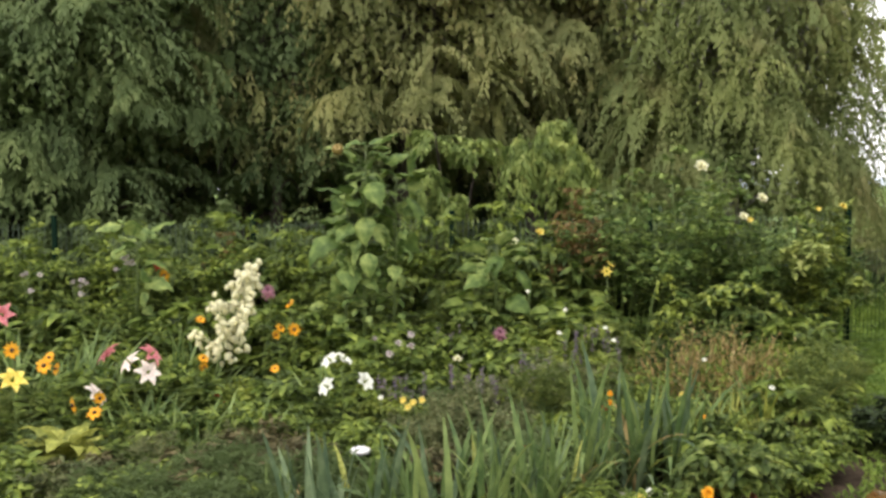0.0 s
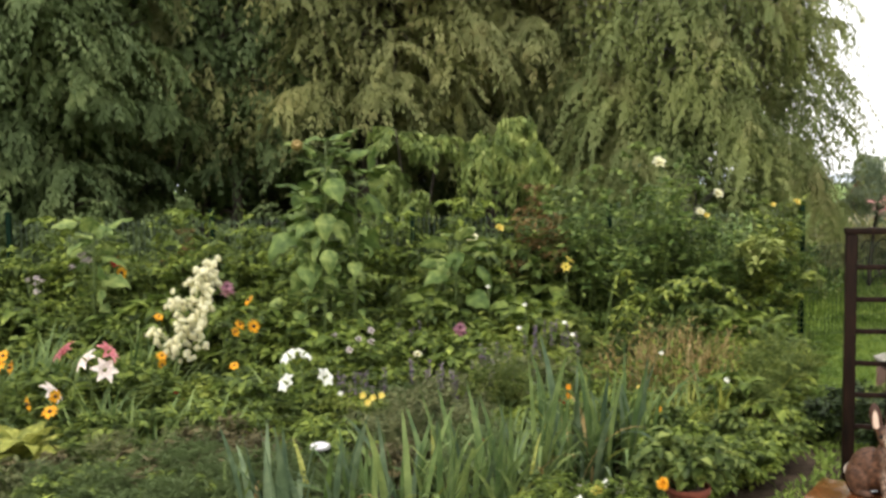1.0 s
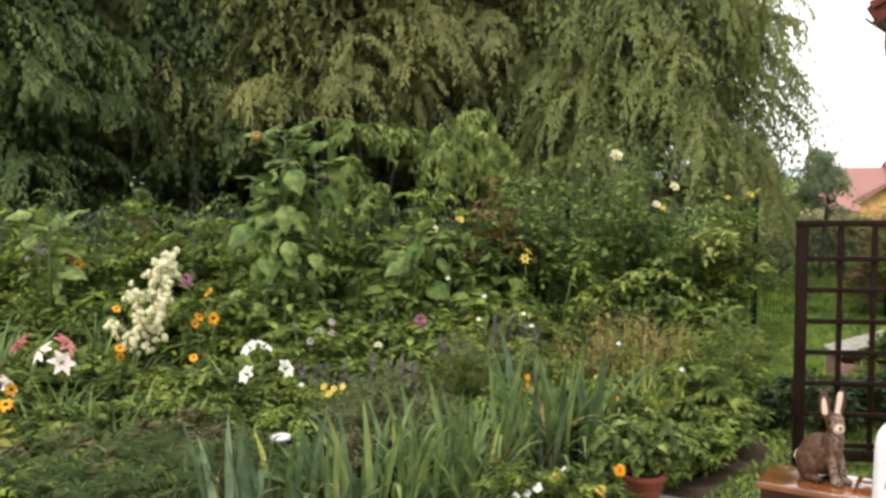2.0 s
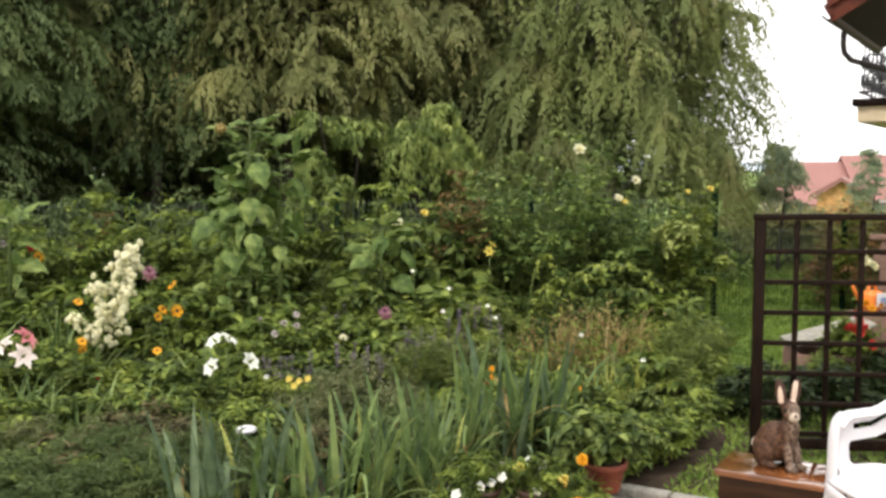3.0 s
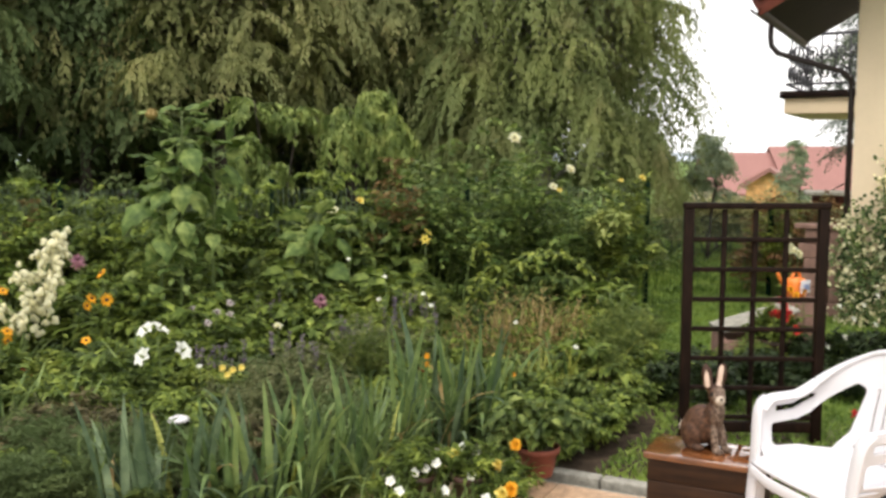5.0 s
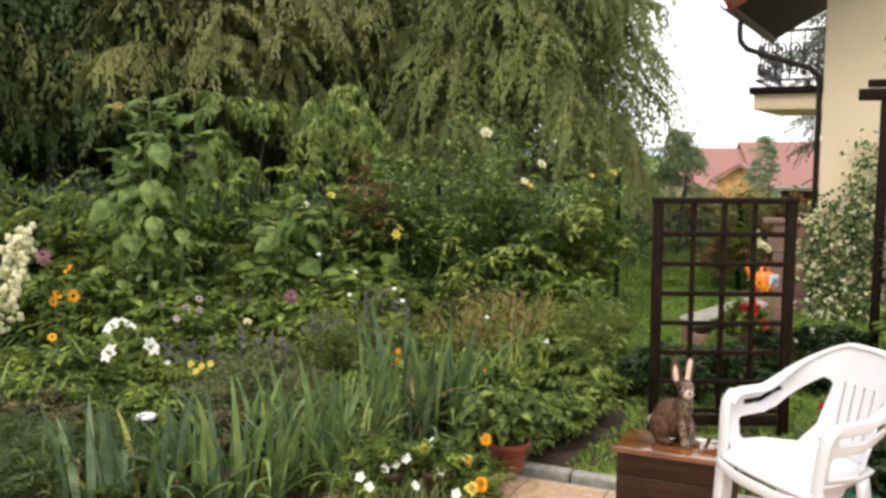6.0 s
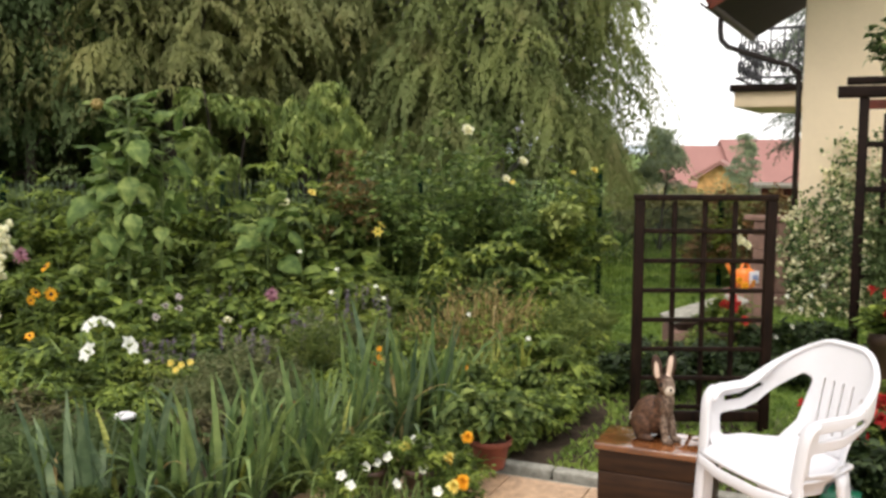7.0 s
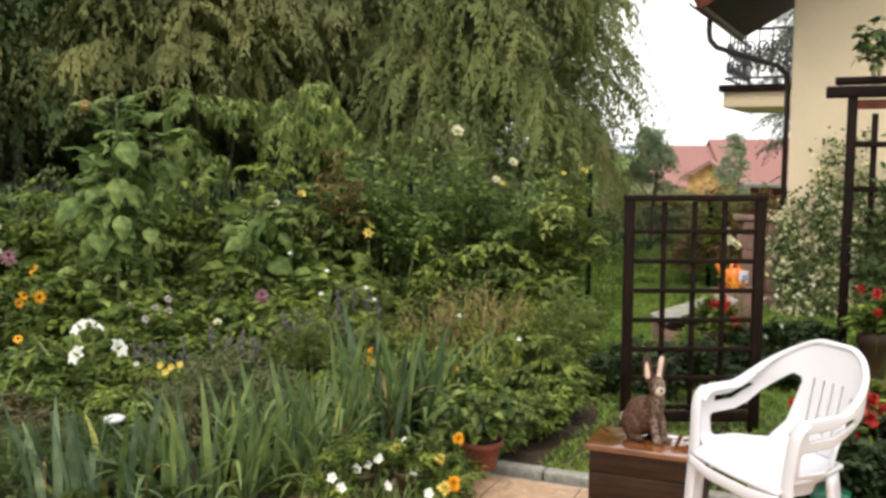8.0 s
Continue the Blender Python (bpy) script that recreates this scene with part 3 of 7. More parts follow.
# ---- wooden box with the hare ----
box = thing("wooden_box", pose(1.522, 3.505, 0, 0, 0, -38), "wet dark brown wooden box with varnished lid on the patio", "box")
BW, BD, BH = 0.46, 0.26, 0.383
part("lid", bevel_box(BW + 0.03, BD + 0.03, 0.028, 0.006), BOX_TOP, box, "wet glossy red-brown lid", m=pose(BW / 2, BD / 2, BH - 0.028))
for i in range(3):
    part("front_board", bevel_box(BW, 0.02, 0.117, 0.004), BOX_WOOD, box, m=pose(BW / 2, 0.012, 0.022 + 0.12 * i))
    part("back_board", bevel_box(BW, 0.02, 0.117, 0.004), BOX_WOOD, box, m=pose(BW / 2, BD - 0.012, 0.022 + 0.12 * i))
    for sx in (0.012, BW - 0.012):
        part("side_board", bevel_box(0.02, BD - 0.05, 0.117, 0.004), BOX_WOOD, box, m=pose(sx, BD / 2, 0.022 + 0.12 * i))
for sx in (0.03, BW - 0.03):
    for sy in (0.04, BD - 0.04):
        part("foot", bevel_box(0.04, 0.04, 0.05, 0.004), BOX_WOOD, box, m=pose(sx, sy, 0.0))


def blob(bm, c, s, rot=(0, 0, 0), u=16, v=10):
    m = Matrix.LocRotScale(Vector(c), Euler([radians(a) for a in rot]), Vector(s))
    bmesh.ops.create_uvsphere(bm, u_segments=u, v_segments=v, radius=1, matrix=m)


# hare statue: faces local +x, the head turned aside
def turned(x, y, z):
    c_, s_ = math.cos(radians(-30)), math.sin(radians(-30))
    return (0.065 + (x - 0.065) * c_ - y * s_, (x - 0.065) * s_ + y * c_, z)


bm = bmesh.new()
blob(bm, (-0.015, 0, 0.105), (0.105, 0.07, 0.09), (0, -18, 0))
blob(bm, (-0.06, 0, 0.075), (0.07, 0.075, 0.072))
blob(bm, (0.055, 0, 0.155), (0.05, 0.05, 0.085), (0, 18, 0))
blob(bm, turned(0.075, 0, 0.255), (0.05, 0.041, 0.043), (0, 12, -30))
blob(bm, turned(0.116, 0, 0.24), (0.028, 0.026, 0.024))
for s in (-1, 1):
    blob(bm, (0.05 + 0.014 * s, s * 0.031, 0.328), (0.013, 0.027, 0.066), (s * -11, -4, -44 + s * 12), 12, 8)
    blob(bm, (0.085, s * 0.028, 0.07), (0.022, 0.02, 0.075), (0, -14, 0), 12, 8)
    blob(bm, (0.112, s * 0.03, 0.014), (0.035, 0.02, 0.015), (0, 0, 0), 12, 6)
    blob(bm, (-0.03, s * 0.055, 0.065), (0.065, 0.03, 0.06), (0, 0, 0), 12, 8)
    blob(bm, (0.0, s * 0.06, 0.016), (0.055, 0.022, 0.016), (0, 0, 0), 12, 6)
blob(bm, (-0.135, 0, 0.075), (0.022, 0.02, 0.03), (0, 20, 0), 12, 8)
mt, nt, bs = material("painted_hare")
tc = nt.nodes.new("ShaderNodeTexCoord")
sp = nt.nodes.new("ShaderNodeSeparateXYZ")
nt.links.new(tc.outputs["Object"], sp.inputs["Vector"])
fur = ramp(nt, noise_node(nt, 55.0, 6.0).outputs["Fac"], [(0.34, (0.022, 0.011, 0.007)), (0.66, (0.105, 0.05, 0.026))]).outputs["Color"]
pale = ramp(nt, noise_node(nt, 70.0, 6.0).outputs["Fac"], [(0.38, (0.05, 0.03, 0.02)), (0.62, (0.26, 0.19, 0.14))]).outputs["Color"]
chest = nt.nodes.new("ShaderNodeMapRange")
chest.inputs["From Min"].default_value, chest.inputs["From Max"].default_value = 0.07, 0.1
nt.links.new(sp.outputs["X"], chest.inputs["Value"])
ears = nt.nodes.new("ShaderNodeMapRange")
ears.inputs["From Min"].default_value, ears.inputs["From Max"].default_value = 0.285, 0.3
nt.links.new(sp.outputs["Z"], ears.inputs["Value"])
tail = nt.nodes.new("ShaderNodeMapRange")
tail.inputs["From Min"].default_value, tail.inputs["From Max"].default_value = -0.135, -0.145
nt.links.new(sp.outputs["X"], tail.inputs["Value"])
def spot(center, radius):
    """1 inside a small ball round a point of the statue."""
    d = nt.nodes.new("ShaderNodeVectorMath")
    d.operation = "DISTANCE"
    d.inputs[1].default_value = center
    nt.links.new(tc.outputs["Object"], d.inputs[0])
    r = nt.nodes.new("ShaderNodeMapRange")
    r.inputs["From Min"].default_value, r.inputs["From Max"].default_value = radius, radius * 0.75
    nt.links.new(d.outputs["Value"], r.inputs["Value"])
    return r.outputs["Result"]


c = mix(nt, chest.outputs["Result"], fur, pale)
c = mix(nt, ears.outputs["Result"], c, (0.045, 0.022, 0.014))
for s in (-1, 1):
    for z in (0.3, 0.312, 0.324, 0.336, 0.348, 0.36, 0.371):
        c = mix(nt, spot((0.05 + 0.014 * s + 0.008, s * (0.031 + (z - 0.328) * 0.2) - 0.0135, z), 0.0145), c, (0.55, 0.42, 0.33))
c = mix(nt, spot(turned(0.134, 0, 0.235), 0.03), c, (0.45, 0.38, 0.3))
for s in (-1, 1):
    c = mix(nt, spot(turned(0.1, s * 0.036, 0.265), 0.012), c, (0.008, 0.006, 0.005))
c = mix(nt, spot(turned(0.144, 0, 0.25), 0.01), c, (0.02, 0.012, 0.01))
c = mix(nt, tail.outputs["Result"], c, (0.7, 0.64, 0.54))
nt.links.new(c, bs.inputs["Base Color"])
bs.inputs["Roughness"].default_value = 0.5
bs.inputs["Specular IOR Level"].default_value = 0.2
bump(nt, noise_node(nt, 90.0, 4.0).outputs["Fac"], bs, 0.6, 0.006)
rough_hare = bpy.data.meshes.new("hare_rough")
bm.to_mesh(rough_hare)
bm.free()
tmp = new("hare_rough", rough_hare)
skin = tmp.modifiers.new("skin", "REMESH")
skin.mode, skin.voxel_size, skin.use_smooth_shade = "VOXEL", 0.0065, True
bpy.context.view_layer.update()
hare_mesh = bpy.data.meshes.new_from_object(tmp.evaluated_get(bpy.context.evaluated_depsgraph_get()))
bpy.data.objects.remove(tmp)
lone("hare_statue", hare_mesh, mt, "brown painted ceramic hare sitting upright on the box", "statue",
     m=box.matrix_basis @ pose(0.2, 0.158, BH - 0.002, 0, 0, -28) @ Matrix.Diagonal((0.84, 0.92, 0.95, 1)))

# ---- white plastic armchair ----
def shell(fn, u0, u1, v0, v1, nu, nv, thick=0.012):
    """A thick curved sheet over a patch of fn(u, v)."""
    U, V = np.meshgrid(np.linspace(u0, u1, nu + 1), np.linspace(v0, v1, nv + 1))
    P = fn(U, V)
    e = 1e-3
    nor = unit(np.cross(fn(U + e, V) - P, fn(U, V + e) - P))
    top, bot = P + nor * thick / 2, P - nor * thick / 2
    n = (nu + 1) * (nv + 1)
    i = (np.arange(nv)[:, None] * (nu + 1) + np.arange(nu)[None]).reshape(-1)
    q = np.stack([i, i + 1, i + nu + 2, i + nu + 1], 1)
    rim = np.concatenate([np.arange(nu + 1), np.arange(1, nv + 1) * (nu + 1) + nu, nv * (nu + 1) + np.arange(nu)[::-1], np.arange(1, nv)[::-1] * (nu + 1)])
    r2 = np.roll(rim, -1)
    return Geo().add(np.concatenate([top.reshape(-1, 3), bot.reshape(-1, 3)]), [q, q[:, ::-1] + n, np.stack([rim, rim + n, r2 + n, r2], 1)])


def band(pts, wide, thick, across):
    """A flat bar with rounded edges swept along a path; across: direction of its width at each point."""
    pts, across = np.asarray(pts, float), unit(np.asarray(across, float))
    n = len(pts)
    wide = np.broadcast_to(wide, n)[:, None]
    tan = unit(np.gradient(pts, axis=0))
    nor = unit(np.cross(tan, across))
    ring = []
    for cx, cz in ((-0.5, -0.25), (-0.42, -0.5), (0.42, -0.5), (0.5, -0.25), (0.5, 0.25), (0.42, 0.5), (-0.42, 0.5), (-0.5, 0.25)):
        ring.append(pts + across * wide * cx + nor * thick * cz)
    v = np.stack(ring, 1).reshape(-1, 3)
    i = np.arange(n - 1)[:, None] * 8
    j = np.arange(8)[None]
    k = (j + 1) % 8
    return Geo().add(v, [np.stack([i + j, i + k, i + 8 + k, i + 8 + j], -1).reshape(-1, 4), np.arange(8)[::-1][None], (np.arange(8) + (n - 1) * 8)[None]])


def smooth_path(ctrl, n=22):
    ctrl = np.asarray(ctrl, float)
    t = np.linspace(0, 1, n)
    s = np.concatenate([[0], np.cumsum(np.linalg.norm(np.diff(ctrl, axis=0), axis=1))])
    s /= s[-1]
    p = np.stack([np.interp(t, s, ctrl[:, k]) for k in range(3)], 1)
    for _ in range(2):
        p[1:-1] = (p[:-2] + 2 * p[1:-1] + p[2:]) / 4
    return p


# one moulded wall runs from arm to back to arm: a is the way along it from the middle of the back, z the height
def plan_of_wall():
    half = [(0, 0.187), (0.11, 0.184), (0.195, 0.168), (0.245, 0.125), (0.268, 0.055), (0.272, -0.04), (0.272, -0.14), (0.272, -0.235)]
    full = [(-x, y, 0) for x, y in half[:0:-1]] + [(x, y, 0) for x, y in half]
    p = smooth_path(full, 200)
    for _ in range(60):
        p[1:-1] = (p[:-2] + 2 * p[1:-1] + p[2:]) / 4
    a = np.concatenate([[0], np.cumsum(np.linalg.norm(np.diff(p, axis=0), axis=1))])
    return p, a - a[-1] / 2


WALL_P, WALL_A = plan_of_wall()
WALL_END = WALL_A[-1]


def step(x, lo, hi):
    t = np.clip((x - lo) / (hi - lo), 0, 1)
    return t * t * (3 - 2 * t)


def wall_top(a):
    b = np.abs(a)
    return 0.648 + 0.008 * step(b, 0.64, 0.40) + 0.206 * step(b, np.where(a > 0, 0.375, 0.43), 0.06) ** 0.85 - 0.045 * step(b, WALL_END - 0.08, WALL_END) ** 2


def wall_at(a, z):
    x, y = np.interp(a, WALL_A, WALL_P[:, 0]), np.interp(a, WALL_A, WALL_P[:, 1])
    back = step(np.abs(a), 0.42, 0.12)
    waist = 0.16 * step(np.abs(a), 0.08, 0.2) * step(np.abs(a), 0.46, 0.28) * step(z, 0.66, 0.40)
    x, y = x * (1 - waist), y - waist * 0.35
    x = x * (1 - 0.3 * step(np.abs(a), 0.2, 0.32) * step(z, 0.47, 0.33))
    return np.stack([x * (1 + 0.10 * step(z, 0.42, 0.66) * (1 - 0.25 * back)), y + ((z - 0.43) * 0.245 - 0.018) * back, z], -1)


def polygon_gap(a, z, corners, r):
    """Signed distance to a rounded polygon (below 0 inside)."""
    d, inside = np.full(a.shape, 9.0), np.zeros(a.shape, bool)
    for (x0, y0), (x1, y1) in zip(corners, corners[1:] + corners[:1]):
        ex, ey = x1 - x0, y1 - y0
        t = np.clip(((a - x0) * ex + (z - y0) * ey) / (ex * ex + ey * ey), 0, 1)
        d = np.minimum(d, np.hypot(a - x0 - t * ex, z - y0 - t * ey))
        cross = ((y0 > z) != (y1 > z)) & (a < (z - y0) * ex / (ey if abs(ey) > 1e-9 else 1e-9) + x0)
        inside ^= cross
    return np.where(inside, -d, d) - r


SIDE_HOLE = [(WALL_END - 0.085, 0.465), (WALL_END - 0.085, 0.516), (0.41, 0.524), (0.33, 0.552), (0.172, 0.682), (0.152, 0.676), (0.182, 0.52), (0.235, 0.458)]
ARM_SLOT = [(WALL_END - 0.1, 0.59), (WALL_END - 0.1, 0.603), (0.43, 0.608), (0.335, 0.648), (0.328, 0.641), (0.425, 0.596)]


NEAR_HOLE = [(WALL_END - 0.062, 0.465), (WALL_END - 0.062, 0.516), (0.41, 0.524), (0.33, 0.552), (0.2, 0.648), (0.14, 0.65), (0.138, 0.6), (0.182, 0.52), (0.235, 0.458)]
NEAR_SLOT = [(WALL_END - 0.072, 0.588), (WALL_END - 0.072, 0.606), (0.43, 0.612), (0.335, 0.642), (0.32, 0.63), (0.425, 0.592)]


def wall_gap(a, z):
    b = np.abs(a)
    d = np.where(a > 0, np.minimum(polygon_gap(b, z, NEAR_HOLE, 0.022), polygon_gap(b, z, NEAR_SLOT, 0.008)), np.minimum(polygon_gap(b, z, SIDE_HOLE, 0.022), polygon_gap(b, z, ARM_SLOT, 0.006)))
    for c in (0.024, 0.073):
        d = np.minimum(d, np.hypot(b - c, z - np.clip(z, 0.485, 0.70)) - 0.0052)
    return d


def wall_piece(a0, a1, na, nz=74, thick=0.013):
    A, V = np.meshgrid(np.linspace(a0, a1, na + 1), np.linspace(0, 1, nz + 1))
    low = 0.385 - 0.055 * step(np.abs(A), 0.2, 0.4)
    Z = low + V * (wall_top(A) - low)
    D = wall_gap(A, Z)
    mid = wall_gap((A[:-1, :-1] + A[1:, 1:]) / 2, (Z[:-1, :-1] + Z[1:, 1:]) / 2)
    keep = mid > 0
    touch = np.zeros(A.shape, int)
    full = np.zeros(A.shape, int)
    for i, j in ((0, 0), (0, 1), (1, 0), (1, 1)):
        touch[i:i + nz, j:j + na] += keep
        full[i:i + nz, j:j + na] += 1
    rim = (touch > 0) & (touch < full)
    for _ in range(3):
        e = 5e-4
        D = wall_gap(A, Z)
        gx, gz = (wall_gap(A + e, Z) - D) / e, (wall_gap(A, Z + e) - D) / e
        n2 = np.maximum(gx * gx + gz * gz, 0.2)
        move = np.where(rim, np.clip(D, -0.006, 0.006), 0)
        A, Z = A - move * gx / n2, Z - move * gz / n2
    P = wall_at(A, Z)
    e = 1e-3
    nor = unit(np.cross(wall_at(A + e, Z) - P, wall_at(A, Z + e) - P))
    top, bot = P + nor * thick / 2, P - nor * thick / 2
    n = A.size
    idx = np.arange(n).reshape(A.shape)
    q = np.stack([idx[:-1, :-1], idx[:-1, 1:], idx[1:, 1:], idx[1:, :-1]], -1)[keep]
    seen = collections.Counter()
    for f in q.tolist():
        for k in range(4):
            seen[(f[k], f[(k + 1) % 4])] += 1
    side = np.array([(u, u + n, v + n, v) for u, v in seen if (v, u) not in seen])
    return Geo().add(np.concatenate([top.reshape(-1, 3), bot.reshape(-1, 3)]), [q, q[:, ::-1] + n, side])


def wall_rim(a0, a1, n):
    """The rolled flange along the upper edge."""
    a = np.linspace(a0, a1, n)
    z = wall_top(a)
    p = wall_at(a, z)
    e = 1e-3
    out = wall_at(a + e, z) - wall_at(a - e, z)
    out = unit(np.stack([out[:, 1], -out[:, 0], 0 * a], 1))
    wide = 0.026 + 0.03 * step(np.abs(a), 0.2, 0.4)
    across = unit(out + np.array([0, 0, -0.30]))
    return band(p + out * (wide / 2 - 0.0075)[:, None] + np.array([0, 0, -0.001]), wide, 0.016, across)


def seat_at(u, v):
    x = u * (0.268 - 0.085 * v * v)
    y = -0.30 + (0.02 - 0.03 * v) * u * u + 0.45 * v
    z = 0.415 - 0.02 * np.cos(u * 1.4) * np.sin(np.pi * np.clip(v, 0, 1)) - 0.035 * step(v, 0.16, 0.0)
    return np.stack([x, y, z], -1)


chair = thing("garden_chair", pose(2.095, 2.985, 0.066, 0, 0, -83.0) @ Matrix.Diagonal((0.93, 0.87, 0.92, 1)), "white moulded plastic garden armchair on the patio", "chair")
part("seat", shell(seat_at, -1, 1, 0, 1, 18, 18, 0.014), CHAIR_WHITE, chair)
part("seat_skirt", band(smooth_path([(-0.272, -0.283, 0.352), (-0.12, -0.304, 0.338), (0.12, -0.304, 0.338), (0.272, -0.283, 0.352)]), 0.045, 0.013, [(0, 0.05, 1)] * 22), CHAIR_WHITE, chair)
back = part("backrest", wall_piece(-0.33, 0.33, 150), CHAIR_WHITE, chair, "tall rounded backrest with four narrow slits")
part("rim", wall_rim(-0.33, 0.33, 46), CHAIR_WHITE, back)
LEG_Z = -0.0717
for s in (-1, 1):
    arm = part("armrest", wall_piece(*((0.33, WALL_END) if s > 0 else (-WALL_END, -0.33)), 52), CHAIR_WHITE, chair)
    part("rim", wall_rim(*((0.33, WALL_END - 0.012) if s > 0 else (-WALL_END + 0.012, -0.33)), 30), CHAIR_WHITE, arm)
    part("front_leg", band(smooth_path([(s * 0.300, -0.265, LEG_Z), (s * 0.286, -0.262, 0.2), (s * 0.278, -0.25, 0.42), (s * 0.292, -0.236, 0.58), (s * 0.297, -0.218, 0.638), (s * 0.297, -0.18, 0.648)], 30), 0.056, 0.02, [(1, 0, 0)] * 30), CHAIR_WHITE, chair)
    part("leg_flank", band(smooth_path([(s * 0.285, -0.235, LEG_Z), (s * 0.268, -0.232, 0.2), (s * 0.262, -0.225, 0.39)], 12), 0.05, 0.014, [(0, 1, 0)] * 12), CHAIR_WHITE, chair)
    part("rear_leg", band(smooth_path([(s * 0.225, 0.11, LEG_Z), (s * 0.215, 0.08, 0.2), (s * 0.205, 0.055, 0.40)], 12), 0.12, 0.03, [(0.6, -1.0 * s, 0)] * 12), CHAIR_WHITE, chair)

# ---- trees behind the fence ----
def limbs(tree, bark, base, height, spread, n, r0, seed):
    """A tapered trunk and arching limbs, each a part of the tree."""
    rs = np.random.default_rng(seed)
    base = np.asarray(base, float)
    top = base + [rs.normal(0, 0.2), rs.normal(0, 0.2), height]
    trunk = bend(base, base + [rs.normal(0, 0.15), rs.normal(0, 0.15), height * 0.5], top, 9)
    stem = part("trunk", tube(Geo(), trunk, np.linspace(r0, r0 * 0.2, 9), 9), bark, tree)
    for i in range(n):
        h = 0.18 + 0.8 * (i + rs.random()) / n
        p0 = trunk[0] + (trunk[-1] - trunk[0]) * h
        az = i * 2.4 + rs.normal(0, 0.3)
        reach = spread * (1.05 - 0.55 * h) * rs.uniform(0.7, 1.15)
        p2 = p0 + [math.cos(az) * reach, math.sin(az) * reach, height * rs.uniform(-0.02, 0.10)]
        p1 = (p0 + p2) / 2 + [0, 0, height * rs.uniform(0.08, 0.16)]
        part("limb", tube(Geo(), bend(p0, p1, p2, 8), np.linspace(r0 * 0.32 * (1.1 - h), 0.012, 8), 5), bark, stem)


def leafy_tree(name, base, height, rx, ry, boughs, size, leaf, hang, mat, bark, label, category, seed, r0=0.16, low=0.7, twigs=22, per=11, inner=1.0, slim=0.34, top=0.38, lift=0.25):
    """Tapered trunk, limbs and a crown of layered boughs: each a drooping spine with leafy twigs hanging from both its sides."""
    rs = np.random.default_rng(seed)
    t = thing(name, pose(*base), label, category)
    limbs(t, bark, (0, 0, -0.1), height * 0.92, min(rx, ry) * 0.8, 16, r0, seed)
    az = rs.uniform(0, 2 * np.pi, boughs)
    h = (np.arange(boughs) + rs.random(boughs)) / boughs
    prof = np.sqrt(np.clip(1 - (1.55 * (h - top)) ** 2 * np.where(h > top, 1, 0.9), 0.05, 1))
    rad = prof * rs.uniform(0.74, 1.1, boughs)
    s = size * rs.uniform(0.65, 1.45, boughs)
    tip = np.stack([np.cos(az) * rad * rx, np.sin(az) * rad * ry, low + h * (height - low)], 1)
    out = unit(np.stack([np.cos(az + rs.normal(0, 0.35, boughs)), np.sin(az + rs.normal(0, 0.35, boughs)), 0 * az], 1))
    root = tip - out * s[:, None]
    rise, drop = s * rs.uniform(0.2, 0.5, boughs) * (1 + lift), s * rs.uniform(0.45, 0.9, boughs) * hang
    across = np.cross(out, [0, 0, 1.0])
    n = boughs * twigs
    B = np.repeat(np.arange(boughs), twigs)
    k = np.tile((np.arange(twigs) + 0.5) / twigs, boughs) + rs.normal(0, 0.03, n)
    sg = np.tile(np.where(np.arange(twigs) % 2, 1.0, -1.0), boughs)
    z = np.zeros(n)
    P0 = root[B] + out[B] * (s[B] * k)[:, None] + np.stack([z, z, rise[B] * k - drop[B] * k ** 2], 1)
    d = unit(out[B] * rs.uniform(0.25, 0.9, n)[:, None] + across[B] * (sg * rs.uniform(0.15, 1.0, n))[:, None] + np.stack([z, z, rs.normal(0.05, 0.2, n)], 1))
    run = s[B] * rs.uniform(0.35, 0.7, n) * (1.1 - 0.35 * k)
    fall = hang * rs.uniform(0.55, 1.3, n)
    side = unit(np.cross(d, [0, 0, 1.0]))
    P, Wy, Fc = [], [], []
    for kk in (np.arange(per) + 0.6) / per:
        p = P0 + d * (run * kk)[:, None] + np.stack([z, z, -run * fall * kk ** 1.8], 1)
        tan = unit(d + np.stack([z, z, -1.8 * fall * kk ** 0.8], 1))
        nor = unit(np.cross(side, tan))
        for w in (-1, 1):
            P.append(p + rs.normal(0, 0.012, p.shape))
            Wy.append(tan * 0.85 + side * (0.6 * w) + [0, 0, -0.35] + rs.normal(0, 0.15, p.shape))
            Fc.append(nor)
    pts, way, face = np.concatenate(P), np.concatenate(Wy), np.concatenate(Fc)
    keep = pts[:, 2] > 0.15
    pts, way, face = pts[keep], way[keep], face[keep]
    L = leaf * rs.uniform(0.75, 1.3, len(pts))
    g = leaves(Geo(), pts, way, L, L * slim * rs.uniform(0.8, 1.3, len(pts)), 0.12, 0.2, face=face, loose=0.2)
    m = int(13000 * inner)
    q = unit(rs.normal(0, 1, (m, 3))) * rs.random((m, 1)) ** 0.4 * 0.85 * [rx, ry, (height - low) / 2] + [0, 0, (height + low) / 2]
    leaves(g, q, rs.normal(0, 0.6, (m, 3)) + [0, 0, -0.8], leaf * 1.7, leaf * 0.8)
    part("crown", g, mat, t, kind="stuff")
    # bark-brown twigs added as dark backing, standing in for shade between the boughs
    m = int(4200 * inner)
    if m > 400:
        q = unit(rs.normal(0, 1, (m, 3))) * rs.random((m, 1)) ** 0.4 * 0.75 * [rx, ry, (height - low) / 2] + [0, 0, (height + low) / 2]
        part("twig_mass", leaves(Geo(), q, rs.normal(0, 1, (m, 3)) + [0, 0, 0.5], rs.uniform(0.2, 0.4, m), rs.uniform(0.01, 0.03, m), 0.3, 0.1), bark, t, "brown twigs added inside the crown to darken its gaps", kind="stuff")
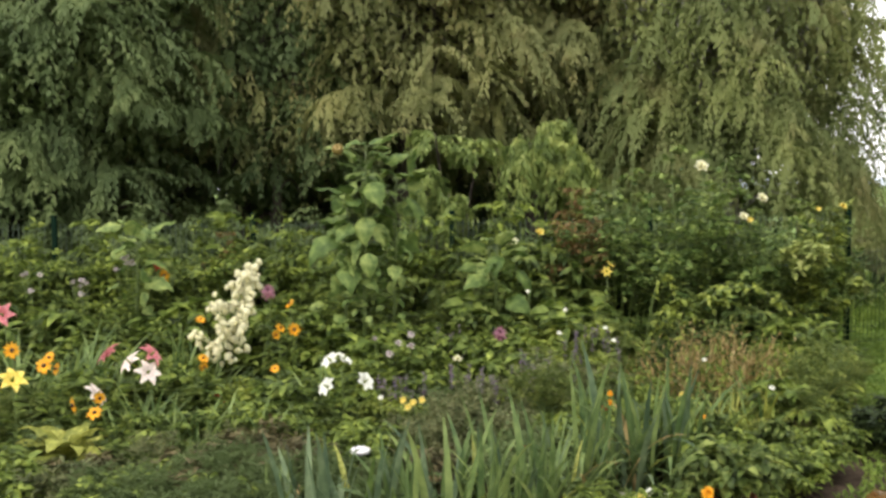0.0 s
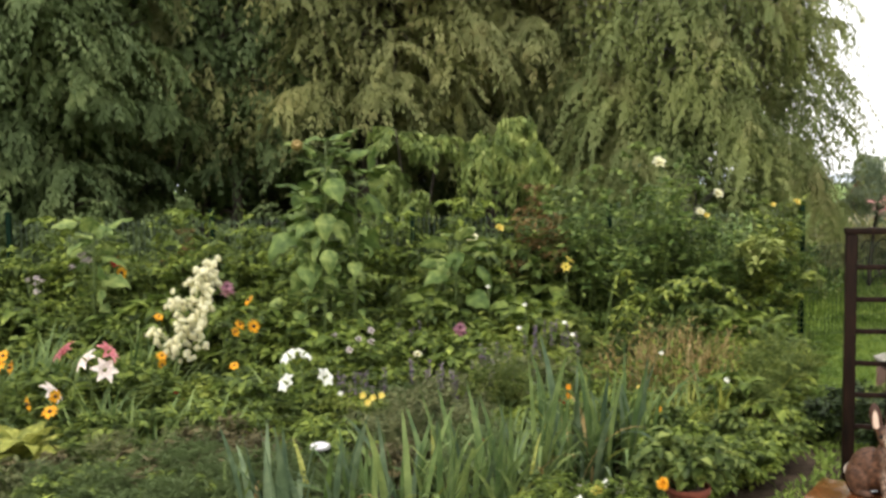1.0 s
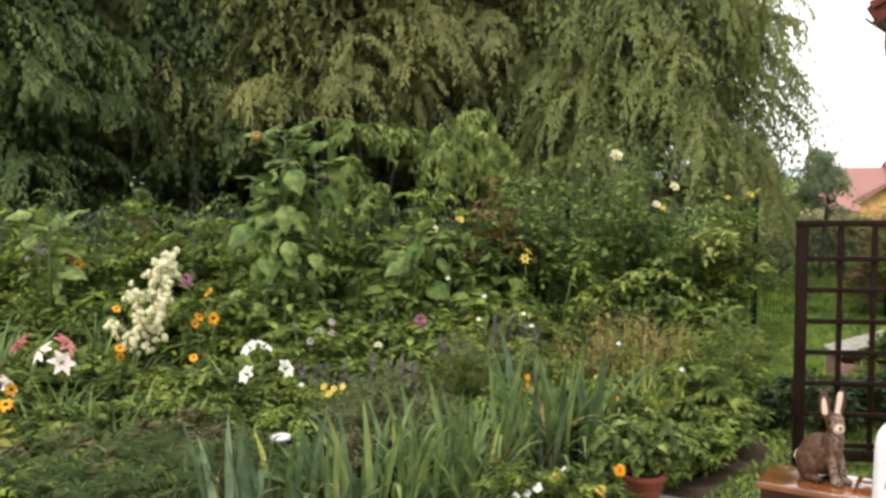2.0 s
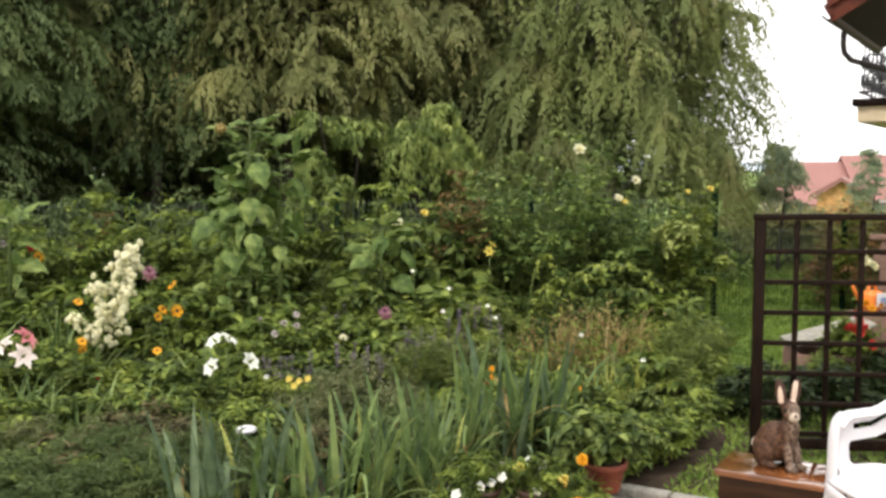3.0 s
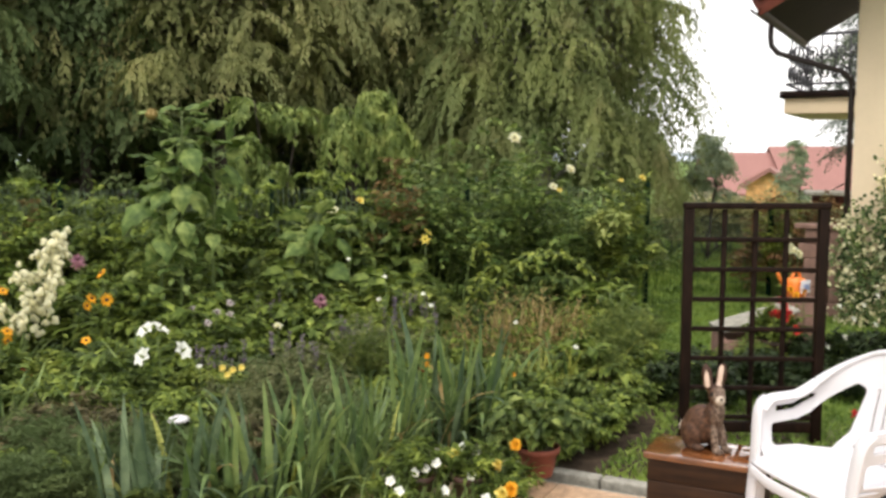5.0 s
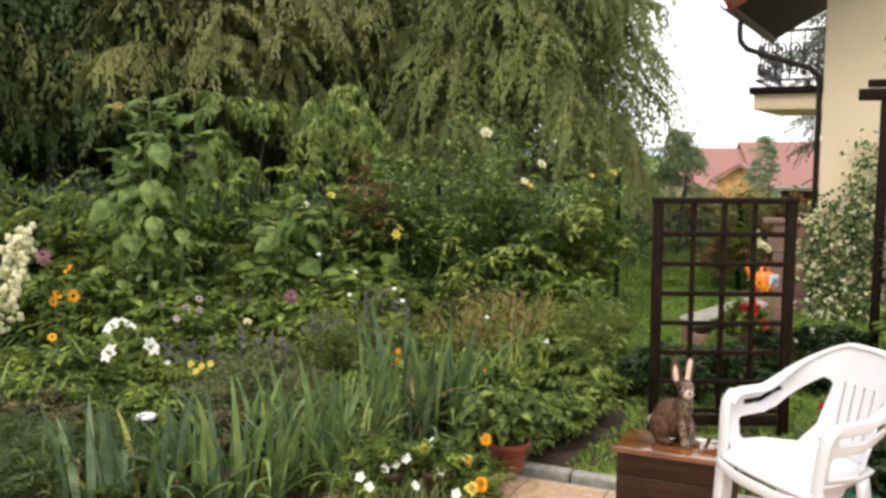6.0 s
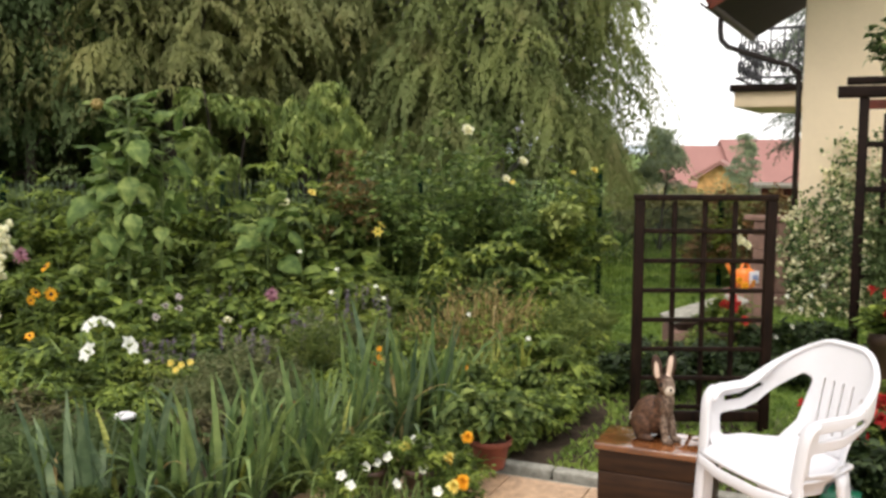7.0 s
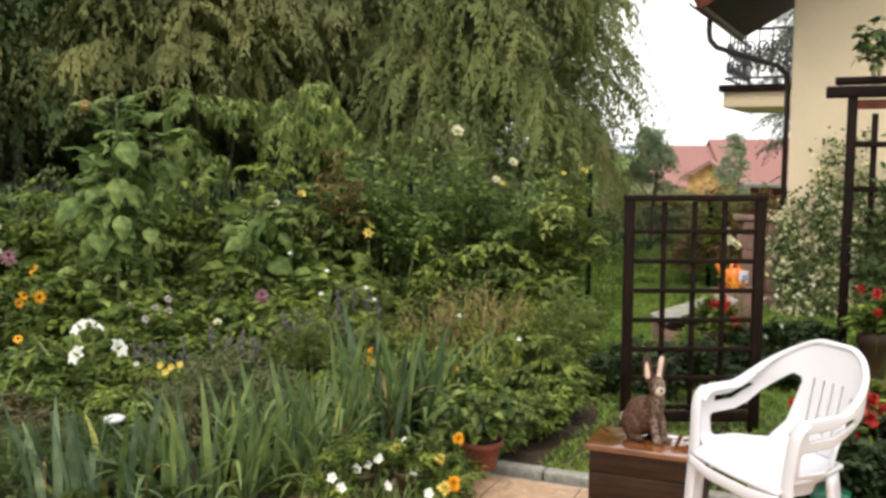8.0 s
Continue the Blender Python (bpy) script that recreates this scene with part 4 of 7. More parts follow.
    return t


def drooping_shrub(x, y, heads, sprays, leaf, mat, label, seed):
    """Thin stems that carry umbrellas of arching, leafy sprays: dx, dy, height, reach, fall of each head."""
    rs = np.random.default_rng(seed)
    t = thing("drooping_shrub", pose(x, y, 0), label, "shrub")
    for dx, dy, top, reach, fall in heads:
        crown = np.array([dx, dy, top])
        stem = part("stem", tube(Geo(), bend((dx * 0.2, dy * 0.2, 0), (dx * 0.3, dy * 0.3, top * 0.6), crown, 9), np.linspace(0.022, 0.008, 9), 6), BARK, t)
        g, wood = Geo(), Geo()
        for i in range(sprays):
            az = i * 2.4 + rs.normal(0, 0.4)
            r = reach * rs.uniform(0.3, 1.25)
            start = crown + [rs.normal(0, 0.03), rs.normal(0, 0.03), -rs.uniform(0, 0.45) * fall]
            end = start + [math.cos(az) * r, math.sin(az) * r, -fall * rs.uniform(0.15, 0.8) * (r / reach)]
            ctrl = start + [math.cos(az) * r * 0.65, math.sin(az) * r * 0.65, fall * rs.uniform(0.0, 0.3)]
            q = bend(start, ctrl, end, 13)
            tube(wood, q, np.linspace(0.005, 0.002, 13), 4)
            tan = unit(np.gradient(q, axis=0))
            sd = unit(np.cross(tan, [0, 0, 1.0]))
            for w in (-1, 0, 1):
                pick = q[2:] + rs.normal(0, 0.02, q[2:].shape)
                L = leaf * rs.uniform(0.7, 1.4, len(pick))
                leaves(g, pick, tan[2:] * 0.6 + sd[2:] * w * 0.8 + [0, 0, -0.6] + rs.normal(0, 0.2, pick.shape), L, L * 0.36, 0.12, 0.2, face=unit(np.cross(sd[2:], tan[2:])), loose=0.35)
        part("twig_mass", wood, STEM, stem, kind="stuff")
        part("foliage", g, mat, stem, kind="stuff")
    return t


leafy_tree("weeping_tree", (-0.6, 12.9, -0.1), 6.4, 2.1, 1.7, 105, 1.15, 0.085, 0.95, WEEP, BARK, "tall weeping tree with olive green hanging twigs behind the fence", "tree", 11, low=2.3, twigs=30, per=13)
leafy_tree("birch", (3.85, 12.7, -0.1), 6.8, 1.98, 1.7, 140, 1.15, 0.075, 1.35, BIRCH_LEAF, PALEBARK, "tall birch with grey-green hanging twigs behind the fence", "tree", 12, low=1.35, twigs=32, per=16, inner=1.5, top=0.26)
leafy_tree("weeping_tree", (-3.0, 13.6, -0.1), 6.6, 2.0, 1.8, 100, 1.2, 0.09, 0.95, WEEP, BARK, "olive green weeping tree in the row behind the fence", "tree", 13, low=2.4, twigs=28, per=13)
leafy_tree("broadleaf_tree", (-4.5, 11.3, -0.1), 5.8, 1.75, 1.5, 80, 1.25, 0.085, 0.8, DARKTREE, BARK, "dark green broadleaf tree with drooping boughs behind the fence", "tree", 14, low=1.65, slim=0.4, twigs=34, per=14, inner=1.3)
# added tree: its near-black leaves stand in for deep shade at the row's end
leafy_tree("yew", (-5.25, 10.9, 0), 3.4, 0.6, 0.5, 40, 0.5, 0.06, 0.7, DARKLEAF, BARK, "dark evergreen tree added at the fence end for deep shade", "tree", 24, r0=0.06, low=0.2, twigs=20, per=8, inner=0.3)
leafy_tree("weeping_tree", (1.3, 13.9, -0.2), 7.0, 2.1, 1.9, 105, 1.2, 0.09, 1.05, WEEP, BARK, "olive green weeping tree in the row behind the fence", "tree", 15, low=3.0, twigs=28, per=13)
leafy_tree("broadleaf_tree", (-7.4, 12.4, -0.1), 6.6, 2.5, 2.0, 90, 1.3, 0.13, 0.75, DARKTREE, BARK, "dark green tree at the end of the row", "tree", 16, slim=0.4, twigs=24, per=10)
leafy_tree("weeping_tree", (-1.6, 16.6, -0.5), 8.0, 3.6, 1.8, 110, 1.5, 0.17, 0.8, WEEP, BARK, "olive green tree closing the row at the back", "tree", 20, slim=0.45, twigs=24, per=10, inner=2.2)
# darker leaf material here puts the shade behind the front crowns into colour
leafy_tree("broadleaf_tree", (2.6, 16.8, -0.5), 7.5, 2.6, 1.8, 90, 1.5, 0.17, 0.8, DARKTREE, BARK, "dark green tree closing the row at the back", "tree", 26, slim=0.45, twigs=24, per=10, inner=1.8, low=0.5)
leafy_tree("broadleaf_tree", (-6.2, 16.0, -0.5), 7.0, 2.8, 1.8, 80, 1.5, 0.17, 0.8, DARKTREE, BARK, "dark green tree closing the row at the back", "tree", 27, slim=0.45, twigs=24, per=10, inner=1.8, low=0.5)
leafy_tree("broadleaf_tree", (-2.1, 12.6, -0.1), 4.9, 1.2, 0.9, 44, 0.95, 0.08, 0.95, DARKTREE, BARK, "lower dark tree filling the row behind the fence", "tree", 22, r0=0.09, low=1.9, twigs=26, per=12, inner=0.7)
leafy_tree("small_willow", (6.68, 13.2, -0.2), 2.15, 0.46, 0.4, 24, 0.36, 0.06, 0.8, HAZED_WILLOW, BARK, "small willow beyond the fence, grey-green leaves paled for haze", "tree", 17, r0=0.04, low=1.25, inner=0.02, twigs=14, per=7, top=0.3)
leafy_tree("broadleaf_tree", (3.95, 16.2, -0.4), 4.8, 1.25, 1.0, 46, 1.0, 0.12, 0.8, WEEP, BARK, "olive green tree behind the birch", "tree", 23, r0=0.09, low=1.7, slim=0.4, inner=0.5)
drooping_shrub(0.98, 10.0, [(0.2, 0, 2.27, 0.3, 0.8), (-0.08, -0.05, 2.08, 0.32, 0.7), (0.36, -0.05, 2.02, 0.24, 0.7)], 60, 0.095, DROOP, "light green shrub with drooping sprays behind the fence", 18)
drooping_shrub(0.1, 10.25, [(-0.2, 0, 2.2, 0.55, 0.38), (0.3, 0.05, 2.1, 0.42, 0.35)], 12, 0.09, DROOP, "light green shrub with drooping sprays behind the fence", 19)
drooping_shrub(-0.25, 9.6, [(0.1, 0, 1.72, 0.26, 0.7), (0.3, -0.05, 1.55, 0.24, 0.6)], 22, 0.09, DROOP, "light green shrub with drooping sprays at the fence", 25)

# ---- shrubs and perennials ----
def bush(name, r, h, stems, per, leaf, ratio, mat, label, category, seed, droop=0.1, rich=False, twig=0.16, low=0.2, up=0.5, stem_r=0.006):
    """Many-stemmed plant: bent stems, side twigs and single leaves."""
    rs = np.random.default_rng(seed)
    t = thing(name, pose(0, 0, 0), label, category, "plants of the flower bed")
    wood, g = Geo(), Geo()
    P, Wy = [], []
    for i in range(stems):
        az = rs.uniform(0, 2 * np.pi)
        rad = r * math.sqrt(rs.random())
        top = np.array([math.cos(az) * rad, math.sin(az) * rad, h * rs.uniform(0.72, 1.08) * (1 - 0.45 * (rad / r) ** 2)])
        b0 = np.array([top[0] * 0.25, top[1] * 0.25, 0.0])
        q = bend(b0, b0 * 0.5 + top * 0.5 + [0, 0, h * 0.14], top, 7)
        tube(wood, q, np.linspace(stem_r, stem_r * 0.35, 7), 4)
        nt = max(3, per // 7)
        k = low + (1 - low) * rs.random(nt) ** 0.8
        idx = np.clip((k * 6).astype(int), 0, 5)
        p = q[idx] + (q[idx + 1] - q[idx]) * (k * 6 - idx)[:, None]
        az2 = rs.uniform(0, 2 * np.pi, nt)
        tw = unit(np.stack([np.cos(az2) + top[0] / r * 0.5, np.sin(az2) + top[1] / r * 0.5, rs.normal(up, 0.3, nt)], 1))
        sd = unit(np.cross(tw, [0, 0, 1.0]))
        ln = twig * 2.6 * r * rs.uniform(0.6, 1.3, nt) * (1.15 - 0.5 * k)
        for j in range(7):
            s = (j + 0.6) / 6.6
            side = 0.0 if j == 6 else (1 if j % 2 else -1)
            pj = p + tw * (ln * s)[:, None] + rs.normal(0, 0.008, (nt, 3))
            pj[:, 2] = np.maximum(pj[:, 2] - droop * ln * s * s, 0.02)
            P.append(pj)
            Wy.append(tw * 0.65 + sd * side * 0.85 + rs.normal(0, 0.2, (nt, 3)) + [0, 0, -droop])
    P, Wy = np.concatenate(P), np.concatenate(Wy)
    L = leaf * rs.uniform(0.65, 1.25, len(P))
    leaves(g, P, Wy, L, L * ratio * rs.uniform(0.8, 1.2, len(P)), 0.15, 0.15 + droop, rich, loose=0.25)
    part("branchwork", wood, STEM, t, kind="stuff")
    part("foliage", g, mat, t, kind="stuff")
    return t


def put(ob, spots):
    """Stand a plant at its first spot and copies of it at the others: x, y, turn, scale."""
    for i, (x, y, rz, s) in enumerate(spots):
        m = pose(x, y, 0, 0, 0, rz) @ Matrix.Diagonal((s, s, s, 1))
        if i == 0:
            ob.matrix_basis = m
        else:
            c = copy_thing(ob, Matrix.Identity(4))
            c.matrix_basis = m


rose_bush = bush("rose_bush", 0.62, 1.55, 26, 105, 0.06, 0.58, ROSE_LEAF, "tall rose bush with glossy dark leaves at the fence", "rose bush", 31, rich=True, twig=0.1, stem_r=0.009)
put(rose_bush, [(2.12, 8.35, 0, 1.26), (1.55, 8.45, 120, 1.14), (2.65, 8.4, 200, 1.02), (3.0, 8.25, 40, 0.86), (3.42, 8.75, 300, 0.95)])
young_rose = bush("rose_bush", 0.36, 1.55, 14, 63, 0.075, 0.55, LIME, "rose bush with yellow-green young leaves at the fence", "rose bush", 46, rich=True, twig=0.12, low=0.5, stem_r=0.008)
put(young_rose, [(3.42, 8.5, 0, 1.0), (3.12, 8.1, 90, 0.82)])
weed = bush("tall_perennial", 0.45, 1.15, 20, 90, 0.07, 0.42, GREEN, "tall leafy green perennial in the back of the bed", "perennial", 32, rich=True)
put(weed, [(-3.6, 8.2, 0, 1.2), (-2.9, 8.4, 80, 1.15), (-2.2, 8.2, 160, 1.15), (-1.6, 8.5, 30, 1.2), (-0.6, 8.4, 250, 1.12), (0.1, 8.4, 300, 0.95), (-4.4, 8.3, 45, 1.15), (1.0, 8.5, 15, 1.0), (-1.1, 8.4, 120, 1.15), (0.5, 8.5, 200, 1.0),
           (-1.1, 7.7, 210, 0.85), (-2.9, 7.5, 270, 0.8), (-5.2, 8.0, 100, 1.0)])
hedge = bush("wild_shrub", 0.6, 1.55, 24, 84, 0.085, 0.45, DARKTREE, "dark green wild shrub behind the wire fence", "shrub", 42, rich=True, droop=0.3)
put(hedge, [(-6.2, 9.8, 0, 1.1), (-5.2, 9.7, 50, 1.0), (-4.3, 9.9, 100, 0.95), (-3.3, 9.7, 150, 1.0), (-2.4, 9.9, 200, 1.0), (-1.4, 9.7, 250, 0.95), (-0.4, 9.7, 300, 0.85), (0.6, 9.7, 20, 0.85), (1.6, 9.8, 70, 1.05), (2.5, 9.7, 120, 1.05), (3.2, 9.9, 170, 0.9),
            (-7.6, 11.4, 60, 1.3), (-6.8, 13.2, 10, 1.5), (-5.6, 13.4, 90, 1.5), (-4.4, 13.2, 140, 1.4), (-3.6, 12.2, 220, 1.2), (-2.6, 14.2, 270, 1.4), (-1.2, 14.6, 320, 1.4), (0.2, 14.8, 30, 1.4), (1.6, 14.6, 100, 1.4), (2.8, 14.8, 180, 1.4), (3.9, 14.6, 240, 1.3)])
mid = bush("leafy_perennial", 0.4, 0.62, 22, 80, 0.075, 0.5, GREEN, "mid-green leafy perennial clump", "perennial", 33, rich=True, droop=0.15)
put(mid, [(-1.9, 7.0, 0, 1.1), (-1.0, 7.1, 70, 1.1), (-0.4, 7.4, 140, 1.1), (0.2, 7.2, 210, 1.0), (0.5, 6.7, 300, 0.95), (-0.2, 6.5, 20, 0.95), (-0.7, 6.2, 100, 0.85), (-1.9, 6.2, 190, 0.8),
          (-2.6, 6.8, 250, 1.0), (1.15, 6.0, 310, 0.7), (-3.2, 6.3, 30, 0.9), (2.75, 7.4, 10, 1.0), (-0.9, 5.4, 50, 0.55), (-1.4, 5.6, 130, 0.6)])
broad = bush("broad_leaved_plant", 0.34, 0.58, 13, 42, 0.13, 0.5, GREEN, "plant with broad green leaves in the bed", "perennial", 43, rich=True, droop=0.25, twig=0.2)
put(broad, [(-0.5, 6.7, 0, 1.0), (-1.95, 7.35, 60, 1.3), (0.95, 7.35, 120, 1.2), (0.1, 6.8, 180, 0.9), (-2.95, 7.2, 240, 1.2), (0.4, 6.35, 300, 0.8), (1.95, 5.55, 20, 0.75), (-1.3, 7.3, 80, 1.2), (0.25, 7.55, 140, 1.3), (-2.35, 6.0, 200, 0.8), (-1.05, 5.8, 250, 0.7), (1.25, 5.25, 310, 0.7), (2.6, 7.0, 40, 1.0), (-3.5, 6.9, 90, 1.1)])
fern = bush("feathery_perennial", 0.36, 0.75, 26, 90, 0.06, 0.16, FERN, "feathery grey-green perennial clump", "perennial", 34, twig=0.12, up=0.8)
put(fern, [(0.45, 7.5, 0, 1.05), (0.1, 7.7, 90, 1.15), (1.15, 6.9, 270, 0.9), (-2.9, 5.9, 40, 0.7), (0.6, 5.9, 120, 0.75), (-2.6, 5.5, 160, 0.7), (2.35, 5.95, 60, 0.75), (2.6, 6.4, 10, 0.8), (2.1, 5.55, 110, 0.6)])
lime = bush("lime_perennial", 0.34, 0.5, 20, 70, 0.08, 0.42, LIME, "yellow-green leafy perennial clump", "perennial", 35, rich=True, droop=0.2)
put(lime, [(0.9, 6.55, 180, 1.0), (0.62, 6.3, 100, 0.85), (0.45, 7.25, 30, 1.3), (1.05, 7.2, 150, 1.35), (0.75, 6.9, 0, 1.15), (-0.35, 5.8, 90, 0.7), (1.3, 5.7, 140, 0.5), (2.3, 6.2, 260, 0.9), (2.55, 6.6, 20, 1.0), (-1.45, 6.0, 300, 0.8), (-2.2, 5.9, 60, 0.6), (1.55, 5.2, 10, 0.7)])
lav = bush("lavender", 0.3, 0.42, 34, 60, 0.045, 0.14, LAVENDER, "bushy grey-purple lavender clump in the bed", "lavender", 36, up=1.0, twig=0.08)
put(lav, [(0.6, 6.2, 0, 1.15), (0.2, 5.8, 80, 1.0), (0.0, 5.5, 160, 0.95), (0.95, 6.2, 240, 1.1), (-0.15, 5.2, 300, 0.8), (-1.2, 5.1, 20, 0.75), (-1.6, 5.0, 100, 0.75), (0.35, 5.35, 50, 0.8)])
grey = bush("low_sage", 0.3, 0.34, 22, 60, 0.06, 0.35, GREYLEAF, "low grey-leaved sage clump", "perennial", 37)
put(grey, [(-1.9, 4.5, 150, 0.9), (-2.6, 4.4, 320, 0.9), (0.15, 5.65, 0, 1.0), (-0.25, 5.45, 60, 0.85), (-1.7, 5.3, 120, 0.7), (0.95, 5.4, 200, 0.8)])
maroon = bush("maroon_perennial", 0.3, 0.34, 20, 60, 0.06, 0.4, MAROON, "low brownish maroon-leaved plant", "perennial", 38)
put(maroon, [(-1.05, 5.1, 30, 1.0), (-1.25, 4.5, 60, 0.9), (-0.95, 4.75, 250, 0.85), (-0.85, 5.2, 150, 0.7), (1.55, 5.35, 45, 0.7), (1.2, 5.1, 145, 0.6), (-1.3, 4.8, 0, 0.9), (-0.8, 4.85, 90, 0.8), (-0.1, 4.95, 200, 0.7), (2.0, 5.4, 260, 0.7), (-1.9, 4.75, 10, 0.8), (1.75, 5.0, 310, 0.6)])
low = bush("low_perennial", 0.3, 0.36, 22, 60, 0.065, 0.5, GREEN, "low green leafy plant at the bed's edge", "perennial", 39, rich=True, droop=0.2)
put(low, [(-1.15, 4.35, 0, 0.8), (-1.65, 4.3, 70, 0.85), (-2.15, 4.4, 130, 0.85), (-1.5, 4.75, 200, 0.7), (-2.4, 4.7, 0, 1.0), (-1.75, 5.3, 80, 1.0), (-1.1, 5.5, 120, 1.05), (-2.7, 5.1, 200, 1.1), (1.45, 4.85, 250, 0.95), (2.3, 5.9, 70, 1.0), (-0.5, 5.2, 110, 0.9),
          (2.6, 6.9, 160, 1.1), (1.72, 4.78, 30, 0.75), (1.98, 5.12, 80, 0.75), (2.2, 5.5, 140, 0.75), (1.42, 4.52, 200, 0.6), (-3.1, 4.9, 210, 1.1), (0.8, 5.6, 340, 0.9), (1.05, 5.5, 15, 0.9)])
def dry_clump(x, y, h, r, n, seed):
    rs = np.random.default_rng(seed)
    t = thing("dry_seed_stalks", pose(x, y, 0), "tan dried seed stalks with reddish tips", "dry grass", "plants of the flower bed")
    g = Geo()
    az = rs.uniform(0, 2 * np.pi, n)
    lean = rs.uniform(0.05, 0.6, n)
    d = np.stack([np.cos(az) * lean, np.sin(az) * lean, np.ones(n)], 1)
    base = np.stack([rs.normal(0, r * 0.5, n), rs.normal(0, r * 0.5, n), 0 * az], 1)
    L = h * rs.uniform(0.6, 1.15, n)
    leaves(g, base, d, L, 0.012, 0.1, 0.18, True)
    tip = base + unit(d) * (L * 0.9)[:, None]
    for k in range(5):
        leaves(g, tip + rs.normal(0, 0.015, tip.shape) - unit(d) * (0.03 * k), rs.normal(0, 0.6, tip.shape) + d, 0.04, 0.009)
    part("stalk_mass", g, DRY, t, kind="stuff")
    green = Geo()
    m = n * 9
    p = np.stack([rs.normal(0, r * 0.7, m), rs.normal(0, r * 0.7, m), rs.random(m) * h * 0.75], 1)
    leaves(green, p, rs.normal(0, 0.7, (m, 3)) + [0, 0, 0.6], 0.06, 0.018, rich=True)
    part("foliage", green, GREEN, t, kind="stuff")


for k, (x, y, h, r, n) in enumerate([(1.9, 6.15, 0.56, 0.22, 60), (1.55, 6.2, 0.5, 0.24, 45), (2.12, 6.45, 0.6, 0.22, 50), (1.72, 6.45, 0.64, 0.22, 55), (1.38, 6.4, 0.42, 0.2, 26)]):
    dry_clump(x, y, h, r, n, 400 + k)
dark_low = bush("ground_cover", 0.5, 0.3, 30, 70, 0.06, 0.5, DARKTREE, "dark green ground cover under the perennials", "ground cover", 41)
put(dark_low, [(-3.0, 6.9, 0, 1), (-2.2, 6.4, 60, 1), (-1.2, 6.3, 120, 1), (-0.2, 6.0, 180, 1), (0.9, 6.1, 240, 1), (1.7, 6.4, 300, 1), (-2.0, 7.6, 30, 1.2), (-0.6, 7.7, 90, 1.2), (0.8, 7.8, 150, 1.2),
               (2.0, 7.7, 210, 1.2), (2.9, 7.9, 270, 1.1), (-2.3, 5.3, 10, 0.9), (-1.0, 5.9, 80, 0.9), (0.4, 5.0, 200, 0.8), (1.3, 5.3, 260, 0.8), (-3.7, 7.6, 40, 1.2), (-4.5, 7.4, 90, 1.2), (-4.0, 6.4, 150, 1.1), (-3.3, 5.5, 10, 1.0)])

# ---- flowers ----
def petal(length, width, rise, curl, cup=0.15, nl=5, tip=0.02):
    """One petal from its origin along +x, rising at first and then curling down."""
    t = np.linspace(0, 1, nl + 1)
    ang = radians(rise) - radians(curl) * t
    x = np.concatenate([[0], np.cumsum(np.cos(ang[:-1]) * length / nl)])
    z = np.concatenate([[0], np.cumsum(np.sin(ang[:-1]) * length / nl)])
    w = width * np.maximum(np.sin(np.pi * (0.08 + 0.88 * t) ** 0.8), tip) / 2
    c = cup * w
    v = np.concatenate([np.stack([x, w, z + c], 1), np.stack([x, 0 * x, z], 1), np.stack([x, -w, z + c], 1)])
    n, i = nl + 1, np.arange(nl)
    return v, [np.stack([i, n + i, n + i + 1, i + 1], 1), np.stack([n + i, 2 * n + i, 2 * n + i + 1, n + i + 1], 1)]


def rosette(layers, jitter=0.0, seed=1):
    """Layers of petals: count, length, width, rise, curl, cup, height."""
    rs = np.random.default_rng(seed)
    g = Geo()
    for k, (n, L, W, rise, curl, cup, z) in enumerate(layers):
        for i in range(n):
            v, f = petal(L * rs.uniform(1 - jitter, 1 + jitter), W, rise + rs.normal(0, 20 * jitter), curl, cup)
            a = 2 * np.pi * (i + 0.5 * (k % 2)) / n + rs.normal(0, jitter * 0.5)
            ca, sa = math.cos(a), math.sin(a)
            v[6] = (0, 0, -z)
            g.add(v @ np.array([[ca, sa, 0], [-sa, ca, 0], [0, 0, 1]]) + [0, 0, z], f)
    return g


def ready(geo, name, mat):
    me = geo.mesh(name)
    bm = bmesh.new()
    bm.from_mesh(me)
    bmesh.ops.remove_doubles(bm, verts=bm.verts, dist=1e-5)
    bm.to_mesh(me)
    bm.free()
    me.materials.append(mat)
    return me


def dome(r, h, n=10):
    bm = bmesh.new()
    bmesh.ops.create_uvsphere(bm, u_segments=n, v_segments=6, radius=1, matrix=Matrix.Diagonal((r, r, h, 1)))
    me = bpy.data.meshes.new("dome")
    bm.to_mesh(me)
    bm.free()
    me.polygons.foreach_set("use_smooth", np.full(len(me.polygons), True))
    return me


RUD = ready(rosette([(11, 0.046, 0.02, 12, 30, 0.2, 0.0)], 0.12, 2), "ray_petals", ORANGE_PETAL)
FRINGE = ready(rosette([(11, 0.03, 0.016, 40, 30, 0.2, 0.0)], 0.2, 21), "petal_fringe", DRY)
RUD_CONE = dome(0.012, 0.012)
RUD_CONE.materials.append(CONE)
ROSE_Y = ready(rosette([(6, 0.05, 0.048, 35, 50, 0.5, 0.0), (6, 0.042, 0.042, 55, 40, 0.6, 0.004), (5, 0.034, 0.034, 72, 30, 0.7, 0.008)], 0.1, 4), "rose_petals", CREAM_PETAL)
ROSE_D = ready(rosette([(6, 0.045, 0.044, 40, 50, 0.5, 0.0), (6, 0.038, 0.04, 58, 40, 0.6, 0.004), (5, 0.03, 0.03, 74, 30, 0.7, 0.008)], 0.1, 5), "rose_petals", YELLOW_PETAL)
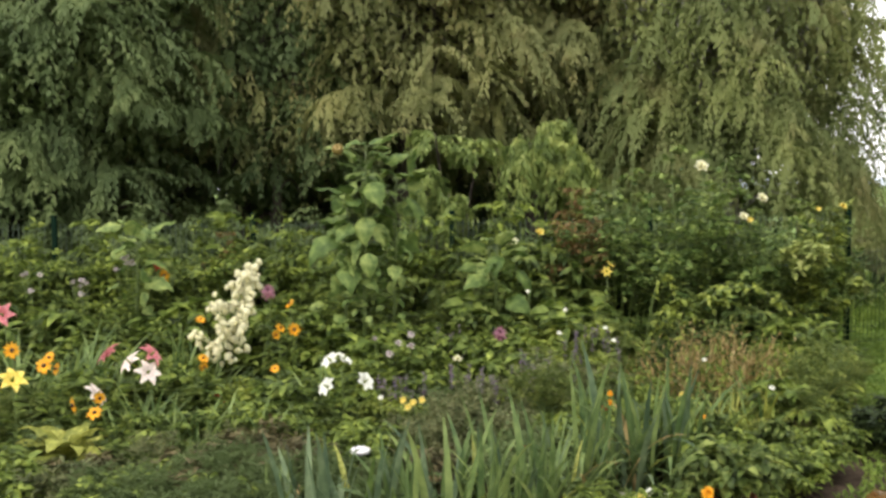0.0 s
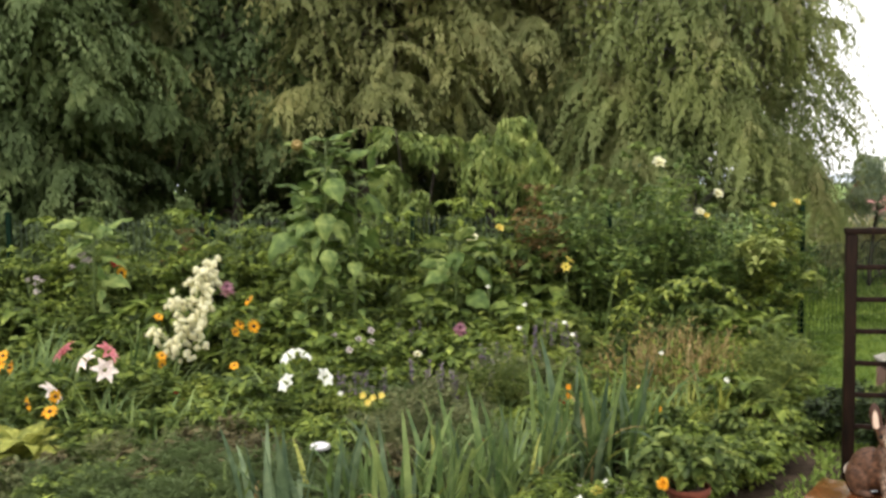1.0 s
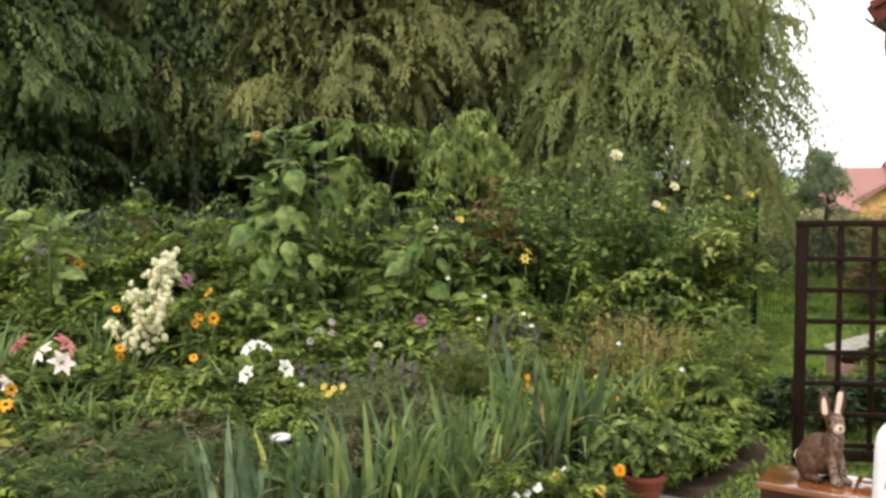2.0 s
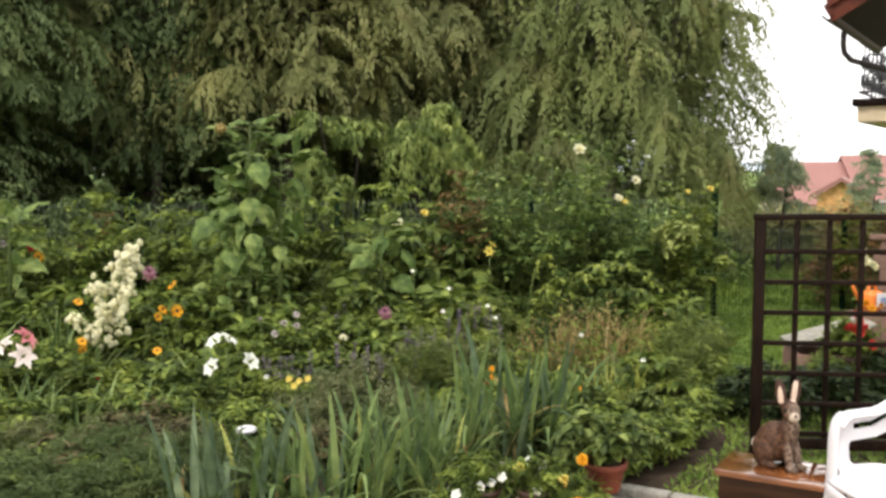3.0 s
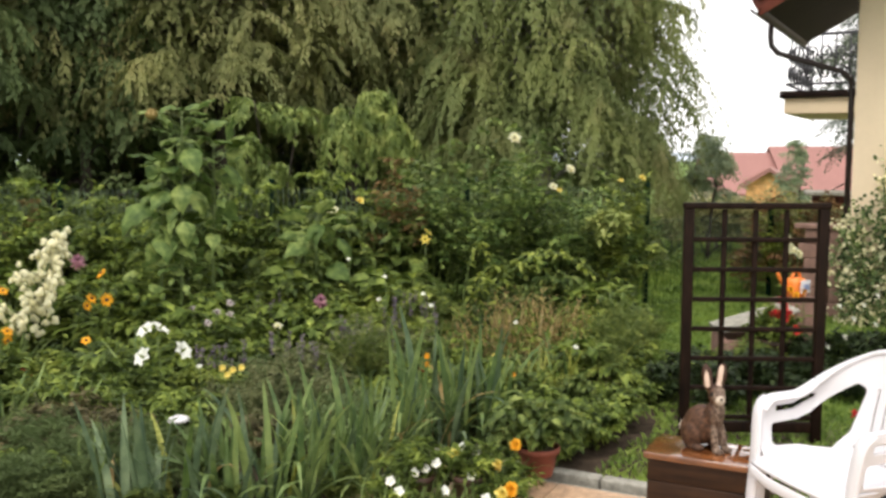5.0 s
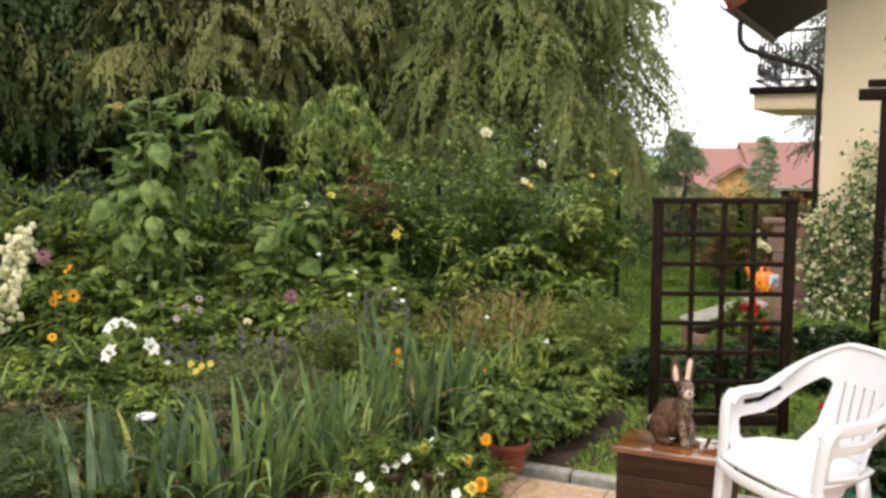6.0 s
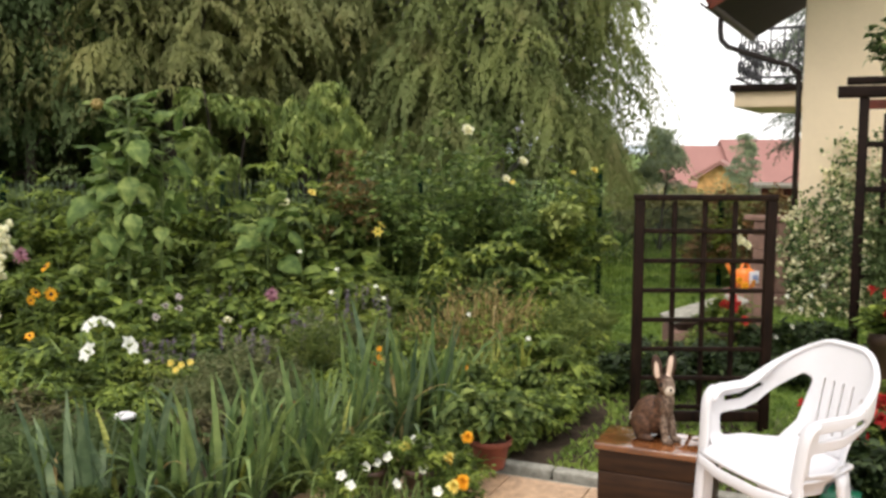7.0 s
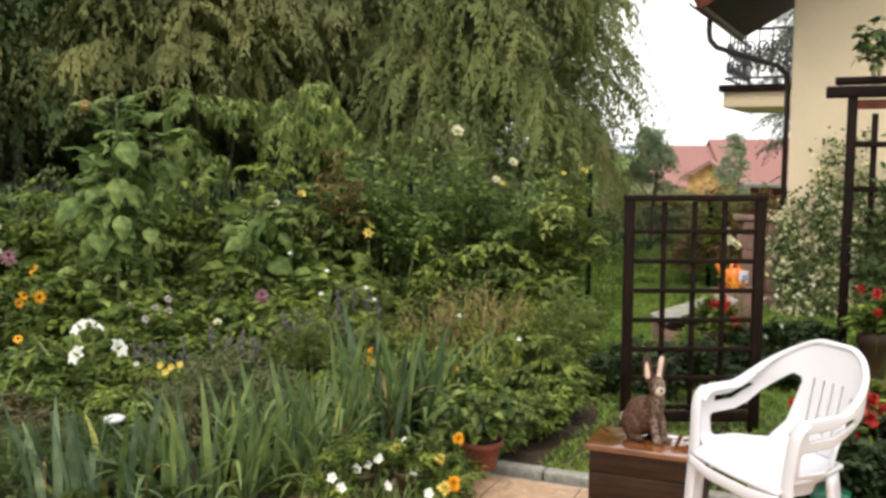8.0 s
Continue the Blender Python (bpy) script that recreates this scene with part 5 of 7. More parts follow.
MARI = ready(rosette([(14, 0.034, 0.02, 0, 25, 0.3, 0.0), (13, 0.032, 0.02, 25, 25, 0.3, 0.006), (11, 0.028, 0.019, 50, 25, 0.3, 0.011), (8, 0.022, 0.017, 72, 20, 0.3, 0.015)], 0.15, 6), "marigold_petals", ORANGE_PETAL)
MARI_Y = ready(rosette([(14, 0.032, 0.02, 0, 25, 0.3, 0.0), (12, 0.028, 0.02, 30, 25, 0.3, 0.006), (9, 0.022, 0.018, 60, 20, 0.3, 0.011)], 0.15, 7), "marigold_petals", YELLOW_PETAL)
PETUNIA = ready(rosette([(5, 0.032, 0.036, 28, 40, 0.1, 0.0)], 0.1, 8), "petunia_petals", WHITE_PETAL)
GERAN = ready(rosette([(9, 0.04, 0.03, 10, 20, 0.3, 0.0), (9, 0.04, 0.03, 45, 20, 0.3, 0.01), (6, 0.035, 0.028, 75, 20, 0.3, 0.02)], 0.2, 9), "geranium_petals", RED_PETAL)
REDDAISY = ready(rosette([(10, 0.04, 0.02, 20, 35, 0.3, 0.0), (8, 0.03, 0.018, 50, 30, 0.3, 0.004)], 0.15, 12), "ray_petals", RED_PETAL)
MAUVE = ready(rosette([(16, 0.05, 0.016, -10, 30, 0.2, 0.0), (14, 0.045, 0.016, 30, 30, 0.2, 0.008), (10, 0.035, 0.014, 65, 20, 0.2, 0.014)], 0.2, 13), "thistle_petals", MAUVE_PETAL)
LILY_W = ready(Geo().add(*petal(0.074, 0.06, 50, 70, 0.3)), "petal", WHITE_PETAL)
LILY_P = ready(Geo().add(*petal(0.1, 0.052, 45, 85, 0.35)), "petal", PINK_PETAL)
LILY_PW = ready(Geo().add(*petal(0.095, 0.05, 38, 75, 0.35)), "petal", leaf_mat("pale_pink_petal", (0.78, 0.6, 0.58), (0.86, 0.74, 0.72), (0.9, 0.82, 0.8), 0.5, 0.2, 10.0))
LILY_Y = ready(Geo().add(*petal(0.095, 0.05, 45, 80, 0.35)), "petal", YELLOW_PETAL)
LILY_O = ready(Geo().add(*petal(0.055, 0.024, 50, 75, 0.35)), "petal", YELLOW_PETAL)
bell = Geo()
a = np.linspace(0, 2 * np.pi, 12, endpoint=False)
lob = 1 + 0.16 * np.cos(6 * a)
prof = [(0.004, 0.0), (0.015, 0.006), (0.02, 0.02), (0.0205, 0.032), (0.017, 0.045)]
v = np.concatenate([np.stack([np.cos(a) * r * (lob if k > 2 else 1), np.sin(a) * r * (lob if k > 2 else 1), 0 * a + z + (0.006 * np.cos(6 * a) if k == 4 else 0)], 1) for k, (r, z) in enumerate(prof)])
i = np.arange(4)[:, None] * 12
j = np.arange(12)[None]
k = (j + 1) % 12
bell.add(v, [np.stack([i + j, i + k, i + 12 + k, i + 12 + j], -1).reshape(-1, 4), np.arange(12)[::-1][None]])
BELL = ready(bell, "bell", CREAM_PETAL)
SMALL_WHITE = ready(rosette([(8, 0.016, 0.012, 30, 40, 0.3, 0.0), (6, 0.012, 0.01, 70, 30, 0.3, 0.004)], 0.1, 11), "button_bloom", WHITE_PETAL)


def stalk(t, top, base=(0, 0, 0), r=0.004, bow=0.1, name="stem", mat=None):
    top, base = np.asarray(top, float), np.asarray(base, float)
    midp = (top + base) / 2 + [bow * (top[2] - base[2]) * 0.5, 0, 0]
    return part(name, tube(Geo(), bend(base, midp, top, 6), np.linspace(r, r * 0.6, 6), 5), mat or STEM, t)


def side_leaves(t, top, n, L, W, seed, mat=None):
    rs = np.random.default_rng(seed)
    k = rs.uniform(0.1, 0.85, n)
    az = rs.uniform(0, 2 * np.pi, n)
    p = np.outer(k, top)
    g = leaves(Geo(), p, np.stack([np.cos(az), np.sin(az), rs.uniform(-0.1, 0.6, n)], 1), L * rs.uniform(0.7, 1.2, n), W, 0.2, 0.25, True)
    part("foliage", g, mat or GREEN, t, kind="stuff")


def flower(name, x, y, z, mesh, label, tilt=(60, 0, 0), cone=None, seed=0, leaf=(14, 0.09, 0.03), scale=1.0, base=None, group="flowers of the bed", bloom_label=""):
    """A single flower: stem, leaves and bloom facing the given tilt."""
    bx, by = base if base else (x, y)
    t = thing(name, pose(bx, by, 0), label, name.replace("_", " "), group)
    top = (x - bx, y - by, z)
    stalk(t, top)
    if leaf[0]:
        side_leaves(t, np.asarray(top), leaf[0], leaf[1], leaf[2], seed)
    b = part("bloom", mesh, None, t, bloom_label, m=pose(*top, *tilt) @ Matrix.Diagonal((scale, scale, scale, 1)))
    if cone:
        part("cone", cone, None, b, "dark brown cone", m=pose(0, 0, 0.004))
    return t


def lily(x, y, z, petal_mesh, label, tilts, seed, leaf_n=26, base=None):
    """A lily: stem with whorled leaves and open blooms of six petals: offset and tilt each."""
    bx, by = base if base else (x, y)
    t = thing("lily", pose(bx, by, 0), label, "lily", "lilies of the bed")
    top = np.array([x - bx, y - by, z])
    stalk(t, top, r=0.006)
    side_leaves(t, top, leaf_n, 0.13, 0.022, seed)
    for (dx, dy, dz, rx, ry, rz) in tilts:
        b = part("bloom", tube(Geo(), [(0, 0, -0.05), (0, 0, 0.0), (0, 0, 0.05)], [0.006, 0.01, 0.004], 6), LIME, t, m=pose(top[0] + dx, top[1] + dy, z + dz, rx, ry, rz))
        for i in range(6):
            part("petal", petal_mesh, None, b, m=pose(0, 0, 0, 0, 0, 60 * i))
    return t


# rudbeckias
orange = "orange rudbeckia with dark cone among green leaves"
for i, (x, y, z, s) in enumerate([(-2.33, 5.35, 0.62, 1.1), (-2.28, 5.4, 0.59, 0.9), (-2.31, 5.38, 0.66, 0.9), (-2.51, 5.35, 0.71, 1.1), (-1.18, 6.55, 0.64, 0.9), (-1.08, 6.54, 0.63, 1.1), (-1.11, 6.55, 0.81, 1.0), (-1.2, 6.5, 0.6, 0.8),
                                  (-1.67, 6.34, 0.47, 0.9), (-1.66, 6.3, 0.42, 0.8), (-1.18, 6.3, 0.4, 0.8), (-2.15, 5.3, 0.4, 1.1), (-2.05, 5.35, 0.34, 1.1), (-2.0, 5.3, 0.44, 0.9), (-1.75, 6.6, 0.7, 0.8), (-2.31, 7.66, 0.92, 1.2)]):
    flower("rudbeckia", x, y, z, RUD, orange, (66 + 30 * math.sin(i * 3), 12 * math.sin(i * 7), 50 * math.sin(i * 5)), RUD_CONE, 100 + i, scale=s, base=(x + 0.05 * math.sin(i * 2), y + 0.06))
lily(-2.42, 5.14, 0.55, LILY_Y, "golden yellow lily with open blooms", [(0, 0, 0.02, 40, 20, 20), (-0.1, 0, -0.02, 60, -20, -40)], 130)
flower("red_daisy", -2.36, 7.67, 1.0, REDDAISY, "dark red daisy on a tall stem", (60, 0, 10), None, 132, scale=1.2)
flower("thistle", -1.3, 6.76, 0.87, MAUVE, "mauve thistle-like bloom on a stem", (30, 0, 0), None, 133, scale=1.2)
flower("thistle", 0.38, 6.9, 0.52, MAUVE, "mauve bloom among ferny leaves", (30, 0, 0), None, 134, scale=1.2)
# lilies
lily(-2.06, 5.75, 0.59, LILY_P, "pink lily with white-edged recurved petals", [(-0.03, 0, 0.01, 30, -40, -48), (0.2, 0.02, 0.0, 38, 35, 45)], 140)
lily(-1.95, 5.72, 0.555, LILY_PW, "pale pink lily with open star blooms", [(0, 0, 0, 45, -20, -35), (0.09, 0.0, -0.06, 60, 15, 35)], 141)
lily(-2.12, 5.53, 0.4, LILY_PW, "pale pink lily with open star blooms", [(0, 0, 0, 35, 40, 45)], 142)
lily(-0.65, 5.54, 0.55, LILY_W, "white trumpet lily with three open blooms", [(-0.05, 0, 0.03, 24, -35, 0), (0.005, 0, 0.035, 20, 30, 30), (-0.07, -0.01, -0.12, 35, -48, 0), (0.13, -0.02, -0.09, 30, 52, 0)], 143, leaf_n=36)
flower("button_flower", 0.05, 6.0, 0.5, ROSE_Y, "fading cream bloom among grey leaves", (20, 0, 0), None, 144, scale=0.7)
for i, (x, y, z) in enumerate([(-3.05, 6.2, 0.72), (-2.95, 6.2, 0.8), (-3.15, 6.2, 0.66)]):
    lily(x, y, z, LILY_P, "salmon pink lily at the edge of the bed", [(0, 0, 0, 70, 0, 20 * i - 20)], 145 + i)
lily(1.27, 7.46, 0.92, LILY_O, "orange-yellow lily on a tall stem", [(0, 0, 0, 70, 0, 0), (0.02, 0, 0.05, 40, 0, 70)], 150)
# roses
for i, (x, y, z, me, s) in enumerate([(2.13, 7.85, 1.75, ROSE_Y, 1.3), (2.67, 7.95, 1.48, ROSE_Y, 1.1), (3.4, 8.05, 1.4, ROSE_D, 0.9), (2.5, 7.9, 1.33, ROSE_Y, 0.9), (2.56, 7.9, 1.3, ROSE_D, 0.7), (3.22, 8.1, 1.38, ROSE_D, 0.6),
                                      (0.46, 7.46, 1.18, ROSE_Y, 1.2), (0.52, 7.44, 1.17, ROSE_Y, 1.0), (0.74, 7.48, 1.24, ROSE_D, 0.9)]):
    flower("rose", x, y, z, me, "pale yellow rose bloom on a long cane", (50, 0, 20 * math.sin(i)), None, 160 + i, leaf=(22, 0.06, 0.035), scale=s, base=(x + 0.08, y + 0.12), group="roses at the fence")
# red-tinted young growth above the roses, and arching lime sprays before them
tint = bush("copper_shrub", 0.3, 1.55, 12, 56, 0.055, 0.4, COPPER_LEAF, "shrub with coppery young leaves at the fence", "shrub", 170, low=0.7)
put(tint, [(1.2, 8.3, 0, 1.1), (-2.0, 8.6, 90, 0.85)])
arch = thing("bramble", pose(1.55, 7.45, 0), "arching bramble canes with yellow-green leaves", "bramble")
rs = np.random.default_rng(171)
g = Geo()
for i in range(7):
    end = np.array([rs.uniform(0.2, 1.5), rs.uniform(-0.35, 0.25), rs.uniform(0.3, 0.7)])
    q = bend((rs.normal(0, 0.05), rs.normal(0, 0.05), 0), (end[0] * 0.45, end[1] * 0.5, 1.45 - 0.1 * i), end, 14)
    part("cane", tube(Geo(), q, np.linspace(0.007, 0.003, 14), 5), STEM, arch)
    m = 60
    k = rs.uniform(3, 12.9, m)
    kk = k.astype(int)
    p = q[kk] + (q[np.minimum(kk + 1, 13)] - q[kk]) * (k - kk)[:, None]
    leaves(g, p, rs.normal(0, 1, (m, 3)) * [1, 1, 0.4] + [0.2, -0.2, -0.1], rs.uniform(0.05, 0.085, m), rs.uniform(0.025, 0.04, m), 0.15, 0.25, True, loose=0.25)
part("foliage", g, LIME, arch, kind="stuff")

# little white and yellow blooms in the bed
for i, (x, y, z) in enumerate([(0.84, 6.7, 0.72), (1.11, 6.6, 0.6), (1.16, 6.55, 0.52), (0.79, 6.65, 0.56), (0.62, 7.2, 0.8), (-0.42, 5.6, 0.35), (1.7, 6.2, 0.44), (1.9, 5.5, 0.4)]):
    flower("button_flower", x, y, z, SMALL_WHITE, "small white button bloom on a thin stem", (30, 0, 0), None, 180 + i, leaf=(8, 0.05, 0.015), scale=1.3)
for i, (x, y, z) in enumerate([(-0.28, 5.45, 0.37), (-0.22, 5.43, 0.36), (-0.17, 5.44, 0.37), (-0.25, 5.4, 0.34), (1.45, 5.8, 0.3), (1.5, 5.75, 0.27), (0.96, 5.6, 0.36), (0.87, 5.1, 0.42), (1.35, 5.0, 0.36)]):
    flower("marigold", x, y, z, MARI_Y if i < 6 else MARI, "small yellow flower in the bed", (35, 0, 0), None, 190 + i, leaf=(8, 0.05, 0.015), scale=0.7 if i < 6 else 0.55)

# lavender and sage spikes
for k, (x, y, n, r, h) in enumerate([(0.64, 6.14, 18, 0.24, 0.48), (1.0, 6.6, 16, 0.26, 0.58), (0.2, 5.9, 12, 0.2, 0.45), (0.1, 6.9, 14, 0.2, 0.55), (-0.3, 6.0, 12, 0.18, 0.42)]):
    t = thing("sage", pose(x, y, 0), "violet flower spikes of sage", "sage", "sages of the bed")
    rs = np.random.default_rng(200 + k)
    for i in range(n):
        a, q = rs.uniform(0, 6.28), r * math.sqrt(rs.random())
        top = np.array([q * math.cos(a), q * math.sin(a), h * rs.uniform(0.75, 1.1)])
        s = stalk(t, top, (top[0] * 0.5, top[1] * 0.5, 0), 0.003)
        g = Geo()
        kk = rs.uniform(0, 1, 46)
        az = rs.uniform(0, 6.28, 46)
        leaves(g, top + np.stack([0 * kk, 0 * kk, -0.16 * kk], 1), np.stack([np.cos(az), np.sin(az), 0.5 + 0 * az], 1), 0.02, 0.012)
        part("spike", g, PURPLE_PETAL, s, kind="stuff")

# ---- yucca ----
yucca = thing("yucca", pose(-1.68, 6.35, 0), "yucca with tall panicle of creamy white bells", "yucca")
yleaf = [ready(strap(0.42 + 0.05 * k, 0.032, 0.3 + 0.16 * k, 0.5), "leaf", IRIS) for k in range(5)]
rs = np.random.default_rng(50)
for i in range(44):
    part("leaf", yleaf[i % 5], IRIS, yucca, m=pose(0, 0, 0, 0, 0, i * 137.5))
ystem = bend((0, 0, 0.05), (0.1, 0.02, 0.5), (0.36, 0.07, 1.13), 14)
stem_part = part("flower_stem", tube(Geo(), ystem, np.linspace(0.014, 0.005, 14), 7), STEM, yucca, "pale green flower stem")
for i in range(20):
    u = i / 19
    k = 0.4 + 0.54 * u
    p = np.array([np.interp(k, np.linspace(0, 1, 14), ystem[:, c]) for c in range(3)])
    reach = (0.19 - 0.15 * step(u, 0.45, 1.0)) * rs.uniform(0.6, 1.25)
    az = i * 2.4 + rs.normal(0, 0.3)
    tip = p + [math.cos(az) * reach, math.sin(az) * reach * 0.7, (0.17 - 0.09 * u) * rs.uniform(0.5, 1.5)]
    midp = p + (tip - p) * [0.75, 0.75, 0.3]
    line = bend(p, midp, tip, 7)
    br = part("branch", tube(Geo(), line, np.linspace(0.004, 0.002, 7), 4), STEM, yucca)
    for j in range(10):
        q = line[min(6, 1 + (j * 6) // 10)] + rs.normal(0, 0.02, 3) - [0, 0, 0.015]
        sc = rs.uniform(0.7, 1.1)
        part("bell", BELL, None, br, m=pose(q[0], q[1], q[2], 180 + rs.normal(0, 30), rs.normal(0, 30), rs.uniform(0, 360)) @ Matrix.Diagonal((sc, sc, sc * 1.15, 1)))
for j in range(5):
    part("bell", BELL, None, stem_part, m=pose(0.36 + rs.normal(0, 0.012), 0.07, 1.14 - 0.04 * j, 180 + rs.normal(0, 40), 0, 70 * j))

# ---- sunflower ----
def heart(L, W, droop):
    t = np.linspace(0, 1, 8)
    w = W * np.array([0.25, 0.85, 1.0, 0.92, 0.74, 0.5, 0.24, 0.01]) / 2
    ang = radians(20) - radians(droop) * t
    x = np.concatenate([[0], np.cumsum(np.cos(ang[:-1]) * L / 7)])
    z = np.concatenate([[0], np.cumsum(np.sin(ang[:-1]) * L / 7)])
    v = np.concatenate([np.stack([x, w, z - w * 0.12 + 0.012 * np.sin(x * 70)], 1), np.stack([x, w * 0.5, z + w * 0.08], 1), np.stack([x, 0 * x, z], 1), np.stack([x, -w * 0.5, z + w * 0.08], 1), np.stack([x, -w, z - w * 0.12 + 0.012 * np.cos(x * 60)], 1)])
    i = np.arange(7)
    return Geo().add(v, [np.stack([8 * a + i, 8 * a + 8 + i, 8 * a + 9 + i, 8 * a + 1 + i], 1) for a in range(4)])


def sunflower(x, y, h, n, seed, label, buds):
    rs = np.random.default_rng(seed)
    t = thing("sunflower", pose(x, y, 0), label, "sunflower", "sunflowers of the bed")
    line = bend((0, 0, 0), (0.03, 0, h * 0.5), (0.05, 0, h), 9)
    stem = part("stem", tube(Geo(), line, np.linspace(0.016, 0.007, 9), 7), STEM, t)
    meshes = [ready(heart(0.17 + 0.03 * k, 0.13 + 0.024 * k, 25 + 14 * k), "leaf", SUNLEAF) for k in range(5)]
    for i in range(n):
        k = 0.28 + 0.72 * (i + 0.5) / n
        az = i * 137.5 + rs.normal(0, 40)
        p = np.array([np.interp(k, np.linspace(0, 1, 9), line[:, c]) for c in range(3)])
        pet = 0.14 * rs.uniform(0.5, 1.3) * (1.1 - 0.25 * k)
        d = np.array([math.cos(radians(az)), math.sin(radians(az)), 0.35])
        e = p + d * pet
        s = part("leaf_stalk", tube(Geo(), [p, (p + e) / 2 + [0, 0, 0.01], e], 0.003, 4), STEM, t)
        sc = rs.uniform(0.6, 1.2) * (0.5 + 0.5 * step(k, 0.3, 0.8))
        part("leaf", meshes[int(rs.integers(0, 5))], SUNLEAF, s, m=pose(*e, rs.normal(0, 30), rs.normal(24 if k < 0.9 else -20, 22), az) @ Matrix.Diagonal((sc, sc * rs.uniform(0.75, 1.0), sc, 1)))
    for i in range(9):
        az = 250 + 40 * i + rs.normal(0, 15)
        e = np.array([line[-1][0] + 0.09 * math.cos(radians(az)), 0.09 * math.sin(radians(az)), h - 0.03 * i + 0.04])
        sk = part("leaf_stalk", tube(Geo(), [line[-1] - [0, 0, 0.03 * i], (line[-1] + e) / 2 - [0, 0, 0.02 * i], e], 0.004, 4), STEM, t)
        sc = rs.uniform(0.65, 1.0)
        part("leaf", meshes[int(rs.integers(0, 3))], SUNLEAF, sk, m=pose(*e, rs.normal(0, 25), rs.uniform(-15, 45), az) @ Matrix.Diagonal((sc, sc, sc, 1)))
    for dx, dy, dz, r in buds:
        b = part("bud", dome(r, r * 0.7), None, t, "closed green-brown bud", m=pose(dx, dy, dz, 60, 0, 0))
        if not b.data.materials:
            b.data.materials.append(BUD)
        part("bud_stalk", tube(Geo(), bend((0.05, 0, h * 0.93), (dx * 0.6, dy, dz + 0.06), (dx, dy, dz), 5), 0.006, 5), STEM, t)
        part("petal_fringe", FRINGE, None, b, "yellow-brown fringe", m=pose(0, 0, r * 0.4))
    return t


sunflower(-0.66, 7.2, 1.93, 62, 60, "tall sunflower with big leaves and a drooping bud", [(-0.14, -0.24, 1.9, 0.046)])
sunflower(-0.44, 7.35, 1.68, 50, 61, "sunflower with big heart-shaped leaves", [])
sunflower(-0.82, 7.3, 1.5, 46, 62, "sunflower with big heart-shaped leaves", [])
sunflower(0.35, 7.45, 1.15, 24, 63, "young sunflower behind the roses", [])
sunflower(-2.55, 7.6, 1.3, 26, 64, "young sunflower near the fence", [(0.1, -0.05, 1.28, 0.03)])

# ---- iris clumps: each blade a leaf of its own ----
BLADES = [(0.58, 0.044, 0.03, 0.15, 0.5), (0.62, 0.048, 0.1, 0.22, -0.5), (0.54, 0.04, 0.22, 0.35, 0.6), (0.6, 0.044, 0.3, 0.5, 0.0), (0.5, 0.04, 0.42, 0.7, 0.5), (0.56, 0.036, 0.32, 1.7, 0.2), (0.66, 0.044, 0.08, 0.12, 0.9), (0.44, 0.036, 0.5, 1.2, 0.0)]
blades, blue_blades = ([ready(strap(L, W, ln * 1.5 + 0.03, dr * 1.4 + 0.05, 8, 0.25, tw), "leaf", leaf_of) for L, W, ln, dr, tw in BLADES] for leaf_of in (IRIS, IRIS_BLUE))
faded = [ready(strap(L, W, ln, dr, 8, 0.25, tw), "leaf", mt_) for L, W, ln, dr, tw, mt_ in
         [(0.5, 0.03, 0.35, 1.6, 0.2, DRY), (0.46, 0.034, 0.3, 0.9, 0.4, HOSTA), (0.4, 0.03, 0.5, 1.9, 0.0, HOSTA), (0.52, 0.036, 0.15, 0.4, 0.3, SUNLEAF)]]
rs = np.random.default_rng(70)
for cx, cy, r, n, s0, wide in [(-0.52, 4.12, 0.26, 44, 0.92, 1.0), (-0.06, 4.15, 0.27, 64, 0.98, 0.84), (0.3, 4.3, 0.25, 72, 0.96, 0.76), (-0.88, 4.3, 0.2, 20, 0.75, 0.9), (0.84, 4.9, 0.23, 62, 1.1, 0.78), (1.12, 4.95, 0.21, 46, 1.08, 0.78), (0.5, 4.5, 0.2, 38, 0.86, 0.8)]:
    clump = thing("iris_clump", pose(cx, cy, 0), "clump of upright grey-green iris leaves without blooms", "iris", "irises at the edge of the bed")
    for i in range(n):
        a, q = rs.uniform(0, 360), r * math.sqrt(rs.random())
        px, py = q * math.cos(radians(a)), q * math.sin(radians(a)) * 0.7
        s = s0 * rs.uniform(0.72, 1.12)
        part("leaf", (blue_blades if wide > 0.95 or i % 5 == 0 else blades)[int(rs.integers(0, 8))] if rs.random() > 0.1 else faded[int(rs.integers(0, 4))], None, clump, m=pose(px, py, 0, 0, 0, a + rs.normal(0, 70)) @ Matrix.Diagonal((s, s * wide, s, 1)))

# daylily-like strap leaves further back
day = [ready(strap(0.5, 0.02, 0.15 + 0.1 * k, 0.6 + 0.25 * k), "leaf", IRIS) for k in range(5)]
day_lime = [ready(strap(0.5, 0.024, 0.15 + 0.12 * k, 0.7 + 0.3 * k), "leaf", HOSTA) for k in range(5)]
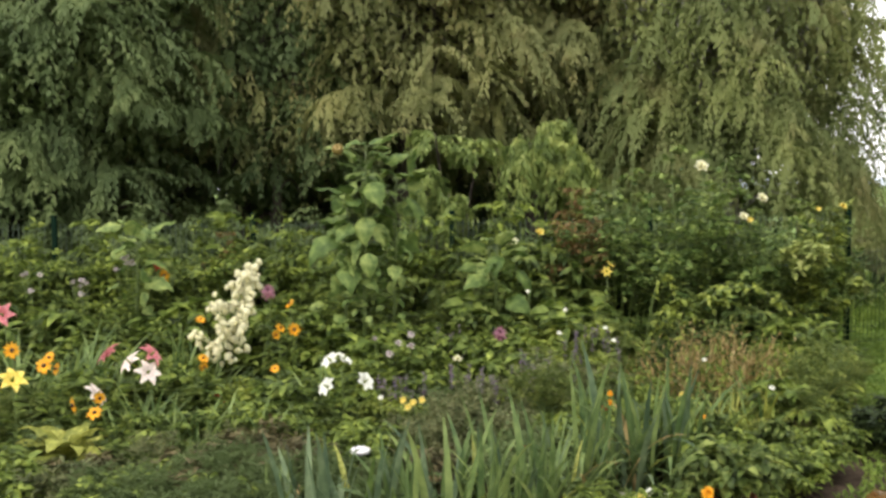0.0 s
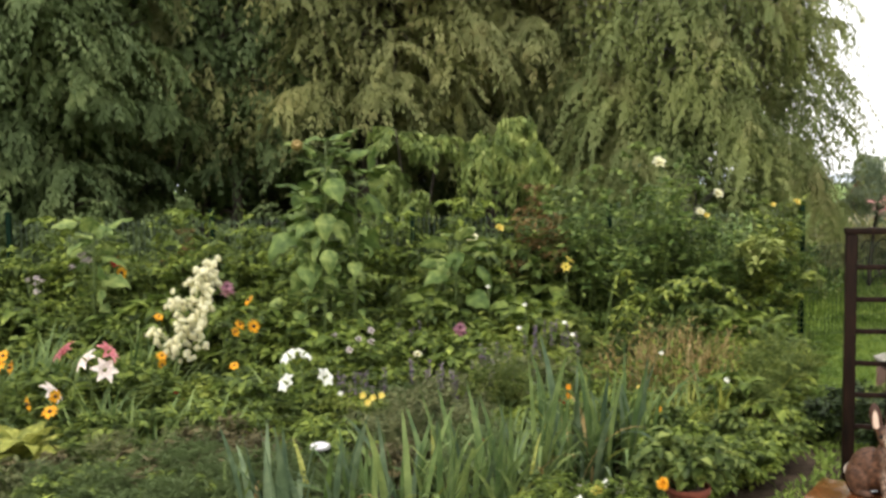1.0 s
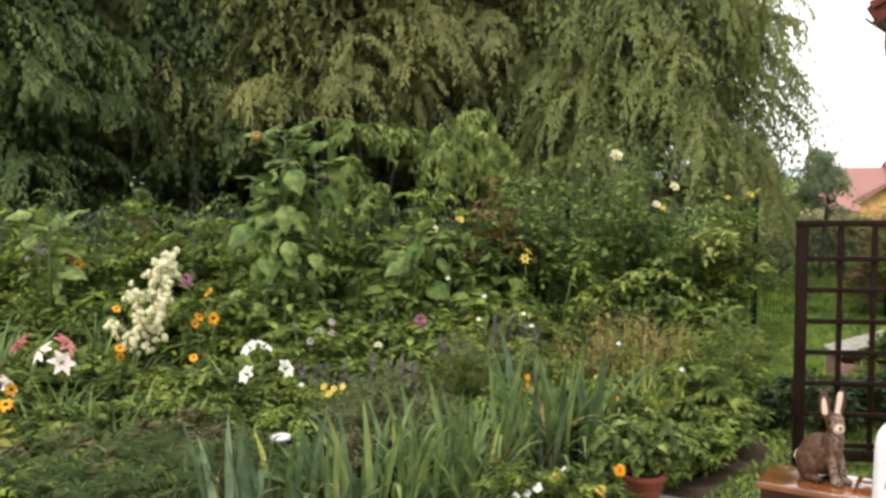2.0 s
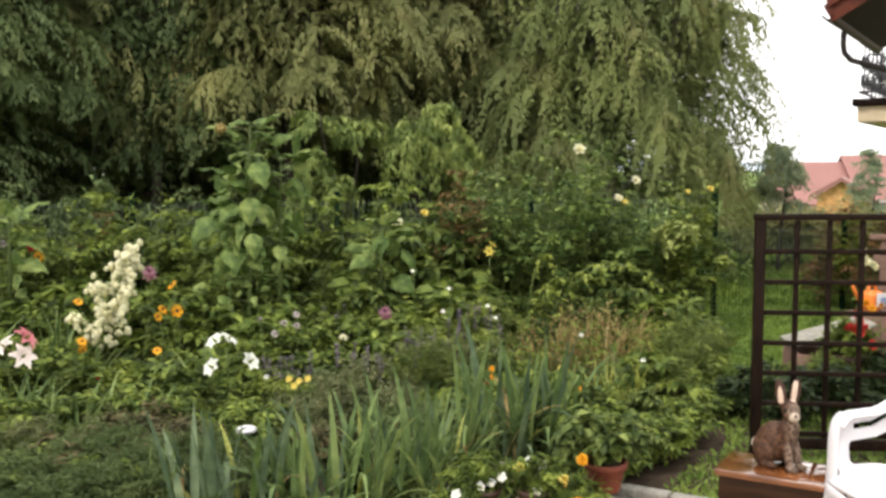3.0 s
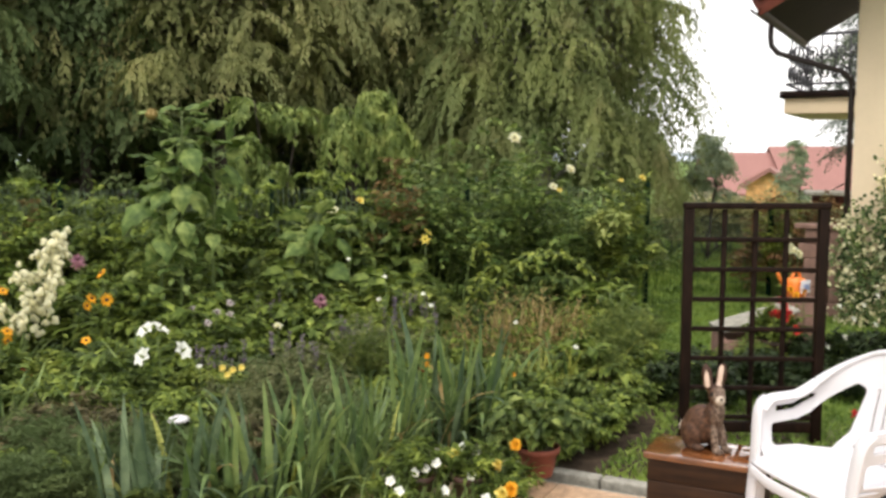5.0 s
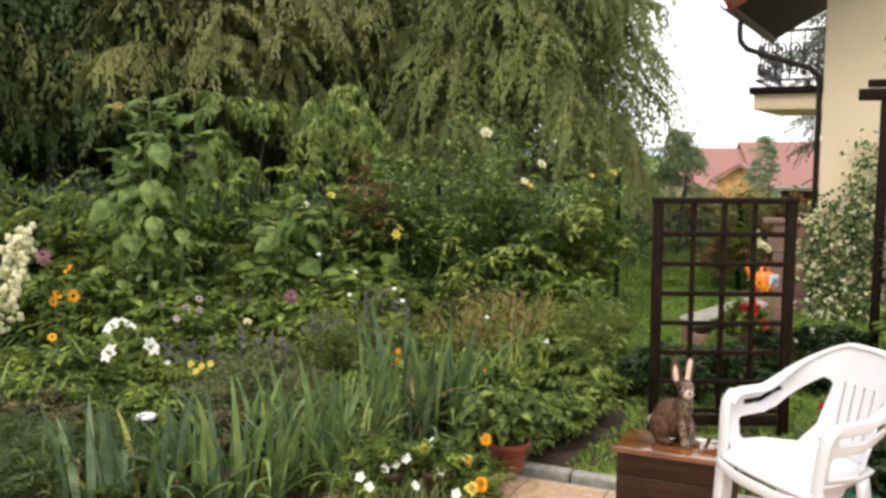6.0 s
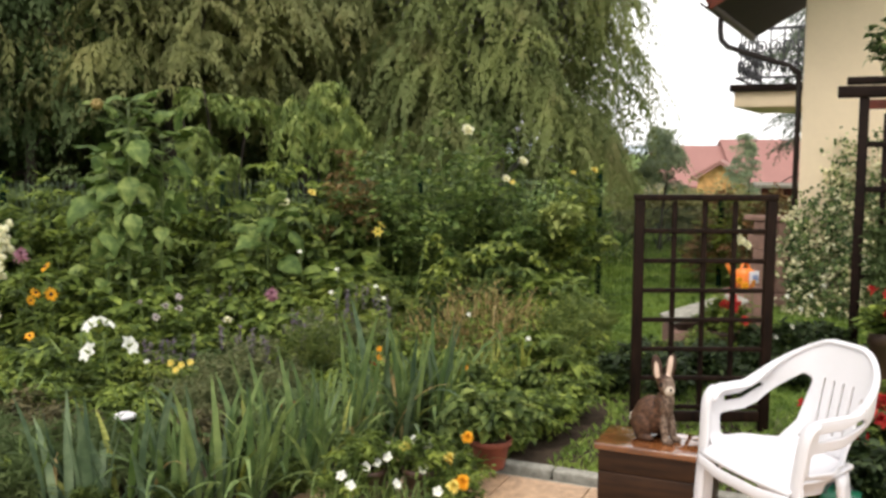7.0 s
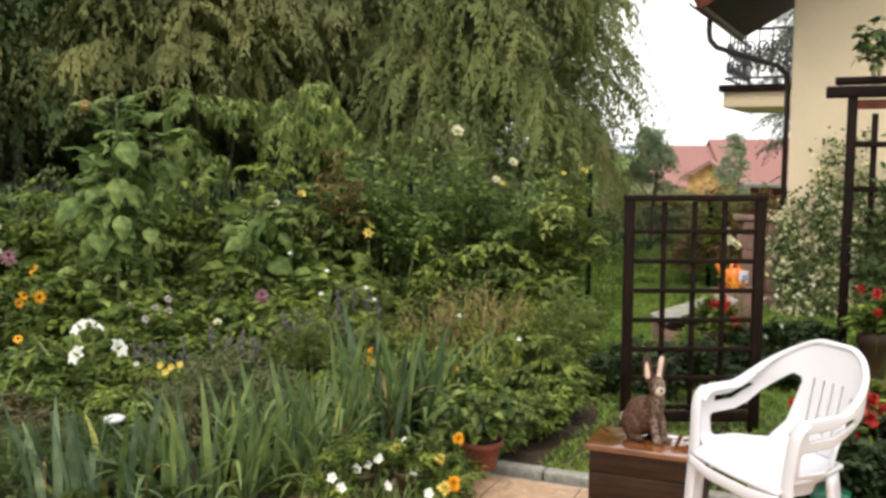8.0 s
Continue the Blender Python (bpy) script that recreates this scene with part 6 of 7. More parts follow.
for cx, cy, n, s0 in [(-1.8, 5.45, 44, 1.0), (-1.45, 5.3, 40, 0.95), (-2.45, 6.2, 54, 1.45), (-2.75, 5.9, 50, 1.4), (-1.1, 5.25, 30, 0.85), (-0.75, 5.9, 36, 1.1), (-1.9, 6.6, 40, 1.3), (1.6, 5.45, 34, 0.9), (1.9, 5.75, 34, 1.0), (1.3, 5.6, 26, 0.8), (2.2, 5.9, 30, 0.9), (2.45, 6.3, 30, 0.9), (1.45, 5.2, 44, 0.95), (1.72, 5.3, 44, 0.95), (1.0, 5.9, 26, 0.8), (0.55, 5.05, 26, 0.75)]:
    clump = thing("daylily", pose(cx, cy, 0), "fountain of narrow green daylily leaves", "daylily", "daylilies of the bed")
    for i in range(n):
        s = s0 * rs.uniform(0.7, 1.15)
        part("leaf", (day_lime if cx > 1.2 and i % 3 else day)[i % 5], None, clump, m=pose(rs.normal(0, 0.07), rs.normal(0, 0.07), 0, 0, 0, rs.uniform(0, 360)) @ Matrix.Diagonal((s, s, s, 1)))

# ---- hosta ----
hosta = thing("hosta", pose(-2.12, 5.05, 0), "yellow-green hosta with broad ribbed leaves", "hosta")
hm = [ready(heart(0.24 + 0.03 * k, 0.13 + 0.015 * k, 70 + 10 * k), "leaf", HOSTA) for k in range(4)]
for i in range(26):
    k = i / 26
    az = i * 137.5
    p = (0.1 * (1 - k) * math.cos(radians(az)), 0.1 * (1 - k) * math.sin(radians(az)), 0.06 + 0.16 * k)
    st = part("leaf_stalk", tube(Geo(), [(0, 0, 0), (p[0] * 0.6, p[1] * 0.6, p[2] * 0.6), p], 0.005, 4), STEM, hosta)
    part("leaf", hm[i % 4], HOSTA, st, m=pose(*p, rs.normal(0, 12), -40 * k - rs.uniform(0, 15), az))

# ---- pots at the patio edge ----
def pot(name, x, y, r, h, label, mat=None):
    t = thing(name, pose(x, y, 0.066 if name == "flower_pot" else 0.0), label, "flower pot", "pots by the patio")
    g = Geo()
    prof = [(r * 0.68, 0), (r * 0.72, 0.01), (r * 0.93, h * 0.78), (r * 1.04, h * 0.79), (r * 1.06, h * 0.98), (r * 1.0, h), (r * 0.92, h * 0.99), (r * 0.88, h * 0.85), (0.001, h * 0.84)]
    a = np.linspace(0, 2 * np.pi, 24, endpoint=False)
    v = np.concatenate([np.stack([np.cos(a) * q, np.sin(a) * q, 0 * a + z], 1) for q, z in prof])
    i = np.arange(len(prof) - 1)[:, None] * 24
    j = np.arange(24)[None]
    k = (j + 1) % 24
    g.add(v, [np.stack([i + j, i + k, i + 24 + k, i + 24 + j], -1).reshape(-1, 4), np.arange(24)[::-1][None]])
    part("pot_body", g, mat or TERRACOTTA, t)
    part("soil", dome(r * 0.88, 0.012), None, t, m=pose(0, 0, h * 0.86)).data.materials.append(SOIL)
    return t


pot("flower_pot", 1.258, 4.185, 0.1, 0.145, "reddish terracotta flower pot on the patio")
b1 = bush("potted_plant", 0.18, 0.25, 15, 42, 0.052, 0.6, POTLEAF, "bushy dark green plant in the terracotta pot", "potted plant", 71, rich=True, droop=0.3)
b1.matrix_basis = pose(1.258, 4.185, 0.18) @ Matrix.Diagonal((1.2, 1.2, 1.1, 1))
b2 = bush("leafy_plant", 0.25, 0.45, 16, 49, 0.075, 0.45, POTLEAF, "leafy green plant beside the pot", "perennial", 72, rich=True, droop=0.25)
put(b2, [(1.5, 4.62, 0, 0.7), (1.45, 5.0, 200, 0.85), (1.75, 5.05, 300, 0.75), (1.2, 4.55, 90, 0.7)])
pot("flower_pot", 0.86, 3.93, 0.085, 0.12, "dark brown flower pot with marigolds", BROWNPOT)
pot("flower_pot", 0.62, 3.98, 0.09, 0.12, "small dark pot with white petunias", BROWNPOT)
low_pot = bush("marigold_plant", 0.15, 0.16, 16, 49, 0.045, 0.3, GREEN, "marigold foliage in the pots by the patio", "marigold", 73)
for i, (x, y, s) in enumerate([(0.86, 3.93, 1.0), (0.62, 3.98, 1.0), (0.98, 3.78, 0.9), (1.05, 4.0, 0.9), (0.75, 4.1, 1.0), (0.5, 3.9, 0.9)]):
    m = pose(x, y, 0.16 if i < 2 else 0.06, 0, 0, 70 * i) @ Matrix.Diagonal((s, s, s, 1))
    if i == 0:
        low_pot.matrix_basis = m
    else:
        copy_thing(low_pot, Matrix.Identity(4)).matrix_basis = m
for i, (x, y, z, me, s) in enumerate([(1.1, 4.03, 0.27, MARI, 0.85), (0.97, 3.65, 0.2, MARI, 1.0), (0.93, 3.64, 0.19, MARI_Y, 1.0), (0.78, 3.92, 0.28, MARI_Y, 0.9), (0.95, 3.8, 0.26, MARI_Y, 0.9), (0.98, 3.92, 0.2, MARI, 0.7), (1.0, 3.72, 0.18, MARI, 0.8)]):
    flower("marigold", x, y, z, me, "bright orange-yellow marigold bloom at the patio edge", (40, 0, 20 * i), None, 220 + i, leaf=(6, 0.04, 0.012), scale=s, group="marigolds by the patio")
for i, (x, y, z) in enumerate([(0.65, 3.9, 0.23), (0.6, 3.88, 0.22), (0.49, 3.85, 0.2), (0.52, 3.8, 0.17), (0.83, 3.95, 0.3), (0.9, 3.95, 0.28), (0.85, 3.85, 0.2), (0.72, 3.8, 0.16), (0.88, 3.7, 0.15), (0.7, 3.9, 0.25)]):
    flower("petunia", x, y, z, PETUNIA, "white petunia bloom at the patio edge", (55, 0, 30 * math.sin(i * 2)), None, 230 + i, leaf=(6, 0.04, 0.015), scale=0.8, group="petunias by the patio")

rs = np.random.default_rng(240)
for cx, cy, n, s0 in [(0.5, 3.78, 26, 0.4), (0.62, 3.86, 28, 0.46), (0.76, 3.74, 28, 0.4), (0.88, 3.82, 26, 0.44), (0.98, 3.9, 22, 0.42), (0.7, 3.98, 26, 0.55), (1.06, 4.1, 22, 0.5), (0.4, 3.86, 22, 0.42), (1.44, 4.55, 24, 0.6)]:
    tuft = thing("carnation_tuft", pose(cx, cy, 0.0), "tuft of thin strappy leaves among the pots", "foliage plant", "plants by the patio")
    for i in range(n):
        s = s0 * rs.uniform(0.7, 1.2)
        part("leaf", day[i % 5], None, tuft, m=pose(rs.normal(0, 0.04), rs.normal(0, 0.04), 0.02, 0, 0, rs.uniform(0, 360)) @ Matrix.Diagonal((s, s * 0.9, s, 1)))

# white dish on a stake
dish = thing("bird_dish", pose(-0.49, 4.95, 0), "small white dish on a dark stake in the bed", "dish")
part("stake", tube(Geo(), [(0, 0, 0), (0, 0, 0.1), (0, 0, 0.2)], 0.012, 8), CONE, dish)
part("bowl", dome(0.058, 0.022, 18), CHAIR_WHITE, dish, "white glazed bowl", m=pose(0, 0, 0.215))

# ---- beyond the trellis: terrace corner of the house ----
slab = thing("cold_frame", pose(3.58, 6.4, 0, 0, 0, -12), "low red-brown cold frame with a sloping pale lid behind the trellis", "cold frame")
part("lid", bevel_box(0.6, 0.36, 0.03, 0.01), KERB, slab, "pale grey sloping lid", m=pose(0.05, 0, 0.37, 0, -16, 0))
part("frame_board", bevel_box(0.44, 0.03, 0.24, 0.008), BRICKRED, slab, m=pose(0, -0.17, 0))
part("frame_board", bevel_box(0.44, 0.03, 0.24, 0.008), BRICKRED, slab, m=pose(0, 0.17, 0))
part("frame_board", bevel_box(0.03, 0.3, 0.25, 0.008), BRICKRED, slab, m=pose(-0.2, 0, 0))
part("frame_board", bevel_box(0.03, 0.3, 0.4, 0.008), BRICKRED, slab, m=pose(0.2, 0, 0))
wall_low = thing("garden_wall", house.matrix_basis @ pose(-0.14, 0.35, 0), "low red-brown masonry wall beside the house", "wall")
for r_ in range(6):
    for c_ in range(3):
        part("brick", bevel_box(0.235, 0.12, 0.142, 0.008), BRICKRED, wall_low, m=pose(-0.24 + 0.24 * c_ + (0.06 if r_ % 2 else 0), 0, 0.147 * r_))
part("coping", bevel_box(0.86, 0.18, 0.05, 0.012), BRICKRED, wall_low, m=pose(0.03, 0, 0.883))
toy = thing("watering_can", pose(4.14, 6.66, 0.15, 0, 0, 20) @ Matrix.Diagonal((0.76, 0.76, 0.8, 1)), "orange plastic watering can with blue and white label", "watering can")
part("body", bevel_box(0.2, 0.16, 0.2, 0.05), ORANGE_PLASTIC, toy, m=pose(0, 0, 0.42))
part("label_panel", bevel_box(0.15, 0.01, 0.13, 0.004), CHAIR_WHITE, toy, m=pose(0.03, -0.096, 0.47))
part("label_patch", bevel_box(0.08, 0.01, 0.06, 0.004), BLUE_PLASTIC, toy, m=pose(0.04, -0.107, 0.5))
part("handle", tube(Geo(), bend((-0.08, 0, 0.6), (0.0, 0, 0.76), (0.08, 0, 0.6), 8), 0.014, 7), ORANGE_PLASTIC, toy)
part("spout", tube(Geo(), bend((-0.11, 0, 0.5), (-0.22, 0, 0.55), (-0.3, 0, 0.7), 6), np.linspace(0.03, 0.014, 6), 8), ORANGE_PLASTIC, toy)
stand = lone("plant_stand", bevel_box(0.32, 0.26, 0.486, 0.01), BRICKRED, "red-brown block stand under the watering can", "stand", m=pose(4.14, 6.64, 0, 0, 0, 20))
ger = bush("geranium", 0.2, 0.32, 14, 49, 0.05, 0.8, GREEN, "bushy geranium with red blooms in a pot", "geranium", 81, rich=True)
spots = [(3.62, 6.06, 0.22, 1.0), (3.08, 3.78, 0.06, 1.0), (2.9, 3.7, 0.06, 0.95), (4.25, 5.15, 0.35, 1.0), (3.35, 4.0, 0.1, 1.0)]
for i, (x, y, z, s) in enumerate(spots):
    m = pose(x, y, z, 0, 0, 60 * i) @ Matrix.Diagonal((s, s, s, 1))
    o = ger if i == 0 else copy_thing(ger, Matrix.Identity(4))
    o.matrix_basis = m
    pt = pot("planter", x, y, 0.1, max(z, 0.02) + 0.06, "dark brown pot holding red geraniums", BROWNPOT)
    rs = np.random.default_rng(300 + i)
    for k in range(9):
        fx, fy, fz = x + rs.normal(0, 0.1), y + rs.normal(0, 0.1) - 0.05, z + 0.26 * s + rs.uniform(-0.1, 0.1)
        flower("geranium_bloom", fx, fy, fz, GERAN, "red geranium bloom on its stalk", (40, 0, 60 * k), None, 310 + k, leaf=(0, 0, 0), scale=0.9, base=(x, y), group="geraniums by the house")
for i, (x, y, z) in enumerate([(3.92, 6.3, 0.56), (3.88, 6.32, 0.6), (3.98, 6.3, 0.58)]):
    flower("orange_bloom", x, y, z, MARI, "orange bloom beside the geraniums", (50, 0, 30 * i), None, 330 + i, scale=0.9, group="geraniums by the house")
for i, (x, y, z) in enumerate([(4.35, 7.1, 0.82), (4.4, 7.08, 0.78), (4.32, 7.1, 0.9)]):
    flower("rose", x, y, z, ROSE_Y, "pale yellow rose by the house corner", (60, 0, 30 * i), None, 340 + i, scale=1.1, group="roses by the house")
shrub_red = bush("red_leaved_shrub", 0.45, 1.2, 20, 70, 0.08, 0.35, REDLEAF, "red-brown leaved shrub beyond the lawn", "shrub", 82, droop=0.3)
put(shrub_red, [(8.0, 13.7, 0, 0.85), (8.8, 13.4, 90, 0.85), (5.6, 8.9, 40, 0.8), (6.2, 9.6, 130, 0.85), (5.55, 9.9, 70, 0.7)])
shed = thing("garden_shed", pose(9.95, 14.3, -0.5, 0, 0, -30), "low brown boarded shed with a pale flat roof", "shed")
for i in range(10):
    part("board", bevel_box(0.137, 0.03, 1.45, 0.004), REDTIMBER, shed, m=pose(-0.63 + 0.14 * i, -0.4, 0))
part("shed_wall", bevel_box(1.36, 0.74, 1.44, 0.01), REDTIMBER, shed, m=pose(0, 0, 0))
part("flat_roof", bevel_box(1.6, 1.1, 0.06, 0.01), KERB, shed, "pale flat roof", m=pose(0, 0, 1.45))
lime_b = bush("lime_shrub", 0.35, 1.25, 18, 63, 0.07, 0.4, LIME, "lime green shrub beyond the lawn", "shrub", 83)
put(lime_b, [(5.75, 9.6, 0, 0.95), (8.7, 13.9, 200, 0.7)])
pale_b = bush("lime_shrub", 0.2, 0.45, 12, 42, 0.11, 0.5, PALELIME, "pale lime green shoots with large leaves", "shrub", 92, rich=True, droop=0.2)
pale_b.matrix_basis = pose(2.98, 7.75, 0.86) @ Matrix.Diagonal((0.75, 0.75, 0.62, 1))
greens = bush("border_plant", 0.4, 0.6, 18, 63, 0.06, 0.4, GREEN, "green border plant beside the lawn", "perennial", 84, rich=True)
put(greens, [(3.3, 5.9, 80, 0.6), (3.1, 5.75, 200, 0.55), (2.85, 5.6, 20, 0.5), (3.45, 6.05, 140, 0.5), (4.2, 6.2, 160, 0.5), (3.4, 4.2, 0, 0.5), (3.05, 4.2, 90, 0.5)])
# olive leaf tones lightened to stand in for haze beyond the lawn
olive = bush("border_plant", 0.45, 0.75, 18, 63, 0.08, 0.35, leaf_mat("hazed_olive_leaf", (0.26, 0.27, 0.12), (0.38, 0.37, 0.18), (0.5, 0.48, 0.25), 0.55, 0.45, 2.0), "olive border plant beyond the lawn, colour paled for haze", "perennial", 85)
put(olive, [(6.5, 14.3, 0, 1.3), (6.9, 14.5, 60, 1.5), (7.3, 14.3, 120, 1.4), (7.7, 14.5, 200, 1.55), (8.1, 14.2, 260, 1.4), (8.5, 14.4, 300, 1.5), (8.9, 14.1, 30, 1.35), (9.3, 14.0, 90, 1.3), (6.05, 14.5, 150, 1.2)])
can = thing("green_bucket", pose(2.47, 3.2, 0.06) @ Matrix.Diagonal((0.62, 0.62, 0.62, 1)), "green plastic bucket behind the white chair", "bucket")
part("bucket_body", tube(Geo(), [(0, 0, 0), (0, 0, 0.1), (0, 0, 0.22)], [0.1, 0.115, 0.13], 20), GREEN_PLASTIC, can)
part("handle", tube(Geo(), bend((-0.125, 0, 0.21), (0, 0.1, 0.34), (0.125, 0, 0.21), 9), 0.006, 6), IRON, can)

# shade beside the chair is carried by the darkened leaf colour
shade = bush("evergreen_shrub", 0.24, 0.42, 22, 63, 0.055, 0.6, DARKLEAF, "green shrub beside the white chair, leaves darkened for shade", "shrub", 91, rich=True)
put(shade, [(2.78, 3.36, 0, 0.9), (2.62, 3.3, 70, 0.75), (2.98, 3.35, 130, 0.7), (3.15, 3.3, 200, 0.9), (2.85, 3.15, 20, 0.8), (2.7, 3.6, 250, 0.6), (3.3, 3.6, 310, 1.1),
            (2.75, 5.35, 30, 0.8), (3.05, 5.5, 100, 0.85), (3.3, 5.65, 170, 0.8), (2.55, 5.55, 240, 0.7), (2.9, 5.9, 300, 0.75), (3.5, 5.5, 60, 0.7), (3.25, 5.2, 20, 0.6), (3.75, 5.9, 140, 0.75), (3.95, 5.45, 10, 0.8), (4.15, 5.3, 80, 0.75), (3.75, 5.3, 200, 0.65), (4.15, 5.95, 30, 0.9), (4.4, 6.0, 110, 0.85), (3.95, 6.15, 250, 0.8)])

lilies_b = bush("lily_foliage", 0.17, 0.36, 16, 52, 0.1, 0.2, POTLEAF, "dark green lily stems with narrow leaves", "lily foliage", 94, up=0.8, twig=0.08)
put(lilies_b, [(-1.75, 5.3, 0, 0.9), (-1.5, 5.45, 70, 0.85), (-2.25, 5.35, 140, 0.9), (-1.3, 5.5, 210, 0.8), (-2.5, 5.6, 30, 1.1), (-2.75, 5.85, 100, 1.2), (-2.95, 6.4, 170, 1.3), (-2.6, 5.2, 240, 0.9), (-3.2, 7.0, 310, 1.4), (-2.15, 5.7, 20, 1.0), (-1.1, 5.7, 80, 0.9), (-1.6, 5.9, 160, 1.1), (-0.85, 5.6, 230, 0.9), (-2.7, 6.7, 10, 1.3), (-1.95, 6.0, 75, 1.1), (-1.75, 4.95, 15, 0.7), (-2.05, 4.8, 85, 0.65), (-1.5, 5.0, 155, 0.7), (-2.3, 4.95, 225, 0.7), (-1.2, 5.0, 295, 0.6), (-1.62, 4.72, 5, 0.55), (-1.35, 4.8, 65, 0.5)])
dim_fern = bush("feathery_perennial", 0.34, 0.36, 30, 84, 0.06, 0.16, DARKTREE, "dark green feathery clump before the irises", "perennial", 47, twig=0.12, up=0.8)
put(dim_fern, [(-0.95, 4.3, 0, 0.9), (-1.3, 4.2, 70, 0.9), (-0.75, 4.55, 140, 0.9), (-1.15, 4.6, 210, 0.95), (-1.6, 4.4, 280, 0.85), (-0.45, 4.5, 320, 0.8)])
tall_b = bush("leafy_perennial", 0.26, 0.8, 16, 56, 0.1, 0.42, POTLEAF, "tall dark green perennial with broad leaves", "perennial", 95, rich=True, droop=0.25, up=0.8)
put(tall_b, [(-3.35, 6.9, 0, 0.8), (-3.0, 7.2, 60, 0.95), (-3.7, 7.5, 120, 1.0), (-2.55, 7.1, 180, 0.85), (-3.35, 7.9, 240, 1.1), (-2.9, 6.3, 300, 0.65), (-4.0, 8.1, 30, 1.1), (-1.3, 7.1, 90, 0.9), (-2.0, 7.3, 150, 0.9), (-0.1, 6.9, 210, 0.7), (0.3, 7.1, 270, 0.9), (-0.35, 6.4, 330, 0.55), (2.35, 7.3, 10, 0.9), (2.0, 7.0, 100, 0.75)])

fence_b = bush("border_shrub", 0.34, 1.15, 20, 63, 0.09, 0.42, GREEN, "leafy green shrub growing along the fence", "shrub", 96, rich=True, droop=0.25, up=0.8)
put(fence_b, [(-3.9, 8.6, 0, 1.05), (-3.1, 8.5, 70, 1.2), (-2.0, 8.7, 140, 1.25), (-1.35, 8.5, 210, 1.1), (-0.1, 8.6, 280, 1.2), (0.55, 8.55, 30, 1.3), (1.0, 8.7, 110, 1.15), (-2.6, 8.4, 190, 1.0), (-4.7, 8.8, 260, 1.2)])
for x, y, rz, s in [(-3.5, 8.3, 20, 1.35), (-1.65, 8.25, 90, 1.45), (-0.5, 8.4, 160, 1.5), (0.25, 8.2, 230, 1.4), (0.85, 8.2, 300, 1.45), (-2.3, 8.1, 330, 1.3), (1.25, 8.3, 45, 1.5)]:
    copy_thing(tall_b, Matrix.Identity(4)).matrix_basis = pose(x, y, 0, 0, 0, rz) @ Matrix.Diagonal((s, s, s, 1))

for x, y, rz, s in [(-0.65, 4.35, 10, 0.6), (-0.3, 4.3, 80, 0.55), (0.05, 4.4, 150, 0.6), (-0.85, 4.55, 220, 0.65), (-1.05, 4.6, 290, 0.6), (-0.55, 4.02, 40, 0.5), (-0.2, 4.0, 110, 0.5), (-0.95, 4.25, 180, 0.5), (0.3, 4.15, 250, 0.5), (-1.2, 4.4, 320, 0.6), (-1.4, 4.55, 60, 0.6), (0.65, 4.5, 130, 0.55)]:
    copy_thing(lilies_b, Matrix.Identity(4)).matrix_basis = pose(x, y, 0, 0, 0, rz) @ Matrix.Diagonal((s, s, s, 1))

# jasmine on the house wall
ivy = thing("wall_climber", house.matrix_basis.copy(), "variegated green and cream climber on the house wall", "climber")
rs = np.random.default_rng(86)
ivy_leaf, ivy_pale = Geo(), Geo()
for i in range(34):
    x0 = -0.04 + 0.024 * i + rs.normal(0, 0.015)
    top = 1.0 + 0.55 * step(x0, 0.05, 0.5) + rs.normal(0, 0.12)
    q = bend((x0, -0.05, 0), (x0 + rs.normal(0, 0.12), -0.06, top * 0.5), (x0 + rs.normal(0, 0.1), -0.05, top), 12)
    part("stem", tube(Geo(), q, np.linspace(0.005, 0.002, 12), 5), STEM, ivy)
    for j in range(15):
        c = q[int(rs.integers(0, 12))] + rs.normal(0, 0.02, 3)
        m = int(rs.integers(5, 13))
        leaves(ivy_pale if j % 3 == 1 else ivy_leaf, c + rs.normal(0, 1, (m, 3)) * [0.05, 0.06, 0.05] - [0, 0.07, 0], rs.normal(0, 1, (m, 3)) * [1, 0.5, 0.7] + [0, -0.3, -0.5], rs.uniform(0.03, 0.055, m), rs.uniform(0.02, 0.038, m), 0.15, 0.2, True, face=np.array([0, -1.0, 0.4]), loose=0.4)
part("foliage", ivy_leaf, IVY, ivy, kind="stuff")
part("pale_foliage", ivy_pale, IVY_PALE, ivy, "cream-edged pale leaves", kind="stuff")
put(copy_thing(greens, Matrix.Identity(4)), [(4.4, 6.3, 30, 0.45)])
for i, (x, y, z) in enumerate([(4.1, 5.95, 0.3), (4.2, 6.0, 0.42), (4.35, 6.1, 0.5), (4.28, 5.9, 0.25), (4.42, 6.05, 0.36), (4.0, 6.0, 0.22), (4.5, 6.15, 0.56), (4.15, 6.1, 0.5)]):
    flower("button_flower", x, y, z, SMALL_WHITE, "small white bloom by the house wall", (50, 0, 30), None, 350 + i, leaf=(8, 0.05, 0.025), scale=1.6, group="white blooms by the house")
vine = bush("climbing_vine", 0.22, 1.95, 24, 70, 0.07, 0.5, DARKTREE, "dark green climber covering the pergola lattice", "climber", 88, rich=True)
put(vine, [(4.72, 5.74, 0, 0.78), (4.86, 5.66, 100, 0.85), (4.98, 5.8, 200, 0.95), (5.1, 5.6, 50, 0.8), (4.64, 5.62, 150, 0.5)])
vine_top = bush("vine_shoot", 0.22, 0.55, 9, 42, 0.085, 0.6, IVY, "vine shoots with broad leaves on top of the pergola", "climber", 89, rich=True, droop=0.2)
vine_top.matrix_basis = pose(4.76, 5.87, 2.14) @ Matrix.Diagonal((0.7, 0.7, 0.8, 1))

# conifer beyond the balcony
leafy_tree("conifer", (14.35, 18.9, -0.6), 6.0, 2.0, 2.0, 70, 1.1, 0.08, 0.7, CONIFER, BARK, "dark blue-green conifer behind the house", "conifer", 90, low=2.5, inner=0.2, twigs=20, per=10)
